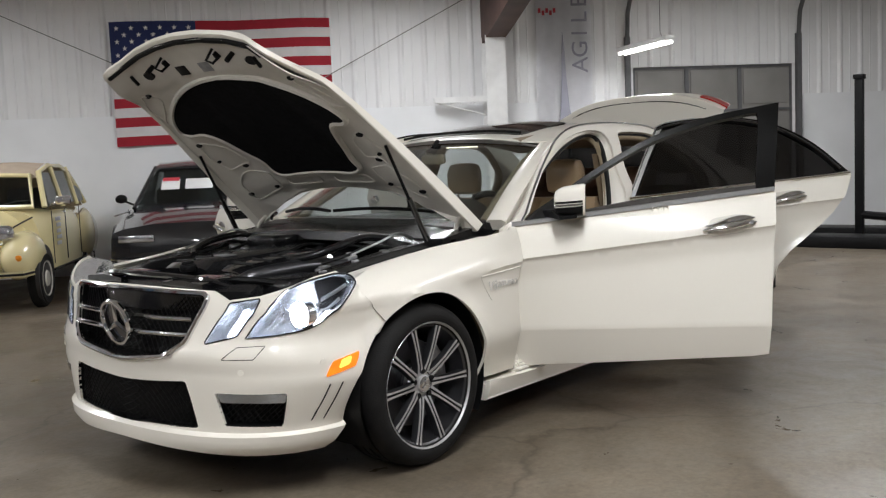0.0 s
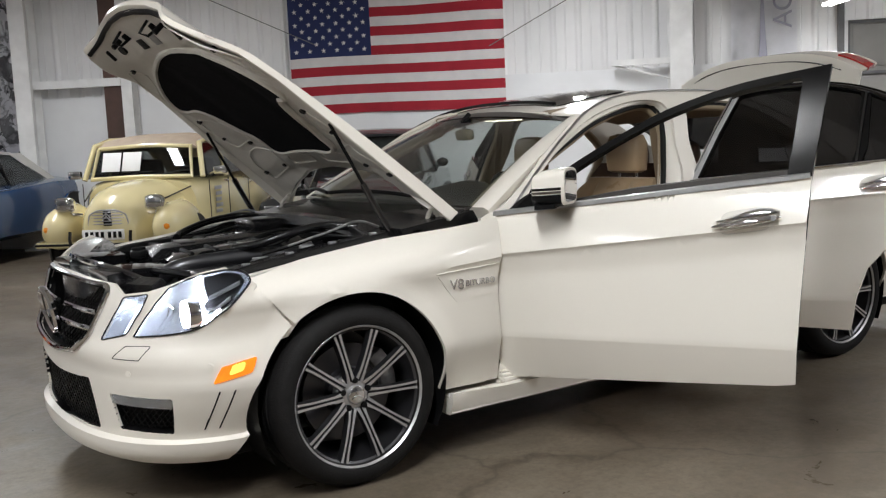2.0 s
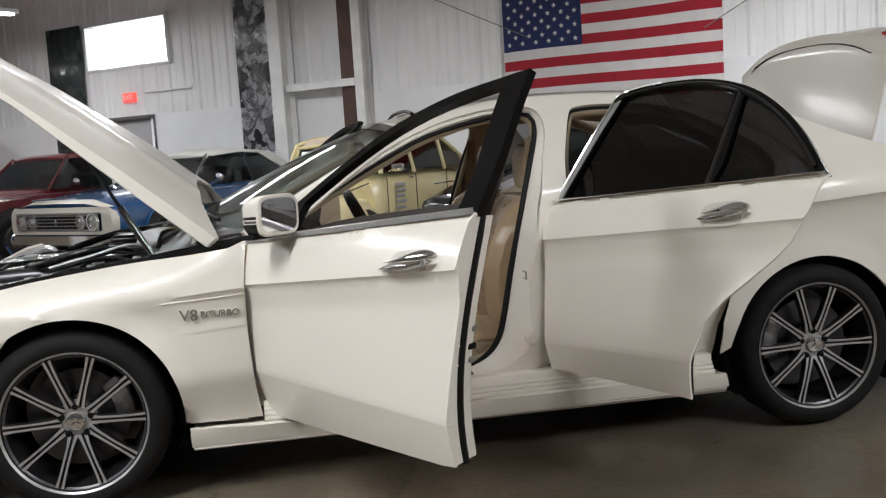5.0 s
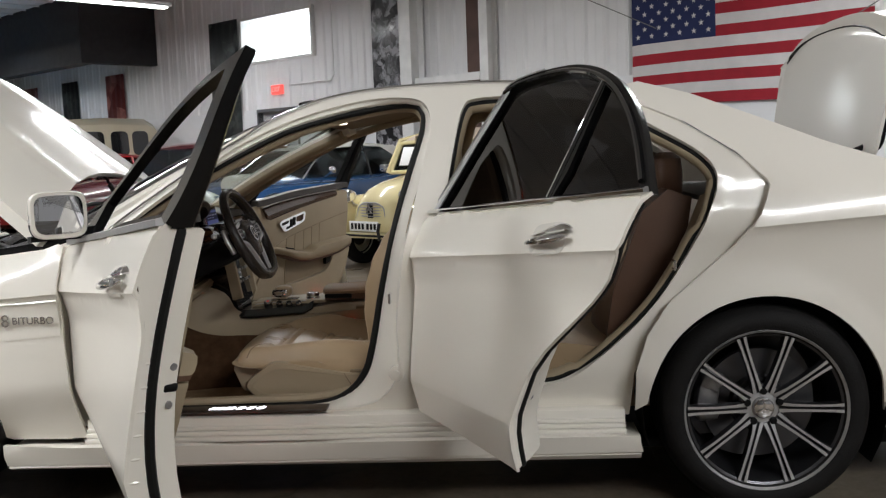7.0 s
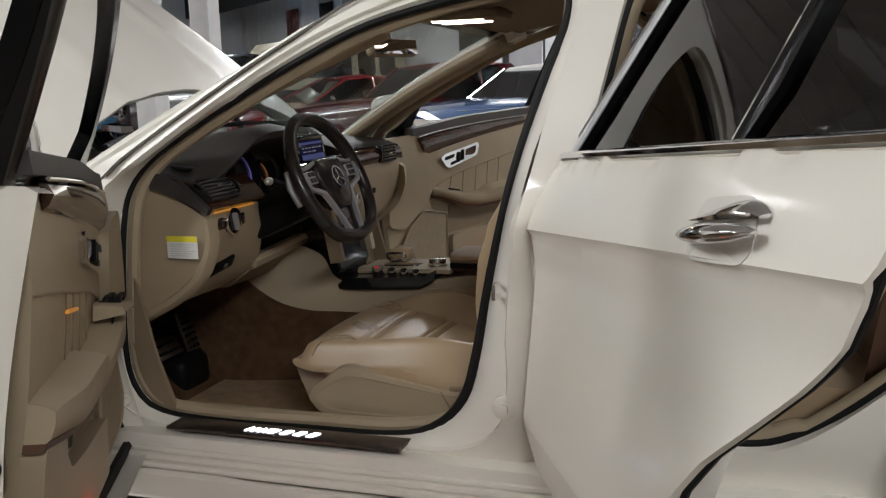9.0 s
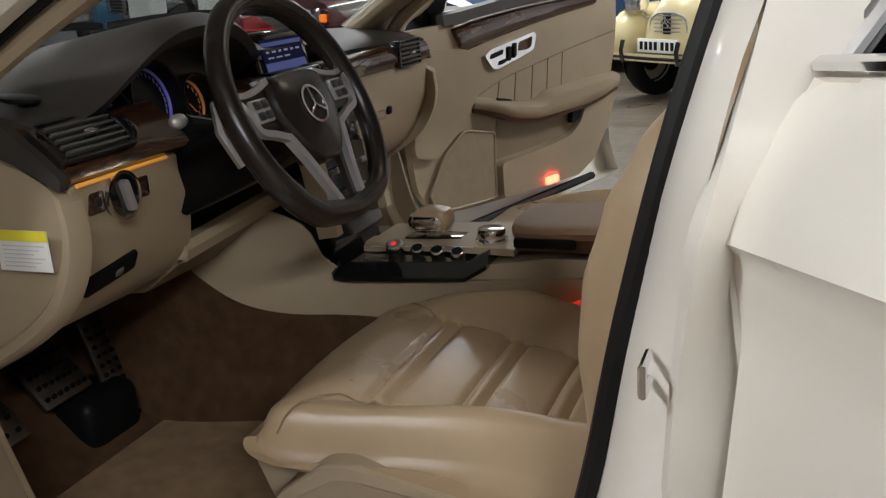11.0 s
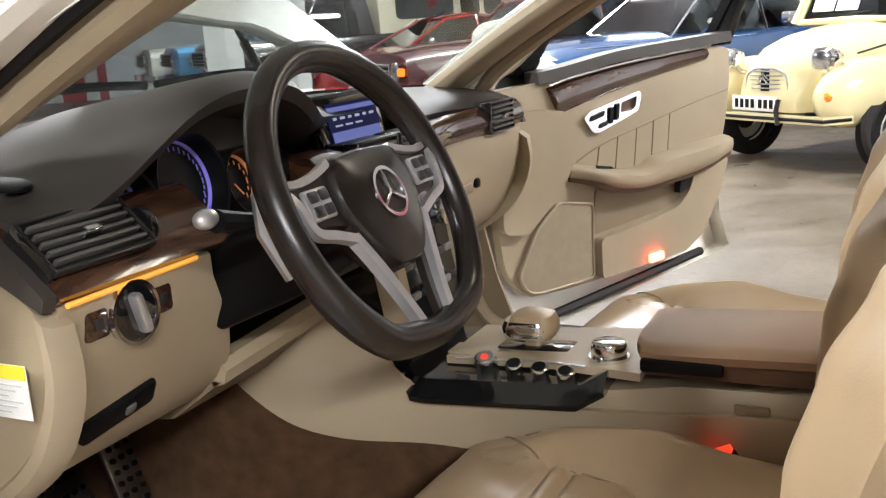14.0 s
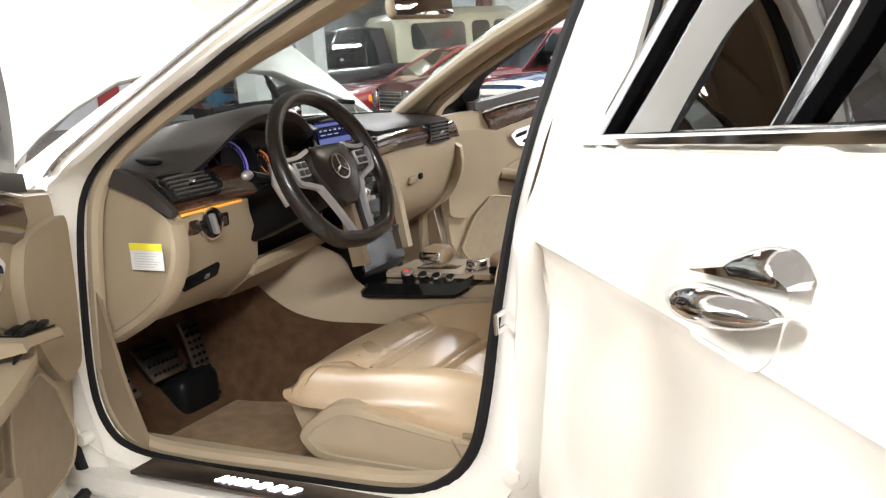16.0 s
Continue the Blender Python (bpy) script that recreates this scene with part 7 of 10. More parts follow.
part("lower_bridge", rbox(0.02, 0.085, 0.014, (0.155, 0, 0.012), 0.005), ALLOY, sw, m=WM)
part("column_cover", loft([[WM @ Vector((x * k, y * k, z)) for x, y in rounded([(-0.05, -0.055), (-0.05, 0.055), (0.07, 0.055), (0.07, -0.055)], 0.02)] for k, z in ((0.75, -0.03), (0.85, -0.07), (0.85, -0.14), (0.8, -0.24))]), BLACK, car, "black steering column cover")
part("column_stalk", join(tube([WM @ Vector((-0.01, -0.05, -0.06)), WM @ Vector((-0.03, -0.13, -0.055)), WM @ Vector((-0.04, -0.185, -0.05))], [0.008, 0.009, 0.012], 8)), BLACK, car)
part("stalk_tip", ball(0.010, WM @ Vector((-0.045, -0.20, -0.048)), (1, 1.6, 1)), ALLOY, car, "silver stalk tip")

# centre stack and console
part("radio_panel", loft([[(0.90, y, 0.86), (0.955, y, 0.855), (0.975, y, 0.72), (1.00, y, 0.60), (0.95, y, 0.52), (0.85, y, 0.52)] for y in (-0.105, -0.05, 0.05, 0.105)]), GLOSS, car, "black radio and climate panel")
for r_ in range(4):
    for k in range(5):
        part("panel_button", rbox(0.008, 0.026, 0.012, (0.9625 + r_ * 0.011, -0.072 + k * 0.036, 0.82 - r_ * 0.045), 0.003), ALLOY_DARK if (r_ + k) % 3 else GREY_METAL, car)
for sg in (-1, 1):
    part("panel_edge", tube([(0.95, sg * 0.115, 0.86), (0.975, sg * 0.115, 0.74), (0.995, sg * 0.113, 0.62)], 1, sec=[(-0.012, -0.02), (0.012, -0.02), (0.012, 0.02), (-0.012, 0.02)]), BEIGE_TRIM, car)
    part("volume_knob", cyl(0.02, 0.02, (0.985, sg * 0.06, 0.79), "x", 20, bev=0.003), CHROME, car)
part("centre_console", loft([[(x, -w, 0.26), (x, -w, zt - 0.02), (x, -w + 0.015, zt), (x, w - 0.015, zt), (x, w, zt - 0.02), (x, w, 0.26)] for x, w, zt in ((0.55, 0.17, 0.50), (0.70, 0.155, 0.56), (0.85, 0.135, 0.575), (1.0, 0.118, 0.572), (1.30, 0.112, 0.575), (1.40, 0.112, 0.59), (1.80, 0.115, 0.60))]), BEIGE_TRIM, car, "beige centre console")
part("console_panel", loft([[(x, -yo, z), (x, -yo - 0.003, z + 0.008), (x, -yo + 0.022, z + 0.031), (x, yo - 0.022, z + 0.031), (x, yo + 0.003, z + 0.008), (x, yo, z)] for x, yo, z in ((0.985, 0.118, 0.553), (1.010, 0.146, 0.546), (1.03, 0.146, 0.5445), (1.262, 0.134, 0.553), (1.298, 0.118, 0.572))]), GLOSS, car, "gloss black console panel")
part("console_inlay", loft([[(x, y0, z), (x, y0, z + 0.012), (x, 0.098, z + 0.012), (x, 0.098, z)] for x, y0, z in ((1.035, -0.062, 0.578), (1.20, -0.066, 0.586), (1.27, -0.085, 0.590), (1.345, -0.104, 0.594))]), BEIGE_TRIM, car, "beige console inlay")
part("inlay_edge", tube([(1.05, -0.0635, 0.588), (1.20, -0.0675, 0.597), (1.262, -0.084, 0.601)], 0.0016, 6), ALLOY, car)
part("ashtray_lid", rbox(0.075, 0.045, 0.004, (1.07, -0.03, 0.592), 0.0015), BEIGE_TRIM, car)
part("selector_gate", rbox(0.12, 0.05, 0.004, (1.165, 0.0, 0.597), 0.0015), GLOSS, car, "black selector gate")
for k, (x, y, r_) in enumerate(((1.108, -0.078, 0.0175), (1.155, -0.084, 0.0135), (1.196, -0.090, 0.0135), (1.237, -0.096, 0.0135))):
    KM = Matrix.Translation((x, y, 0.590)) @ pose(0, 0, 0, 22, 0, 0)
    kb = part("console_knob", moved(cyl(r_, 0.026 if k == 0 else 0.018, (0, 0, 0), "z", 28, bev=0.004), KM), CHROME, car, "chrome console knob")
    part("knob_face", moved(cyl(r_ * 0.72, 0.002, (0, 0, 0.0135 if k == 0 else 0.0095), "z", 20), KM), GREY_METAL if k == 0 else BLACK, kb)
    if k == 0:
        part("knob_dot", moved(cyl(r_ * 0.3, 0.002, (0, -0.002, 0.015), "z", 16), KM), RED_BTN, kb)
gs = part("gear_selector", loft([[Vector((1.155, 0.0, 0)) + Vector((x * k, y * k, z)) for x, y in rounded([(-0.034, -0.030), (-0.034, 0.030), (0.038, 0.030), (0.038, -0.030)], 0.02)] for k, z in ((0.35, 0.59), (0.38, 0.605), (0.85, 0.612), (1.0, 0.622), (1.0, 0.636), (0.85, 0.648), (0.45, 0.654))]), BEIGE, car, "leather and chrome gear selector")
part("selector_band", loft([[Vector((1.148, 0.0, 0)) + Vector((x * k, y * k, z)) for x, y in rounded([(-0.036, -0.034), (-0.036, 0.034), (0.038, 0.034), (0.038, -0.034)], 0.02)] for k, z in ((0.6, 0.607), (0.95, 0.614), (1.02, 0.630), (0.9, 0.640))]), CHROME, gs)
part("rotary_controller", join(cyl(0.026, 0.024, (1.287, -0.048, 0.618), "z", 28, bev=0.005), cyl(0.030, 0.012, (1.287, -0.048, 0.603), "z", 28)), CHROME, car, "silver rotary controller")
ar = part("centre_armrest", loft([[(x, -w, z), (x, -w - 0.004, z + 0.012), (x, -w + 0.003, z + 0.018), (x, -w + 0.02, z + 0.023), (x, w - 0.02, z + 0.023), (x, w - 0.003, z + 0.018), (x, w + 0.004, z + 0.012), (x, w, z)] for x, w, z in ((1.335, 0.075, 0.626), (1.345, 0.095, 0.624), (1.37, 0.10, 0.623), (1.5, 0.104, 0.628), (1.70, 0.104, 0.634))]), TAN_PAD, car, "padded tan centre armrest")
part("armrest_side", loft([[(x, -w, z), (x, -w, z + 0.03), (x, w, z + 0.03), (x, w, z)] for x, w, z in ((1.345, 0.092, 0.602), (1.5, 0.100, 0.604), (1.72, 0.102, 0.608))]), BROWN, ar)
part("console_slot", box2((1.345, -0.1085, 0.610), (1.455, -0.095, 0.628), 0.004), BLACK, car)
part("console_vent", box2((1.47, -0.118, 0.566), (1.515, -0.110, 0.580), 0.003), BEIGE_DARK, car)
def tunnel_map(x, z):
    """Side of the tunnel, swelling gently ahead of the console."""
    g = math.exp(-((x - 0.86) / 0.13) ** 2 - ((z - 0.52) / 0.10) ** 2)
    return Vector((x, -(0.124 + 0.085 * smooth01(1.06, 0.66, x) + 0.035 * g + 0.05 * smooth01(0.42, 0.30, z)), z))


part("tunnel_side", panel(spline([(0.56, 0.66, 0), (0.70, 0.69, 0), (0.84, 0.69, 0), (0.95, 0.65, 0), (1.0, 0.575, 0), (1.10, 0.553, 0), (1.30, 0.553, 0), (1.62, 0.56, 0), (1.62, 0.40, 0), (1.30, 0.44, 0), (1.12, 0.468, 0), (1.02, 0.474, 0), (0.93, 0.482, 0), (0.85, 0.508, 0), (0.78, 0.548, 0), (0.70, 0.60, 0)], 4, True), tunnel_map, 0.03, 0.012, out=(0, -1, 0)), BEIGE_TRIM, car, "beige side of the transmission tunnel")
part("tunnel_liner", panel([(0.46, 0.27), (0.46, 0.60), (0.66, 0.60), (0.86, 0.56), (1.0, 0.50), (1.60, 0.50), (1.60, 0.265)], shifted(tunnel_map, (-0.006, 0, -1, 0)), 0.035, 0.01, out=(0, -1, 0)), CARPET, car, "tan carpet on the tunnel")
# interior mirror, roof lamp
rm = part("interior_mirror", moved(rbox(0.035, 0.21, 0.055, (0, 0, 0), 0.016, 3), Matrix.Translation((1.14, 0.02, 1.245)) @ pose(0, 0, 0, 0, -8, -18)), BEIGE_TRIM, car, "interior mirror in a beige shell")
part("mirror_glass", moved(rbox(0.003, 0.195, 0.043, (0.018, 0, 0), 0.001), Matrix.Translation((1.14, 0.02, 1.245)) @ pose(0, 0, 0, 0, -8, -18)), MIRROR, rm)
part("mirror_stem", tube([(1.13, 0, 1.27), (1.12, 0, 1.31), (1.16, 0, 1.345)], 0.012, 8), BLACK, rm)
part("sensor_pod", moved(rbox(0.07, 0.06, 0.02, (0, 0, 0), 0.008), Matrix.Translation((1.12, 0, 1.30)) @ pose(0, 0, 0, 0, -24, 0)), BLACK, car)
for sg in (-1, 1):
    part("sun_visor", moved(rbox(0.17, 0.36, 0.02, (0, 0, 0), 0.009), Matrix.Translation((1.36, sg * 0.30, 1.338)) @ pose(0, 0, 0, 0, -8, 0)), HEADLINER, car, "taupe sun visor")
part("roof_console", rbox(0.26, 0.15, 0.028, (1.37, 0, 1.324), 0.012), HEADLINER, car, "taupe overhead console")


# seats
def build_seat(sgn, xo=0.0, mtl=BEIGE, zo=0.0):
    """A leather front seat on a trimmed base."""
    s = part("seat", seat_cushion(), mtl, car, "beige leather sport seat")
    s.matrix_local = Matrix.Translation((xo, sgn * 0.375, zo))
    for e in (-1, 1):
        part("seat_seam", tube([(x, e * 0.262 * (0.635 - 0.10 * smooth01(0.1, 0.9, (x - 1.09) / 0.56)), seat_top(x, 0.262 * (0.635 - 0.10 * smooth01(0.1, 0.9, (x - 1.09) / 0.56))) + 0.0005) for x in np.linspace(1.235, 1.64, 40)], 0.0016, 5), SEAM, s, "stitched seam")
        part("seat_seam", tube([(x, e * yy, seat_top(x, yy) + 0.0008) for x, yy in [(1.150 + 0.085 * k / 12, 0.262 * (0.90 - 0.275 * (k / 12) ** 0.7)) for k in range(13)]], 0.0016, 5), SEAM, s, "stitched seam")
    part("backrest", seat_back(), mtl, s, "ribbed leather backrest")
    part("headrest", loft([[Vector((1.850 + x * k, y * k2, z)) for x, y in rounded([(-0.05, -0.12), (-0.05, 0.12), (0.045, 0.11), (0.045, -0.11)], 0.04)] for k, k2, z in ((0.5, 0.75, 1.022), (0.95, 0.95, 1.034), (1.08, 1.02, 1.10), (1.05, 1.0, 1.165), (0.75, 0.85, 1.205), (0.3, 0.5, 1.216))]), mtl, s, "padded headrest")
    for y in (-0.06, 0.06):
        part("headrest_post", cyl(0.007, 0.10, (1.850, y, 0.995), "z", 10), CHROME, s)
    out = -1 if sgn < 0 else 1
    fl = out * 0.245
    prof = [(1.150, 0.388), (1.168, 0.420), (1.238, 0.470), (1.275, 0.474), (1.50, 0.434), (1.60, 0.428), (1.70, 0.428), (1.70, 0.348), (1.50, 0.343), (1.22, 0.345), (1.180, 0.354)]
    mid = (1.42, 0.40)
    rings = []
    for k, d in ((1.0, -0.02), (1.0, 0.022), (0.985, 0.030), (0.95, 0.0335), (0.72, 0.035), (0.66, 0.033)):
        rings.append([(mid[0] + (x - mid[0]) * (1 - (1 - k) * 0.32), fl + out * d, mid[1] + (z - mid[1]) * k) for x, z in rounded(prof, 0.012, 3)])
    sb_ = part("seat_base", loft(rings), BEIGE_TRIM, s, "beige seat side cover", 25)
    part("cover_seam", tube([(1.50, fl + out * 0.033, 0.43), (1.525, fl + out * 0.038, 0.39), (1.55, fl + out * 0.034, 0.35)], 0.0022, 5), BEIGE_DARK, sb_)
    part("belt_guide", rbox(0.11, 0.02, 0.012, (1.575, fl + out * 0.022, 0.437), 0.004), BEIGE_DARK, sb_)
    part("seat_front", loft([[(1.110, y, 0.462), (1.100, y, 0.452), (1.097, y, 0.440), (1.126, y, 0.368), (1.14, y, 0.36), (1.19, y, 0.37), (1.20, y, 0.47)] for y in [t * 0.01 for t in range(-22, 23)]]), BEIGE_TRIM, s, "beige trim under the cushion nose")
    for y in (-0.2, 0.2):
        part("seat_rail", box2((1.15, y - 0.02, 0.262), (1.72, y + 0.02, 0.30), 0.004), BLACK, s)
    part("seat_frame", box2((1.20, -0.22, 0.30), (1.66, 0.22, 0.40), 0.02), BLACK, s)
    part("belt_buckle", moved(rbox(0.05, 0.03, 0.11, (0, 0, 0), 0.008), Matrix.Translation((1.475, -out * 0.230, 0.470)) @ pose(0, 0, 0, 0, -24, 0)), BLACK, s, "black belt buckle")
    part("buckle_button", moved(rbox(0.042, 0.024, 0.012, (0, 0, 0.055), 0.003), Matrix.Translation((1.475, -out * 0.230, 0.470)) @ pose(0, 0, 0, 0, -24, 0)), RED_BTN, s, "red release button")
    return s


def seat_top(x, y):
    """Height of the cushion: high nose, bolsters that rise to the back, pleats across the middle."""
    u = abs(y) / 0.262
    t = (x - 1.09) / 0.56
    z = 0.513 - 0.056 * smooth01(0.15, 0.95, t)
    edge = 0.70 - 0.10 * smooth01(0.1, 0.9, t)
    z += (0.004 + 0.062 * smooth01(0.15, 0.75, t)) * smooth01(edge - 0.10, edge + 0.12, u)
    z += 0.026 * smooth01(0.10, 0.32, t) * smooth01(0.52, 0.80, y / 0.262) * (1 - 0.95 * smooth01(0.48, 0.72, t))
    z -= (0.062 + 0.01 * t) * smooth01(0.74, 1.0, u) ** 1.5
    z -= 0.010 * math.exp(-((u - edge + 0.07) / 0.018) ** 2) * smooth01(0.18, 0.27, t)
    if u < edge - 0.06:
        z += 0.006 * math.cos(u / edge * math.pi / 2)
        for c in (1.252, 1.282, 1.375, 1.402, 1.490, 1.517):
            z -= 0.0060 * math.exp(-((x - c) / 0.0050) ** 2)
        for c in (1.267, 1.389, 1.504):
            z += 0.004 * math.exp(-((x - c) / 0.010) ** 2)
        for c in (1.328, 1.446, 1.56, 1.19):
            z += 0.002 * math.exp(-((x - c) / 0.032) ** 2)
    return z


def seat_cushion():
    """Cushion rings front to back: a full, rounded nose, rolled sides and an undercut skirt."""
    rings = []
    ys = list(np.linspace(-0.262, 0.262, 61))
    x0, rn = 1.098, 0.075
    xs = [x0 + rn * (1 - math.cos(a)) for a in np.linspace(0.06, math.pi / 2, 14)] + list(np.arange(1.154, 1.66, 0.005)) + [1.67]
    for x in xs:
        d = min(1.0, (x - x0) / rn)
        f = math.sqrt(max(0.0, 1 - (1 - d) ** 2)) ** 0.9
        k = 0.87 + 0.13 * f
        zm = 0.475
        bow = 0.016
        top = [(x + bow * (abs(y) / 0.262) ** 2 * (1 - d), y * k, zm + (seat_top(x, y) - zm) * f) for y in ys]
        zs, zb = zm + (seat_top(x, 0.262) - zm) * f, zm - (0.016 + 0.055 * smooth01(1.12, 1.35, x)) * (0.35 + 0.65 * f)
        sd = [(0.2685, 0.80), (0.2715, 0.55), (0.268, 0.28), (0.256, 0.06), (0.24, 0.0)]
        rings.append(top + [(x, a * k, zb + (zs - zb) * b) for a, b in sd] + [(x, -a * k, zb + (zs - zb) * b) for a, b in reversed(sd)])
    return loft(rings)


def along(table, z):
    """Reads a short table of (height, place) pairs."""
    for (z0, a), (z1, b) in zip(table, table[1:]):
        if z <= z1:
            f = max(0.0, (z - z0) / (z1 - z0))
            return a + (b - a) * f * f * (3 - 2 * f) * 0.5 + (b - a) * f * 0.5
    return table[-1][1]


BOLSTER = [(0.45, 1.612), (0.54, 1.580), (0.63, 1.571), (0.72, 1.578), (0.81, 1.604), (0.88, 1.640), (0.94, 1.685), (1.0, 1.765)]
MIDDLE = [(0.45, 1.640), (0.55, 1.618), (0.65, 1.624), (0.75, 1.648), (0.85, 1.682), (0.94, 1.720), (1.0, 1.770)]


def seat_back():
    """Backrest rings bottom to top: deep rounded bolsters, a pleated middle, a curved shell behind."""
    rings = []
    ys = list(np.linspace(-0.262, 0.262, 49))
    for t in np.linspace(0, 1, 64):
        z = 0.45 + 0.55 * t
        xb, xm = along(BOLSTER, z), along(MIDDLE, z)
        w = 1.0 - 0.16 * smooth01(0.72, 1.0, t) - 0.05 * smooth01(0.15, 0.0, t)
        front = []
        for y in ys:
            u = abs(y) / 0.262
            d = xm + (xb - xm) * smooth01(0.44, 0.80, u) + 0.055 * smooth01(0.80, 1.0, u) ** 1.6
            d += 0.012 * math.exp(-((u - 0.50) / 0.025) ** 2) * smooth01(1.0, 0.9, t)
            if u < 0.52:
                for c in (0.22, 0.27, 0.46, 0.51, 0.70, 0.75):
                    d += 0.008 * math.exp(-((t - c) / 0.009) ** 2)
            front.append((d, y * w, z))
        sd = [(0.035, 0.268), (0.075, 0.270), (0.115, 0.262), (0.150, 0.236), (0.165, 0.18)]
        k = 1 - 0.55 * smooth01(0.86, 1.0, t)
        base = min(xb + 0.055, xm)
        rings.append(front + [(base + a * k + 0.012, b * w, z) for a, b in sd] + [(base + a * k + 0.012, -b * w, z) for a, b in reversed(sd)])
    return loft(rings)


build_seat(-1)
build_seat(1, 0.0, BEIGE, 0.0)
# rear bench
rb = part("rear_bench", loft([[(2.08, y, 0.30), (2.06, y, 0.46), (2.12, y, 0.53 + 0.012 * abs(math.sin(y * 6))), (2.45, y, 0.50), (2.60, y, 0.49), (2.60, y, 0.30)] for y in np.linspace(-0.68, 0.68, 25)]), BEIGE, car, "tan leather rear bench")
# Back and headrests are almond leather; their brown paints in the cabin shade.
part("bench_back", loft([[(2.42 - 0.03 * abs(math.sin(y * 6.5)), y, 0.46), (2.46 - 0.03 * abs(math.sin(y * 6.5)), y, 0.70), (2.56 - 0.03 * abs(math.sin(y * 6.5)), y, 0.96), (2.62, y, 1.03), (2.70, y, 1.0), (2.62, y, 0.46)] for y in np.linspace(-0.64, 0.64, 33)]), BROWN, rb, "leather bench back, cabin shade in its brown")
for y in (-0.40, 0.0, 0.40):
    part("headrest", loft([[Vector((2.66 + x * k, y + yy * k2, z)) for x, yy in rounded([(-0.05, -0.12), (-0.05, 0.12), (0.04, 0.11), (0.04, -0.11)], 0.04)] for k, k2, z in ((0.6, 0.8, 0.97), (1, 1, 1.0), (1.05, 1.02, 1.08), (0.9, 0.95, 1.13), (0.4, 0.6, 1.15))]), BROWN, rb, "rear headrest, cabin shade in its brown")
for sg in (-1, 1):
    part("rear_side_trim", tube([(2.42, sg * 0.70, 0.45), (2.55, sg * 0.705, 0.62), (2.68, sg * 0.70, 0.82), (2.76, sg * 0.67, 1.0)], 1, sec=[(-0.05, -0.03), (0.05, -0.03), (0.05, 0.03), (-0.05, 0.03)]), BEIGE_TRIM, car)
    # belt and b pillar trim
    part("pillar_cover", tube([(1.80, sg * 0.735, 0.36), (1.80, sg * 0.75, 0.7), (1.825, sg * 0.735, 0.98), (1.85, sg * 0.60, 1.33)], 1, sec=[(-0.05, -0.015), (0.05, -0.015), (0.05, 0.015), (-0.05, 0.015)]), BEIGE_TRIM, car, "beige centre pillar cover")
    part("seat_belt", tube([(1.80, sg * 0.60, 1.24), (1.79, sg * 0.66, 0.9), (1.77, sg * 0.685, 0.45)], 1, sec=[(-0.024, -0.001), (0.024, -0.001), (0.024, 0.001), (-0.024, 0.001)]), BEIGE_DARK, car, "tan seat belt")
for nm, loc, w, h, watts, colr, tilt in (("roof_reading_light", (1.37, 0.0, 1.298), 0.16, 0.09, 0.08, (1.0, 0.90, 0.76), 0),):
    la = bpy.data.lights.new(nm, "AREA")
    la.shape, la.size, la.size_y, la.energy, la.color = "RECTANGLE", w, h, watts, colr
    new(nm, la).matrix_world = pose(*loc, 0, tilt, 0)
for y in (-0.045, 0.045):
    part("cabin_lamp", rbox(0.15, 0.022, 0.008, (1.37, y, 1.3085), 0.003), CABIN_GLOW, car, "lit roof reading lamp")

# ---- engine bay ----
part("bay_tray", loft([[(x, -w, 0.60), (x, -w, 0.72), (x, w, 0.72), (x, w, 0.60)] for x, w in ((-0.62, 0.45), (-0.40, 0.62), (0.0, 0.66), (0.38, 0.68))]), BLACK, car, "black engine bay")
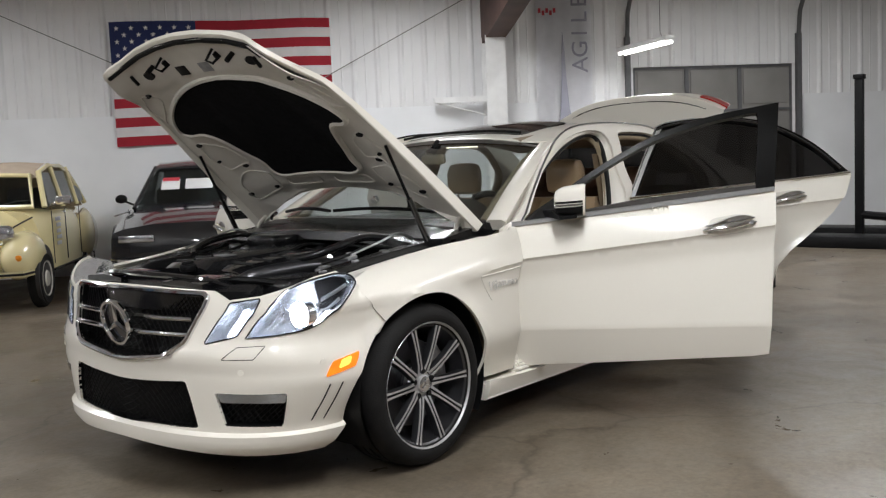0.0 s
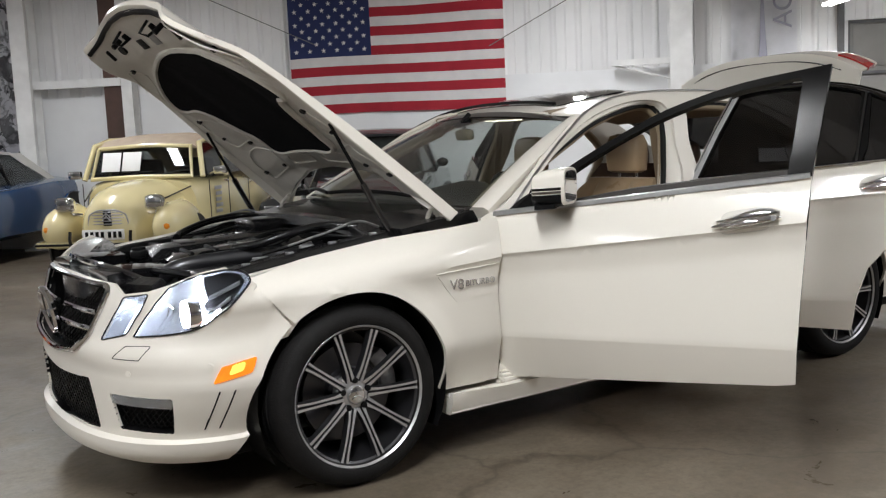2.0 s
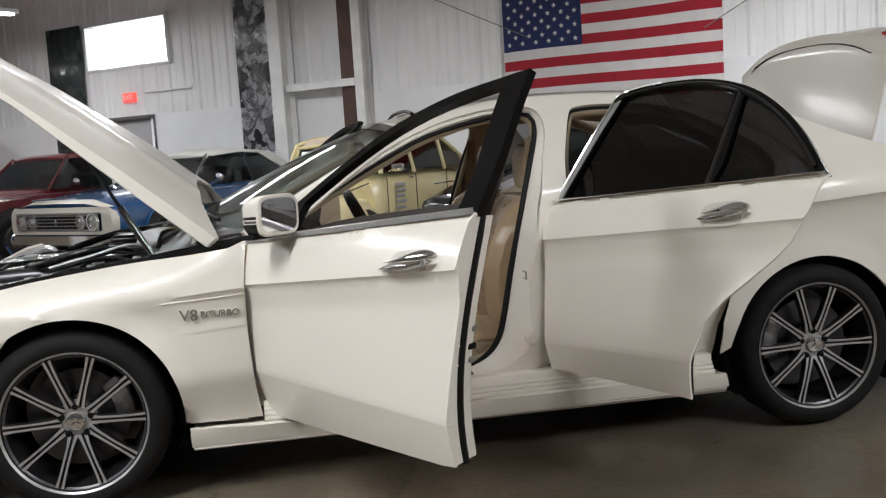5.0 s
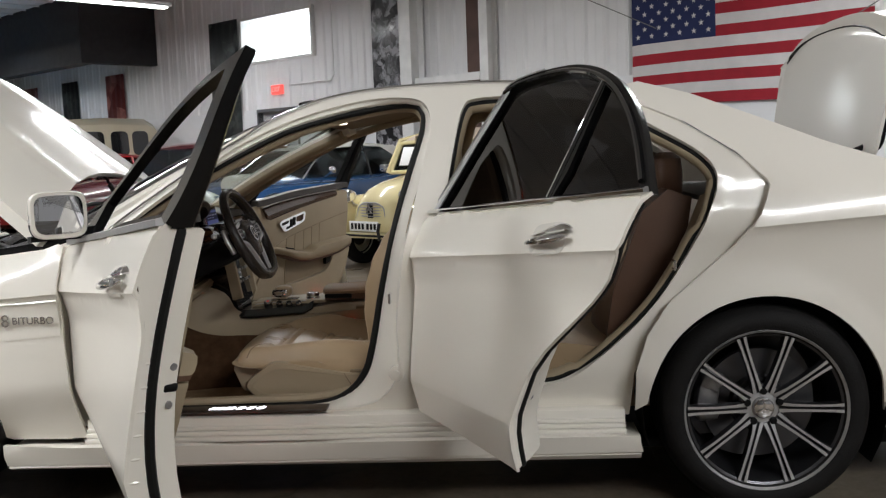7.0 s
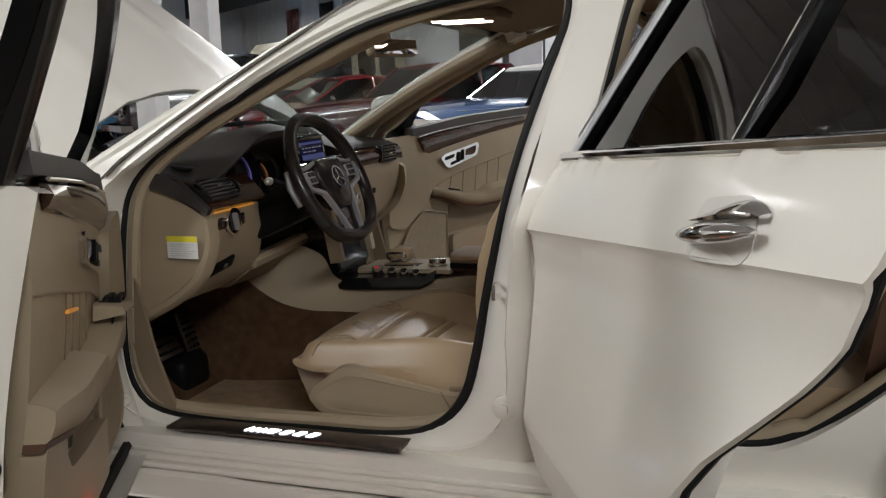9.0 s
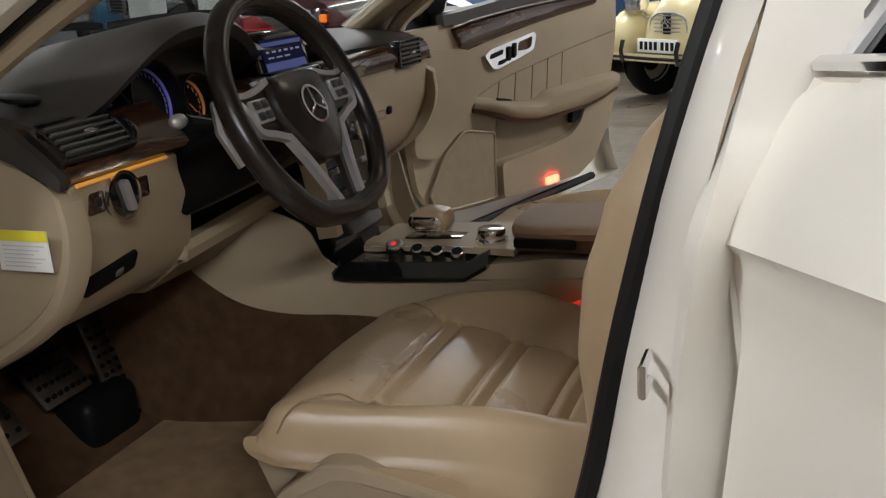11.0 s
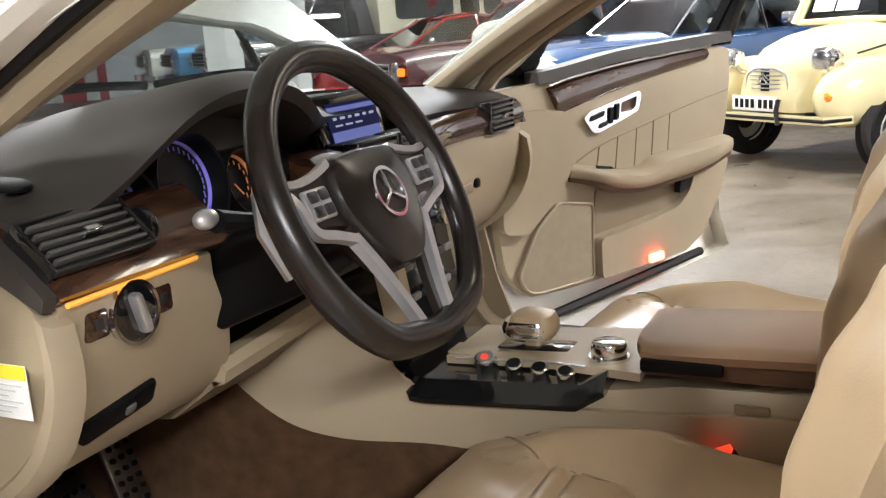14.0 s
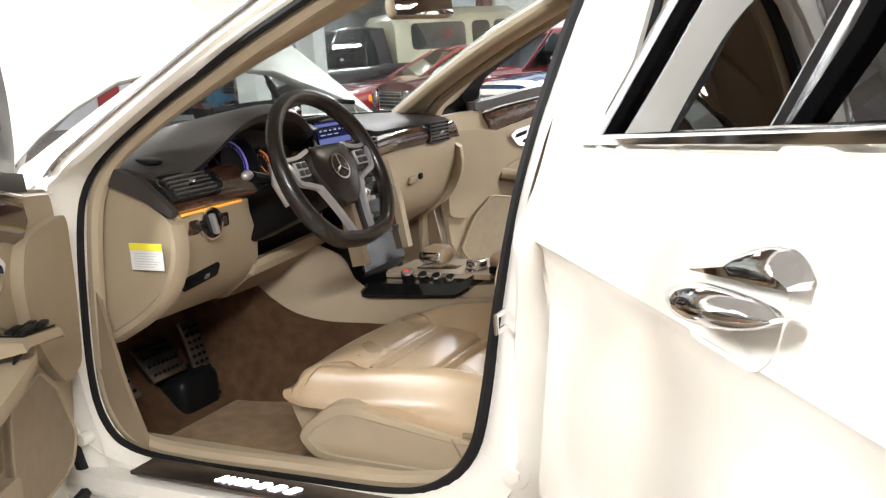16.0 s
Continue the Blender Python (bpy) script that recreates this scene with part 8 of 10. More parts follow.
for sg in (-1, 1):
    part("bay_ledge", tube([(x, sg * (0.70 + 0.08 * (x - 0.0)), edge_z(x) - 0.03) for x in np.linspace(-0.36, 0.55, 10)], 1, sec=[(-0.045, -0.03), (0.03, -0.03), (0.03, 0.012), (-0.045, 0.006)]), PEARL_IN, car)
    part("bay_seal", tube([(x, sg * (0.615 + 0.09 * x), edge_z(x) - 0.005) for x in np.linspace(-0.40, 0.40, 10)], 1, sec=[(-0.03, -0.02), (0.03, -0.02), (0.03, 0.008), (-0.03, 0.010)]), BAY_BLACK, car, "black bay edge cover")
    # strut tower cap, engine bank covers
    part("cylinder_cover", loft([[(x, sg * (0.20 + a), z0 + b) for a, b in ((-0.13, -0.08), (-0.12, 0.02), (-0.05, 0.045), (0.05, 0.040), (0.12, 0.01), (0.13, -0.08))] for x, z0 in ((-0.44, 0.775), (-0.40, 0.795), (-0.1, 0.815), (0.16, 0.83), (0.20, 0.81))]), GLOSS, car, "black engine cylinder cover")
    for k in range(5):
        part("cover_rib", tube([(-0.36 + k * 0.10, sg * 0.14, 0.845 + k * 0.004), (-0.36 + k * 0.10, sg * 0.27, 0.838 + k * 0.004)], 0.009, 6), BLACK, car)
    part("charge_pipe", tube(spline([(-0.52, sg * 0.30, 0.74), (-0.46, sg * 0.36, 0.80), (-0.30, sg * 0.37, 0.815), (-0.10, sg * 0.38, 0.815), (0.02, sg * 0.42, 0.80)], 5), 0.032, 12), ALLOY_DARK if sg < 0 else BLACK, car, "grey intake pipe")
    part("air_box", rbox(0.26, 0.20, 0.10, (-0.34, sg * 0.50, 0.755), 0.03, 3), BAY_BLACK, car, "black air filter box")
    part("strut_cap", join(cyl(0.085, 0.03, (0.16, sg * 0.53, 0.815), "z", 28, bev=0.008), cyl(0.03, 0.05, (0.16, sg * 0.53, 0.835), "z", 16, bev=0.005)), GREY_METAL, car, "strut tower cap")
    part("hose", tube(spline([(-0.60, sg * 0.18, 0.76), (-0.56, sg * 0.28, 0.80), (-0.50, sg * 0.45, 0.80), (-0.40, sg * 0.58, 0.775)], 5), 0.014, 8), BLACK, car)
part("engine_cover", loft([[(x, y, z0 + h) for y, h in ((-0.09, -0.06), (-0.08, 0.02), (-0.03, 0.03), (0.03, 0.03), (0.08, 0.02), (0.09, -0.06))] for x, z0 in ((-0.46, 0.80), (-0.42, 0.83), (0.15, 0.85), (0.2, 0.83))]), BAY_BLACK, car, "black centre engine cover")
part("cover_plate", rbox(0.06, 0.09, 0.006, (-0.30, 0.0, 0.866), 0.002), GREY_METAL, car)
part("radiator_shroud", loft([[(-0.76 + 0.10 * abs(y / 0.45) ** 2, y, 0.70), (-0.765 + 0.10 * abs(y / 0.45) ** 2, y, 0.778), (-0.70 + 0.08 * abs(y / 0.45) ** 2, y, 0.80), (-0.56, y, 0.785), (-0.54, y, 0.72)] for y in np.linspace(-0.56, 0.56, 15)]), BAY_BLACK, car, "black radiator shroud")
for y in (-0.28, 0.28):
    part("cold_air_duct", loft([[(x, y + a, z0 + b) for a, b in ((-w, -0.03), (-w, 0.02), (0, 0.03), (w, 0.02), (w, -0.03))] for x, z0, w in ((-0.72, 0.79, 0.13), (-0.62, 0.80, 0.10), (-0.48, 0.79, 0.06))]), GLOSS, car, "black cold air duct")
part("front_brace", tube(spline([(-0.58, -0.50, 0.77), (-0.66, -0.36, 0.815), (-0.70, -0.12, 0.83), (-0.70, 0.12, 0.83), (-0.66, 0.36, 0.815), (-0.58, 0.50, 0.77)], 5), 0.013, 8), GLOSS, car)
fb = part("fuse_box", rbox(0.22, 0.13, 0.05, (0.22, -0.60, 0.815), 0.012), PEARL_IN, car, "pale module cover by the wing")
part("module_lid", rbox(0.08, 0.10, 0.05, (0.30, -0.58, 0.855), 0.008), GREY_METAL, fb)
part("module_arm", tube([(0.16, -0.61, 0.845), (0.26, -0.60, 0.85), (0.34, -0.57, 0.88)], 0.011, 8), GREY_METAL, fb)
part("bay_crossbar", tube(spline([(0.26, -0.66, 0.86), (0.24, -0.40, 0.90), (0.22, 0, 0.915), (0.24, 0.40, 0.90), (0.26, 0.66, 0.86)], 6), 1, sec=[(-0.05, -0.02), (0.05, -0.02), (0.04, 0.02), (-0.04, 0.02)]), BAY_BLACK, car, "black cabin air duct")
for k, (x, y, z, r_) in enumerate(((-0.18, -0.50, 0.80, 0.04), (-0.05, 0.52, 0.81, 0.045), (0.05, -0.42, 0.83, 0.03), (-0.48, 0.02, 0.83, 0.035), (0.10, 0.36, 0.84, 0.03))):
    part("filler_cap", join(cyl(r_, 0.03, (x, y, z), "z", 20, bev=0.006), rbox(r_ * 1.6, 0.012, 0.014, (x, y, z + 0.02), 0.004)), BLACK if k % 2 else GREY_METAL, car)
for k in range(6):
    y0 = -0.55 + k * 0.2
    part("cable", tube(spline([(0.22, y0, 0.86), (0.10, y0 + 0.06, 0.88), (-0.05, y0 + 0.03 * (-1) ** k, 0.86), (-0.15, y0 + 0.1, 0.83)], 5), 0.007, 6), BLACK, car)

for sg in (-1, 1):
    part("bay_hose", tube(spline([(0.24, sg * 0.50, 0.90), (0.12, sg * 0.44, 0.915), (-0.02, sg * 0.46, 0.90), (-0.16, sg * 0.42, 0.865), (-0.22, sg * 0.34, 0.85)], 6), 0.016, 10), BAY_BLACK, car, "glossy black hose")
    part("brake_pipe", tube(spline([(0.30, sg * 0.56, 0.90), (0.20, sg * 0.57, 0.93), (0.06, sg * 0.58, 0.90), (-0.10, sg * 0.58, 0.865)], 6), 0.005, 8), GREY_METAL, car)
    for k in range(4):
        part("bay_clip", rbox(0.03, 0.018, 0.012, (-0.28 + k * 0.17, sg * (0.60 + 0.012 * k), edge_z(-0.28 + k * 0.17) + 0.004), 0.003), GREY_METAL, car)
part("vacuum_box", rbox(0.16, 0.20, 0.07, (0.10, 0.16, 0.885), 0.02, 3), BAY_BLACK, car, "glossy black vacuum box")
for k in range(9):
    part("duct_rib", rbox(0.085, 0.008, 0.012, (0.235 + 0.0015 * (k - 4) ** 2 * 0.4, -0.44 + 0.11 * k, 0.925 - 0.0016 * (k - 4) ** 2), 0.003), BLACK, car)

# ---- hall fittings ----
OUTSIDE = mat("bright_daylight", (1, 1, 1), 1.0, vary=0, emit=3.2, emit_col=(0.93, 0.97, 1.0))
FLAG_RED = mat("flag_red_cotton", (0.36, 0.015, 0.030), 0.85, vary=0.08, bump=0.3, bump_scale=400)
FLAG_WHITE = mat("flag_white_cotton", (0.70, 0.68, 0.68), 0.85, vary=0.05, bump=0.3, bump_scale=400)
FLAG_BLUE = mat("flag_blue_cotton", (0.018, 0.028, 0.105), 0.85, vary=0.08, bump=0.3, bump_scale=400)
BANNER = mat("white_vinyl", (0.84, 0.84, 0.87), 0.5, vary=0.04)
BANNER_GREY = mat("grey_print", (0.33, 0.33, 0.40), 0.6, vary=0.05)
RED_PRINT = mat("red_print", (0.5, 0.05, 0.07), 0.6, vary=0.05)
EXIT_MAT = mat("exit_sign_red", (0.8, 0.06, 0.05), 0.4, vary=0, emit=0.9, emit_col=(1.0, 0.12, 0.10))
EXIT_RED = mat("red_door_paint", (0.42, 0.03, 0.035), 0.5, vary=0.06)
CABLE = mat("steel_cable", (0.20, 0.20, 0.20), 0.5, metal=0.5, vary=0.1)
DOOR_MAT = mat("grey_door_paint", (0.42, 0.42, 0.43), 0.5, vary=0.05)


def poster_mat(name, dark, light, scale):
    """Printed collage of metal parts: cells of unlike greys with soft shading and dark gaps."""
    m = mat(name, dark, 0.35, vary=0, coat=0.3)
    nt = m.node_tree
    tc = nt.nodes.new("ShaderNodeTexCoord")
    dn = nt.nodes.new("ShaderNodeTexNoise")
    dn.inputs["Scale"].default_value, dn.inputs["Detail"].default_value = scale * 0.6, 3.0
    add = nt.nodes.new("ShaderNodeMix")
    add.data_type, add.blend_type = "RGBA", "ADD"
    add.inputs[0].default_value = 0.35
    v = nt.nodes.new("ShaderNodeTexVoronoi")
    v.inputs["Scale"].default_value = scale
    v2 = nt.nodes.new("ShaderNodeTexVoronoi")
    v2.inputs["Scale"].default_value = scale * 2.7
    sub_ = nt.nodes.new("ShaderNodeMath")
    sub_.operation, sub_.inputs[1].default_value, sub_.inputs[2].default_value = "MULTIPLY_ADD", -0.9, 1.15
    sep, sep2 = nt.nodes.new("ShaderNodeSeparateColor"), nt.nodes.new("ShaderNodeSeparateColor")
    pr = nt.nodes.new("ShaderNodeMath")
    pr.operation = "MULTIPLY"
    pr2 = nt.nodes.new("ShaderNodeMath")
    pr2.operation = "MULTIPLY"
    r = nt.nodes.new("ShaderNodeValToRGB")
    r.color_ramp.elements[0].position, r.color_ramp.elements[1].position = 0.02, 0.45
    r.color_ramp.elements[0].color, r.color_ramp.elements[1].color = (*dark, 1), (*light, 1)
    e = r.color_ramp.elements.new(0.25)
    e.color = (*[(a * 2 + b) / 3 for a, b in zip(dark, light)], 1)
    nt.links.new(tc.outputs["Object"], dn.inputs["Vector"])
    nt.links.new(tc.outputs["Object"], add.inputs[6])
    nt.links.new(dn.outputs["Color"], add.inputs[7])
    for n in (v, v2):
        nt.links.new(add.outputs[2], n.inputs["Vector"])
    nt.links.new(v.outputs["Color"], sep.inputs[0])
    nt.links.new(v2.outputs["Color"], sep2.inputs[0])
    nt.links.new(v.outputs["Distance"], sub_.inputs[0])
    nt.links.new(sep.outputs[0], pr.inputs[0])
    nt.links.new(sub_.outputs[0], pr.inputs[1])
    sq = nt.nodes.new("ShaderNodeMath")
    sq.operation, sq.inputs[1].default_value, sq.inputs[2].default_value = "MULTIPLY_ADD", 0.7, 0.45
    nt.links.new(sep2.outputs[1], sq.inputs[0])
    nt.links.new(pr.outputs[0], pr2.inputs[0])
    nt.links.new(sq.outputs[0], pr2.inputs[1])
    nt.links.new(pr2.outputs[0], r.inputs[0])
    nt.links.new(r.outputs[0], nt.nodes["Principled BSDF"].inputs["Base Color"])
    return m


POSTER = poster_mat("engine_collage_print", (0.018, 0.018, 0.022), (0.62, 0.62, 0.66), 7.0)
POSTER_DARK = poster_mat("dark_print", (0.012, 0.016, 0.018), (0.10, 0.12, 0.12), 3.0)
POSTER_RED = poster_mat("red_photo_print", (0.16, 0.02, 0.02), (0.55, 0.25, 0.22), 2.0)

# window
wn = part("window_1", join(*[on_wall(a, b, 0.004) for a, b in (
    ((WIN[0], -0.25, WIN[2]), (WIN[1], 0.03, WIN[2] + 0.05)), ((WIN[0], -0.25, WIN[3] - 0.05), (WIN[1], 0.03, WIN[3])),
    ((WIN[0], -0.25, WIN[2] + 0.05), (WIN[0] + 0.06, 0.03, WIN[3] - 0.05)), ((WIN[1] - 0.06, -0.25, WIN[2] + 0.05), (WIN[1], 0.03, WIN[3] - 0.05)))]), FIXTURE, smooth=0)
tagged(wn, "white framed high window, bright with daylight", "window", kind="structure")
pn = part("pane", on_wall((WIN[0] + 0.06, -0.14, WIN[2] + 0.05), (WIN[1] - 0.06, -0.13, WIN[3] - 0.05)), GLASS, wn, smooth=0)
pn.visible_shadow = False
bd = part("backdrop", on_wall((WIN[0] - 2.5, -1.6, -0.1), (WIN[1] + 2.5, -1.55, 5.0)), OUTSIDE, smooth=0)
tagged(bd, "overexposed daylight outside the window", "backdrop", kind="structure")
dr = part("door_1", on_wall((DOORWAY[0] - 0.005, -0.12, 0.01), (DOORWAY[1] - 0.17, -0.07, DOORWAY[3] + 0.003)), DOOR_MAT, smooth=0)
tagged(dr, "grey side door standing ajar", "door", kind="structure")
part("door_handle", on_wall((DOORWAY[1] - 0.27, -0.07, 1.0), (DOORWAY[1] - 0.20, 0.0, 1.04), 0.006), CHROME, dr)
part("door_frame", join(on_wall((DOORWAY[0] - 0.04, -0.1, 0), (DOORWAY[0], 0.035, DOORWAY[3])), on_wall((DOORWAY[1], -0.1, 0), (DOORWAY[1] + 0.04, 0.035, DOORWAY[3])), on_wall((DOORWAY[0] - 0.04, -0.1, DOORWAY[3]), (DOORWAY[1] + 0.04, 0.035, DOORWAY[3] + 0.05))), GATE_DARK, dr, smooth=0)
ex = thing("exit_sign", "small red lit exit sign on the wall", "sign")
part("sign_box", on_wall((-8.97, 0.0, 2.17), (-8.70, 0.06, 2.32), 0.008), EXIT_MAT, ex)
part("sign_letters", moved(text_mesh("EXIT", 0.11, 0.002), WALL_R @ Matrix.Translation((-8.835, -0.064, 2.245)) @ pose(0, 0, 0, 90, 0, 0)), FIXTURE, ex, "white letters", smooth=0)
cn = thing("conduit", "thin grey conduit pipe along the wall", "pipe")
part("pipe", tube([WALL_R @ Vector(p) for p in ((-8.5, -0.04, 2.30), (-7.45, -0.04, 2.30), (-7.38, -0.04, 2.37), (-7.38, -0.04, 4.1))], 0.012, 8), FIXTURE, cn)


# posters and banner
def wall_sheet(name, lo, hi, mtl, label, d=0.045, parent_label=""):
    t = thing(name, label, "poster")
    n = 14
    bm = bmesh.new()
    cols = []
    for i in range(n + 1):
        s = lo[0] + (hi[0] - lo[0]) * i / n
        w = 0.006 * math.sin(i * 1.7)
        cols.append([bm.verts.new((s, -d - w - 0.004 * math.sin(z * 3.1), z)) for z in np.linspace(lo[1], hi[1], 9)])
    for a, b in zip(cols, cols[1:]):
        for j in range(8):
            bm.faces.new((a[j], b[j], b[j + 1], a[j + 1]))
    bmesh.ops.solidify(bm, geom=list(bm.faces), thickness=0.003)
    part("sheet", moved(bm, WALL_R), mtl, t)
    return t


wall_sheet("engine_poster", (-6.47, 1.25), (-5.68, 3.55), POSTER, "tall dark poster of chrome engine parts", 0.05)
wall_sheet("dark_poster", (-10.72, 1.45), (-9.86, 3.5), POSTER_DARK, "tall near-black poster by the window", 0.05)
p_ag = wall_sheet("white_banner", (3.31, 1.62), (4.06, 3.45), BANNER, "white hanging banner with grey lettering", 0.05)
for k, ch in enumerate("AGILE"):
    part("banner_letter", moved(text_mesh(ch, 0.31, 0.001), WALL_R @ Matrix.Translation((3.90, -0.068, 2.42 + k * 0.205)) @ pose(0, 0, 0, 90, -90, 0)), BANNER_GREY, p_ag, "grey sideways letter", smooth=0)
part("banner_spire", moved(loft([[(s - w, -0.068, z), (s + w, -0.068, z), (s + w, -0.070, z), (s - w, -0.070, z)] for s, w, z in ((3.68, 0.10, 1.65), (3.67, 0.06, 1.85), (3.665, 0.035, 2.2), (3.66, 0.02, 2.6), (3.655, 0.002, 2.85))]), WALL_R), BANNER_GREY, p_ag, smooth=0)
for k in range(5):
    part("banner_mark", on_wall((3.34 + 0.05 * k, 0.066, 3.10 - 0.03 * (k % 2)), (3.375 + 0.05 * k, 0.068, 3.16 - 0.03 * (k % 2))), RED_PRINT, p_ag, smooth=0)

# flag
FS0, FS1, FZ0, FZ1 = -2.05, 0.63, 1.57, 3.09
flag = thing("flag", "large cotton striped flag with stars pinned to the wall", "flag")


def flag_pt(u, v, d=0.0):
    s = FS0 + (FS1 - FS0) * u
    z = FZ0 + (FZ1 - FZ0) * v + 0.012 * math.sin(u * 5.0) * (1 - v) + 0.008 * math.sin(u * 9) * v
    return WALL_R @ Vector((s, -0.05 - 0.010 * math.sin(u * 14 + v * 2.0) - 0.006 * math.sin(u * 31) - d, z))


for k in range(13):
    u0 = 0.385 if k >= 6 else 0.0
    us = np.linspace(u0, 1, 30)
    part("stripe", loft([[flag_pt(u, k / 13), flag_pt(u, (k + 1) / 13), flag_pt(u, (k + 1) / 13, -0.004), flag_pt(u, k / 13, -0.004)] for u in us]), FLAG_RED if k % 2 == 0 else FLAG_WHITE, flag, "red stripe" if k % 2 == 0 else "white stripe", smooth=60)
part("canton", loft([[flag_pt(u, v) for v in np.linspace(6 / 13, 1, 5)] + [flag_pt(u, v, -0.004) for v in np.linspace(1, 6 / 13, 5)] for u in np.linspace(0, 0.385, 14)]), FLAG_BLUE, flag, "dark blue star field", smooth=60)
for r_ in range(9):
    for c_ in range(6 if r_ % 2 == 0 else 5):
        u = 0.385 * ((c_ * 2 + (1 if r_ % 2 == 0 else 2)) / 12)
        v = 6 / 13 + (7 / 13) * (r_ + 1) / 10
        c0 = flag_pt(u, v, 0.004)
        bm = bmesh.new()
        vs = [bm.verts.new(c0 + WALL_R.to_3x3() @ Vector(((0.034 if i % 2 == 0 else 0.0135) * math.sin(i * math.pi / 5), 0, (0.034 if i % 2 == 0 else 0.0135) * math.cos(i * math.pi / 5)))) for i in range(10)]
        bm.faces.new(vs)
        part("star", bm, FLAG_WHITE, flag, smooth=0)
for nm, pts in (("left", ((-5.2, 4.09), (-1.7, 2.43))), ("right", ((0.45, 2.30), (3.95, 4.11)))):
    cb = thing("guy_cable", "dark steel cable slung across the wall", "cable", "wall cables")
    part("cable", tube([WALL_R @ Vector((s, -0.12, z)) for s, z in pts], 0.006, 6), CABLE, cb)

# columns
def column(name, s, w, d0, d1, z1, label):
    c = part(name, join(on_wall((s, d0, 0), (s + w, d0 + 0.012, z1)), on_wall((s, d1 - 0.012, 0), (s + w, d1, z1)), on_wall((s + w / 2 - 0.006, d0 + 0.012, 0), (s + w / 2 + 0.006, d1 - 0.012, z1)), on_wall((s - 0.04, d0 - 0.04, 0), (s + w + 0.04, d1 + 0.04, 0.02))), COL_WHITE, smooth=0)
    return tagged(c, label, "column", kind="structure")


column("column_1", -5.62, 0.22, 0.06, 0.32, CEIL_Z, "white steel wall column")
column("column_2", -4.22, 0.14, 0.06, 0.24, CEIL_Z, "white steel wall post")
cd = part("column_3", on_wall((-4.47, 0.04, 0), (-4.24, 0.20, CEIL_Z)), RUST, smooth=0)
tagged(cd, "brown steel post in the wall recess", "column", kind="structure")
tagged(part("trim_1", join(on_wall((-5.4, 0.2, 2.06), (-4.22, 0.26, 2.16)), on_wall((-5.4, 0.1, 2.10), (-4.22, 0.2, 2.13))), COL_WHITE, smooth=0), "white steel wall girt", "girt", kind="structure")
column("column_4", 2.57, 0.26, 0.06, 0.34, 2.80, "white steel wall column")
tagged(part("trim_2", join(on_wall((1.90, 0.2, 1.97), (2.6, 0.25, 2.04)), moved(tube([WALL_R @ Vector((1.95, -0.2, 1.97)), WALL_R @ Vector((2.58, -0.2, 1.80))], 0.012, 6), Matrix.Identity(4))), COL_WHITE, smooth=0), "white steel wall brace", "brace", kind="structure")
rf = part("beam_1", moved(loft([[(2.58, -d, z0), (2.84, -d, z0), (2.84, -d, z1), (2.58, -d, z1)] for d, z0, z1 in ((0.04, 2.72, 3.5), (0.9, 2.86, 3.6), (5.0, 3.62, 4.13))]), WALL_R), RUST, smooth=0)
tagged(rf, "brown steel rafter", "beam", kind="structure")
for nm, x, y in (("column_5", -3.80, 6.80), ("column_6", -3.85, 5.80)):
    cc = part(nm, join(rbox(0.24, 0.24, CEIL_Z, (x, y, CEIL_Z / 2), 0.01), rbox(0.34, 0.34, 0.03, (x, y, 0.015), 0.004)), COL_WHITE, smooth=0)
    tagged(cc, "square white hall column", "column", kind="structure")
sf = part("beam_2", join(on_wall((S0, 1.2, 2.95), (-12.6, 1.5, CEIL_Z)), on_wall((-12.8, 0.0, 2.95), (-12.6, 1.2, CEIL_Z))), DARKWALL, smooth=0)
tagged(sf, "charcoal loft soffit", "soffit", kind="structure")
for s, mtl, lb in ((-14.6, POSTER_RED, "red photo poster on the far wall"), (-16.6, POSTER_DARK, "dark narrow poster on the far wall"), (-18.6, POSTER_RED, "red banner on the far wall")):
    wall_sheet("far_poster", (s, 1.35), (s + 0.75, 2.9), mtl, lb, 0.05)
# ceiling ribs
cr = part("trim_3", join(*[on_wall((S0 + 0.6 * k, 0.0, CEIL_Z - 0.025), (S0 + 0.6 * k + 0.05, REACH, CEIL_Z - 0.002)) for k in range(60)]), CEIL, smooth=0)
tagged(cr, "ribs of the corrugated ceiling", "ceiling rib", kind="structure")
# roller gate
gt = part("door_2", on_wall((GATE[0], -0.12, 0.0), (GATE[1], -0.06, GATE[3])), GATE_MAT, smooth=0)
tagged(gt, "grey sectional hall gate, closed", "gate", kind="structure")
for k in range(4):
    z0 = GATE[3] * k / 4 + 0.02
    for j in range(3):
        w = (GATE[1] - GATE[0]) / 3
        part("gate_panel", on_wall((GATE[0] + w * j + 0.06, -0.06, z0 + 0.04), (GATE[0] + w * (j + 1) - 0.06, -0.045, z0 + GATE[3] / 4 - 0.08), 0.004), GATE_MAT, gt)
    part("gate_rail", on_wall((GATE[0], -0.06, z0 + GATE[3] / 4 - 0.055), (GATE[1], -0.03, z0 + GATE[3] / 4 - 0.02)), GATE_DARK, gt, smooth=0)
for j in range(4):
    s = GATE[0] + (GATE[1] - GATE[0]) * j / 3
    part("gate_stile", on_wall((s - 0.025, -0.06, 0.02), (s + 0.025, -0.032, GATE[3])), GATE_DARK, gt, smooth=0)
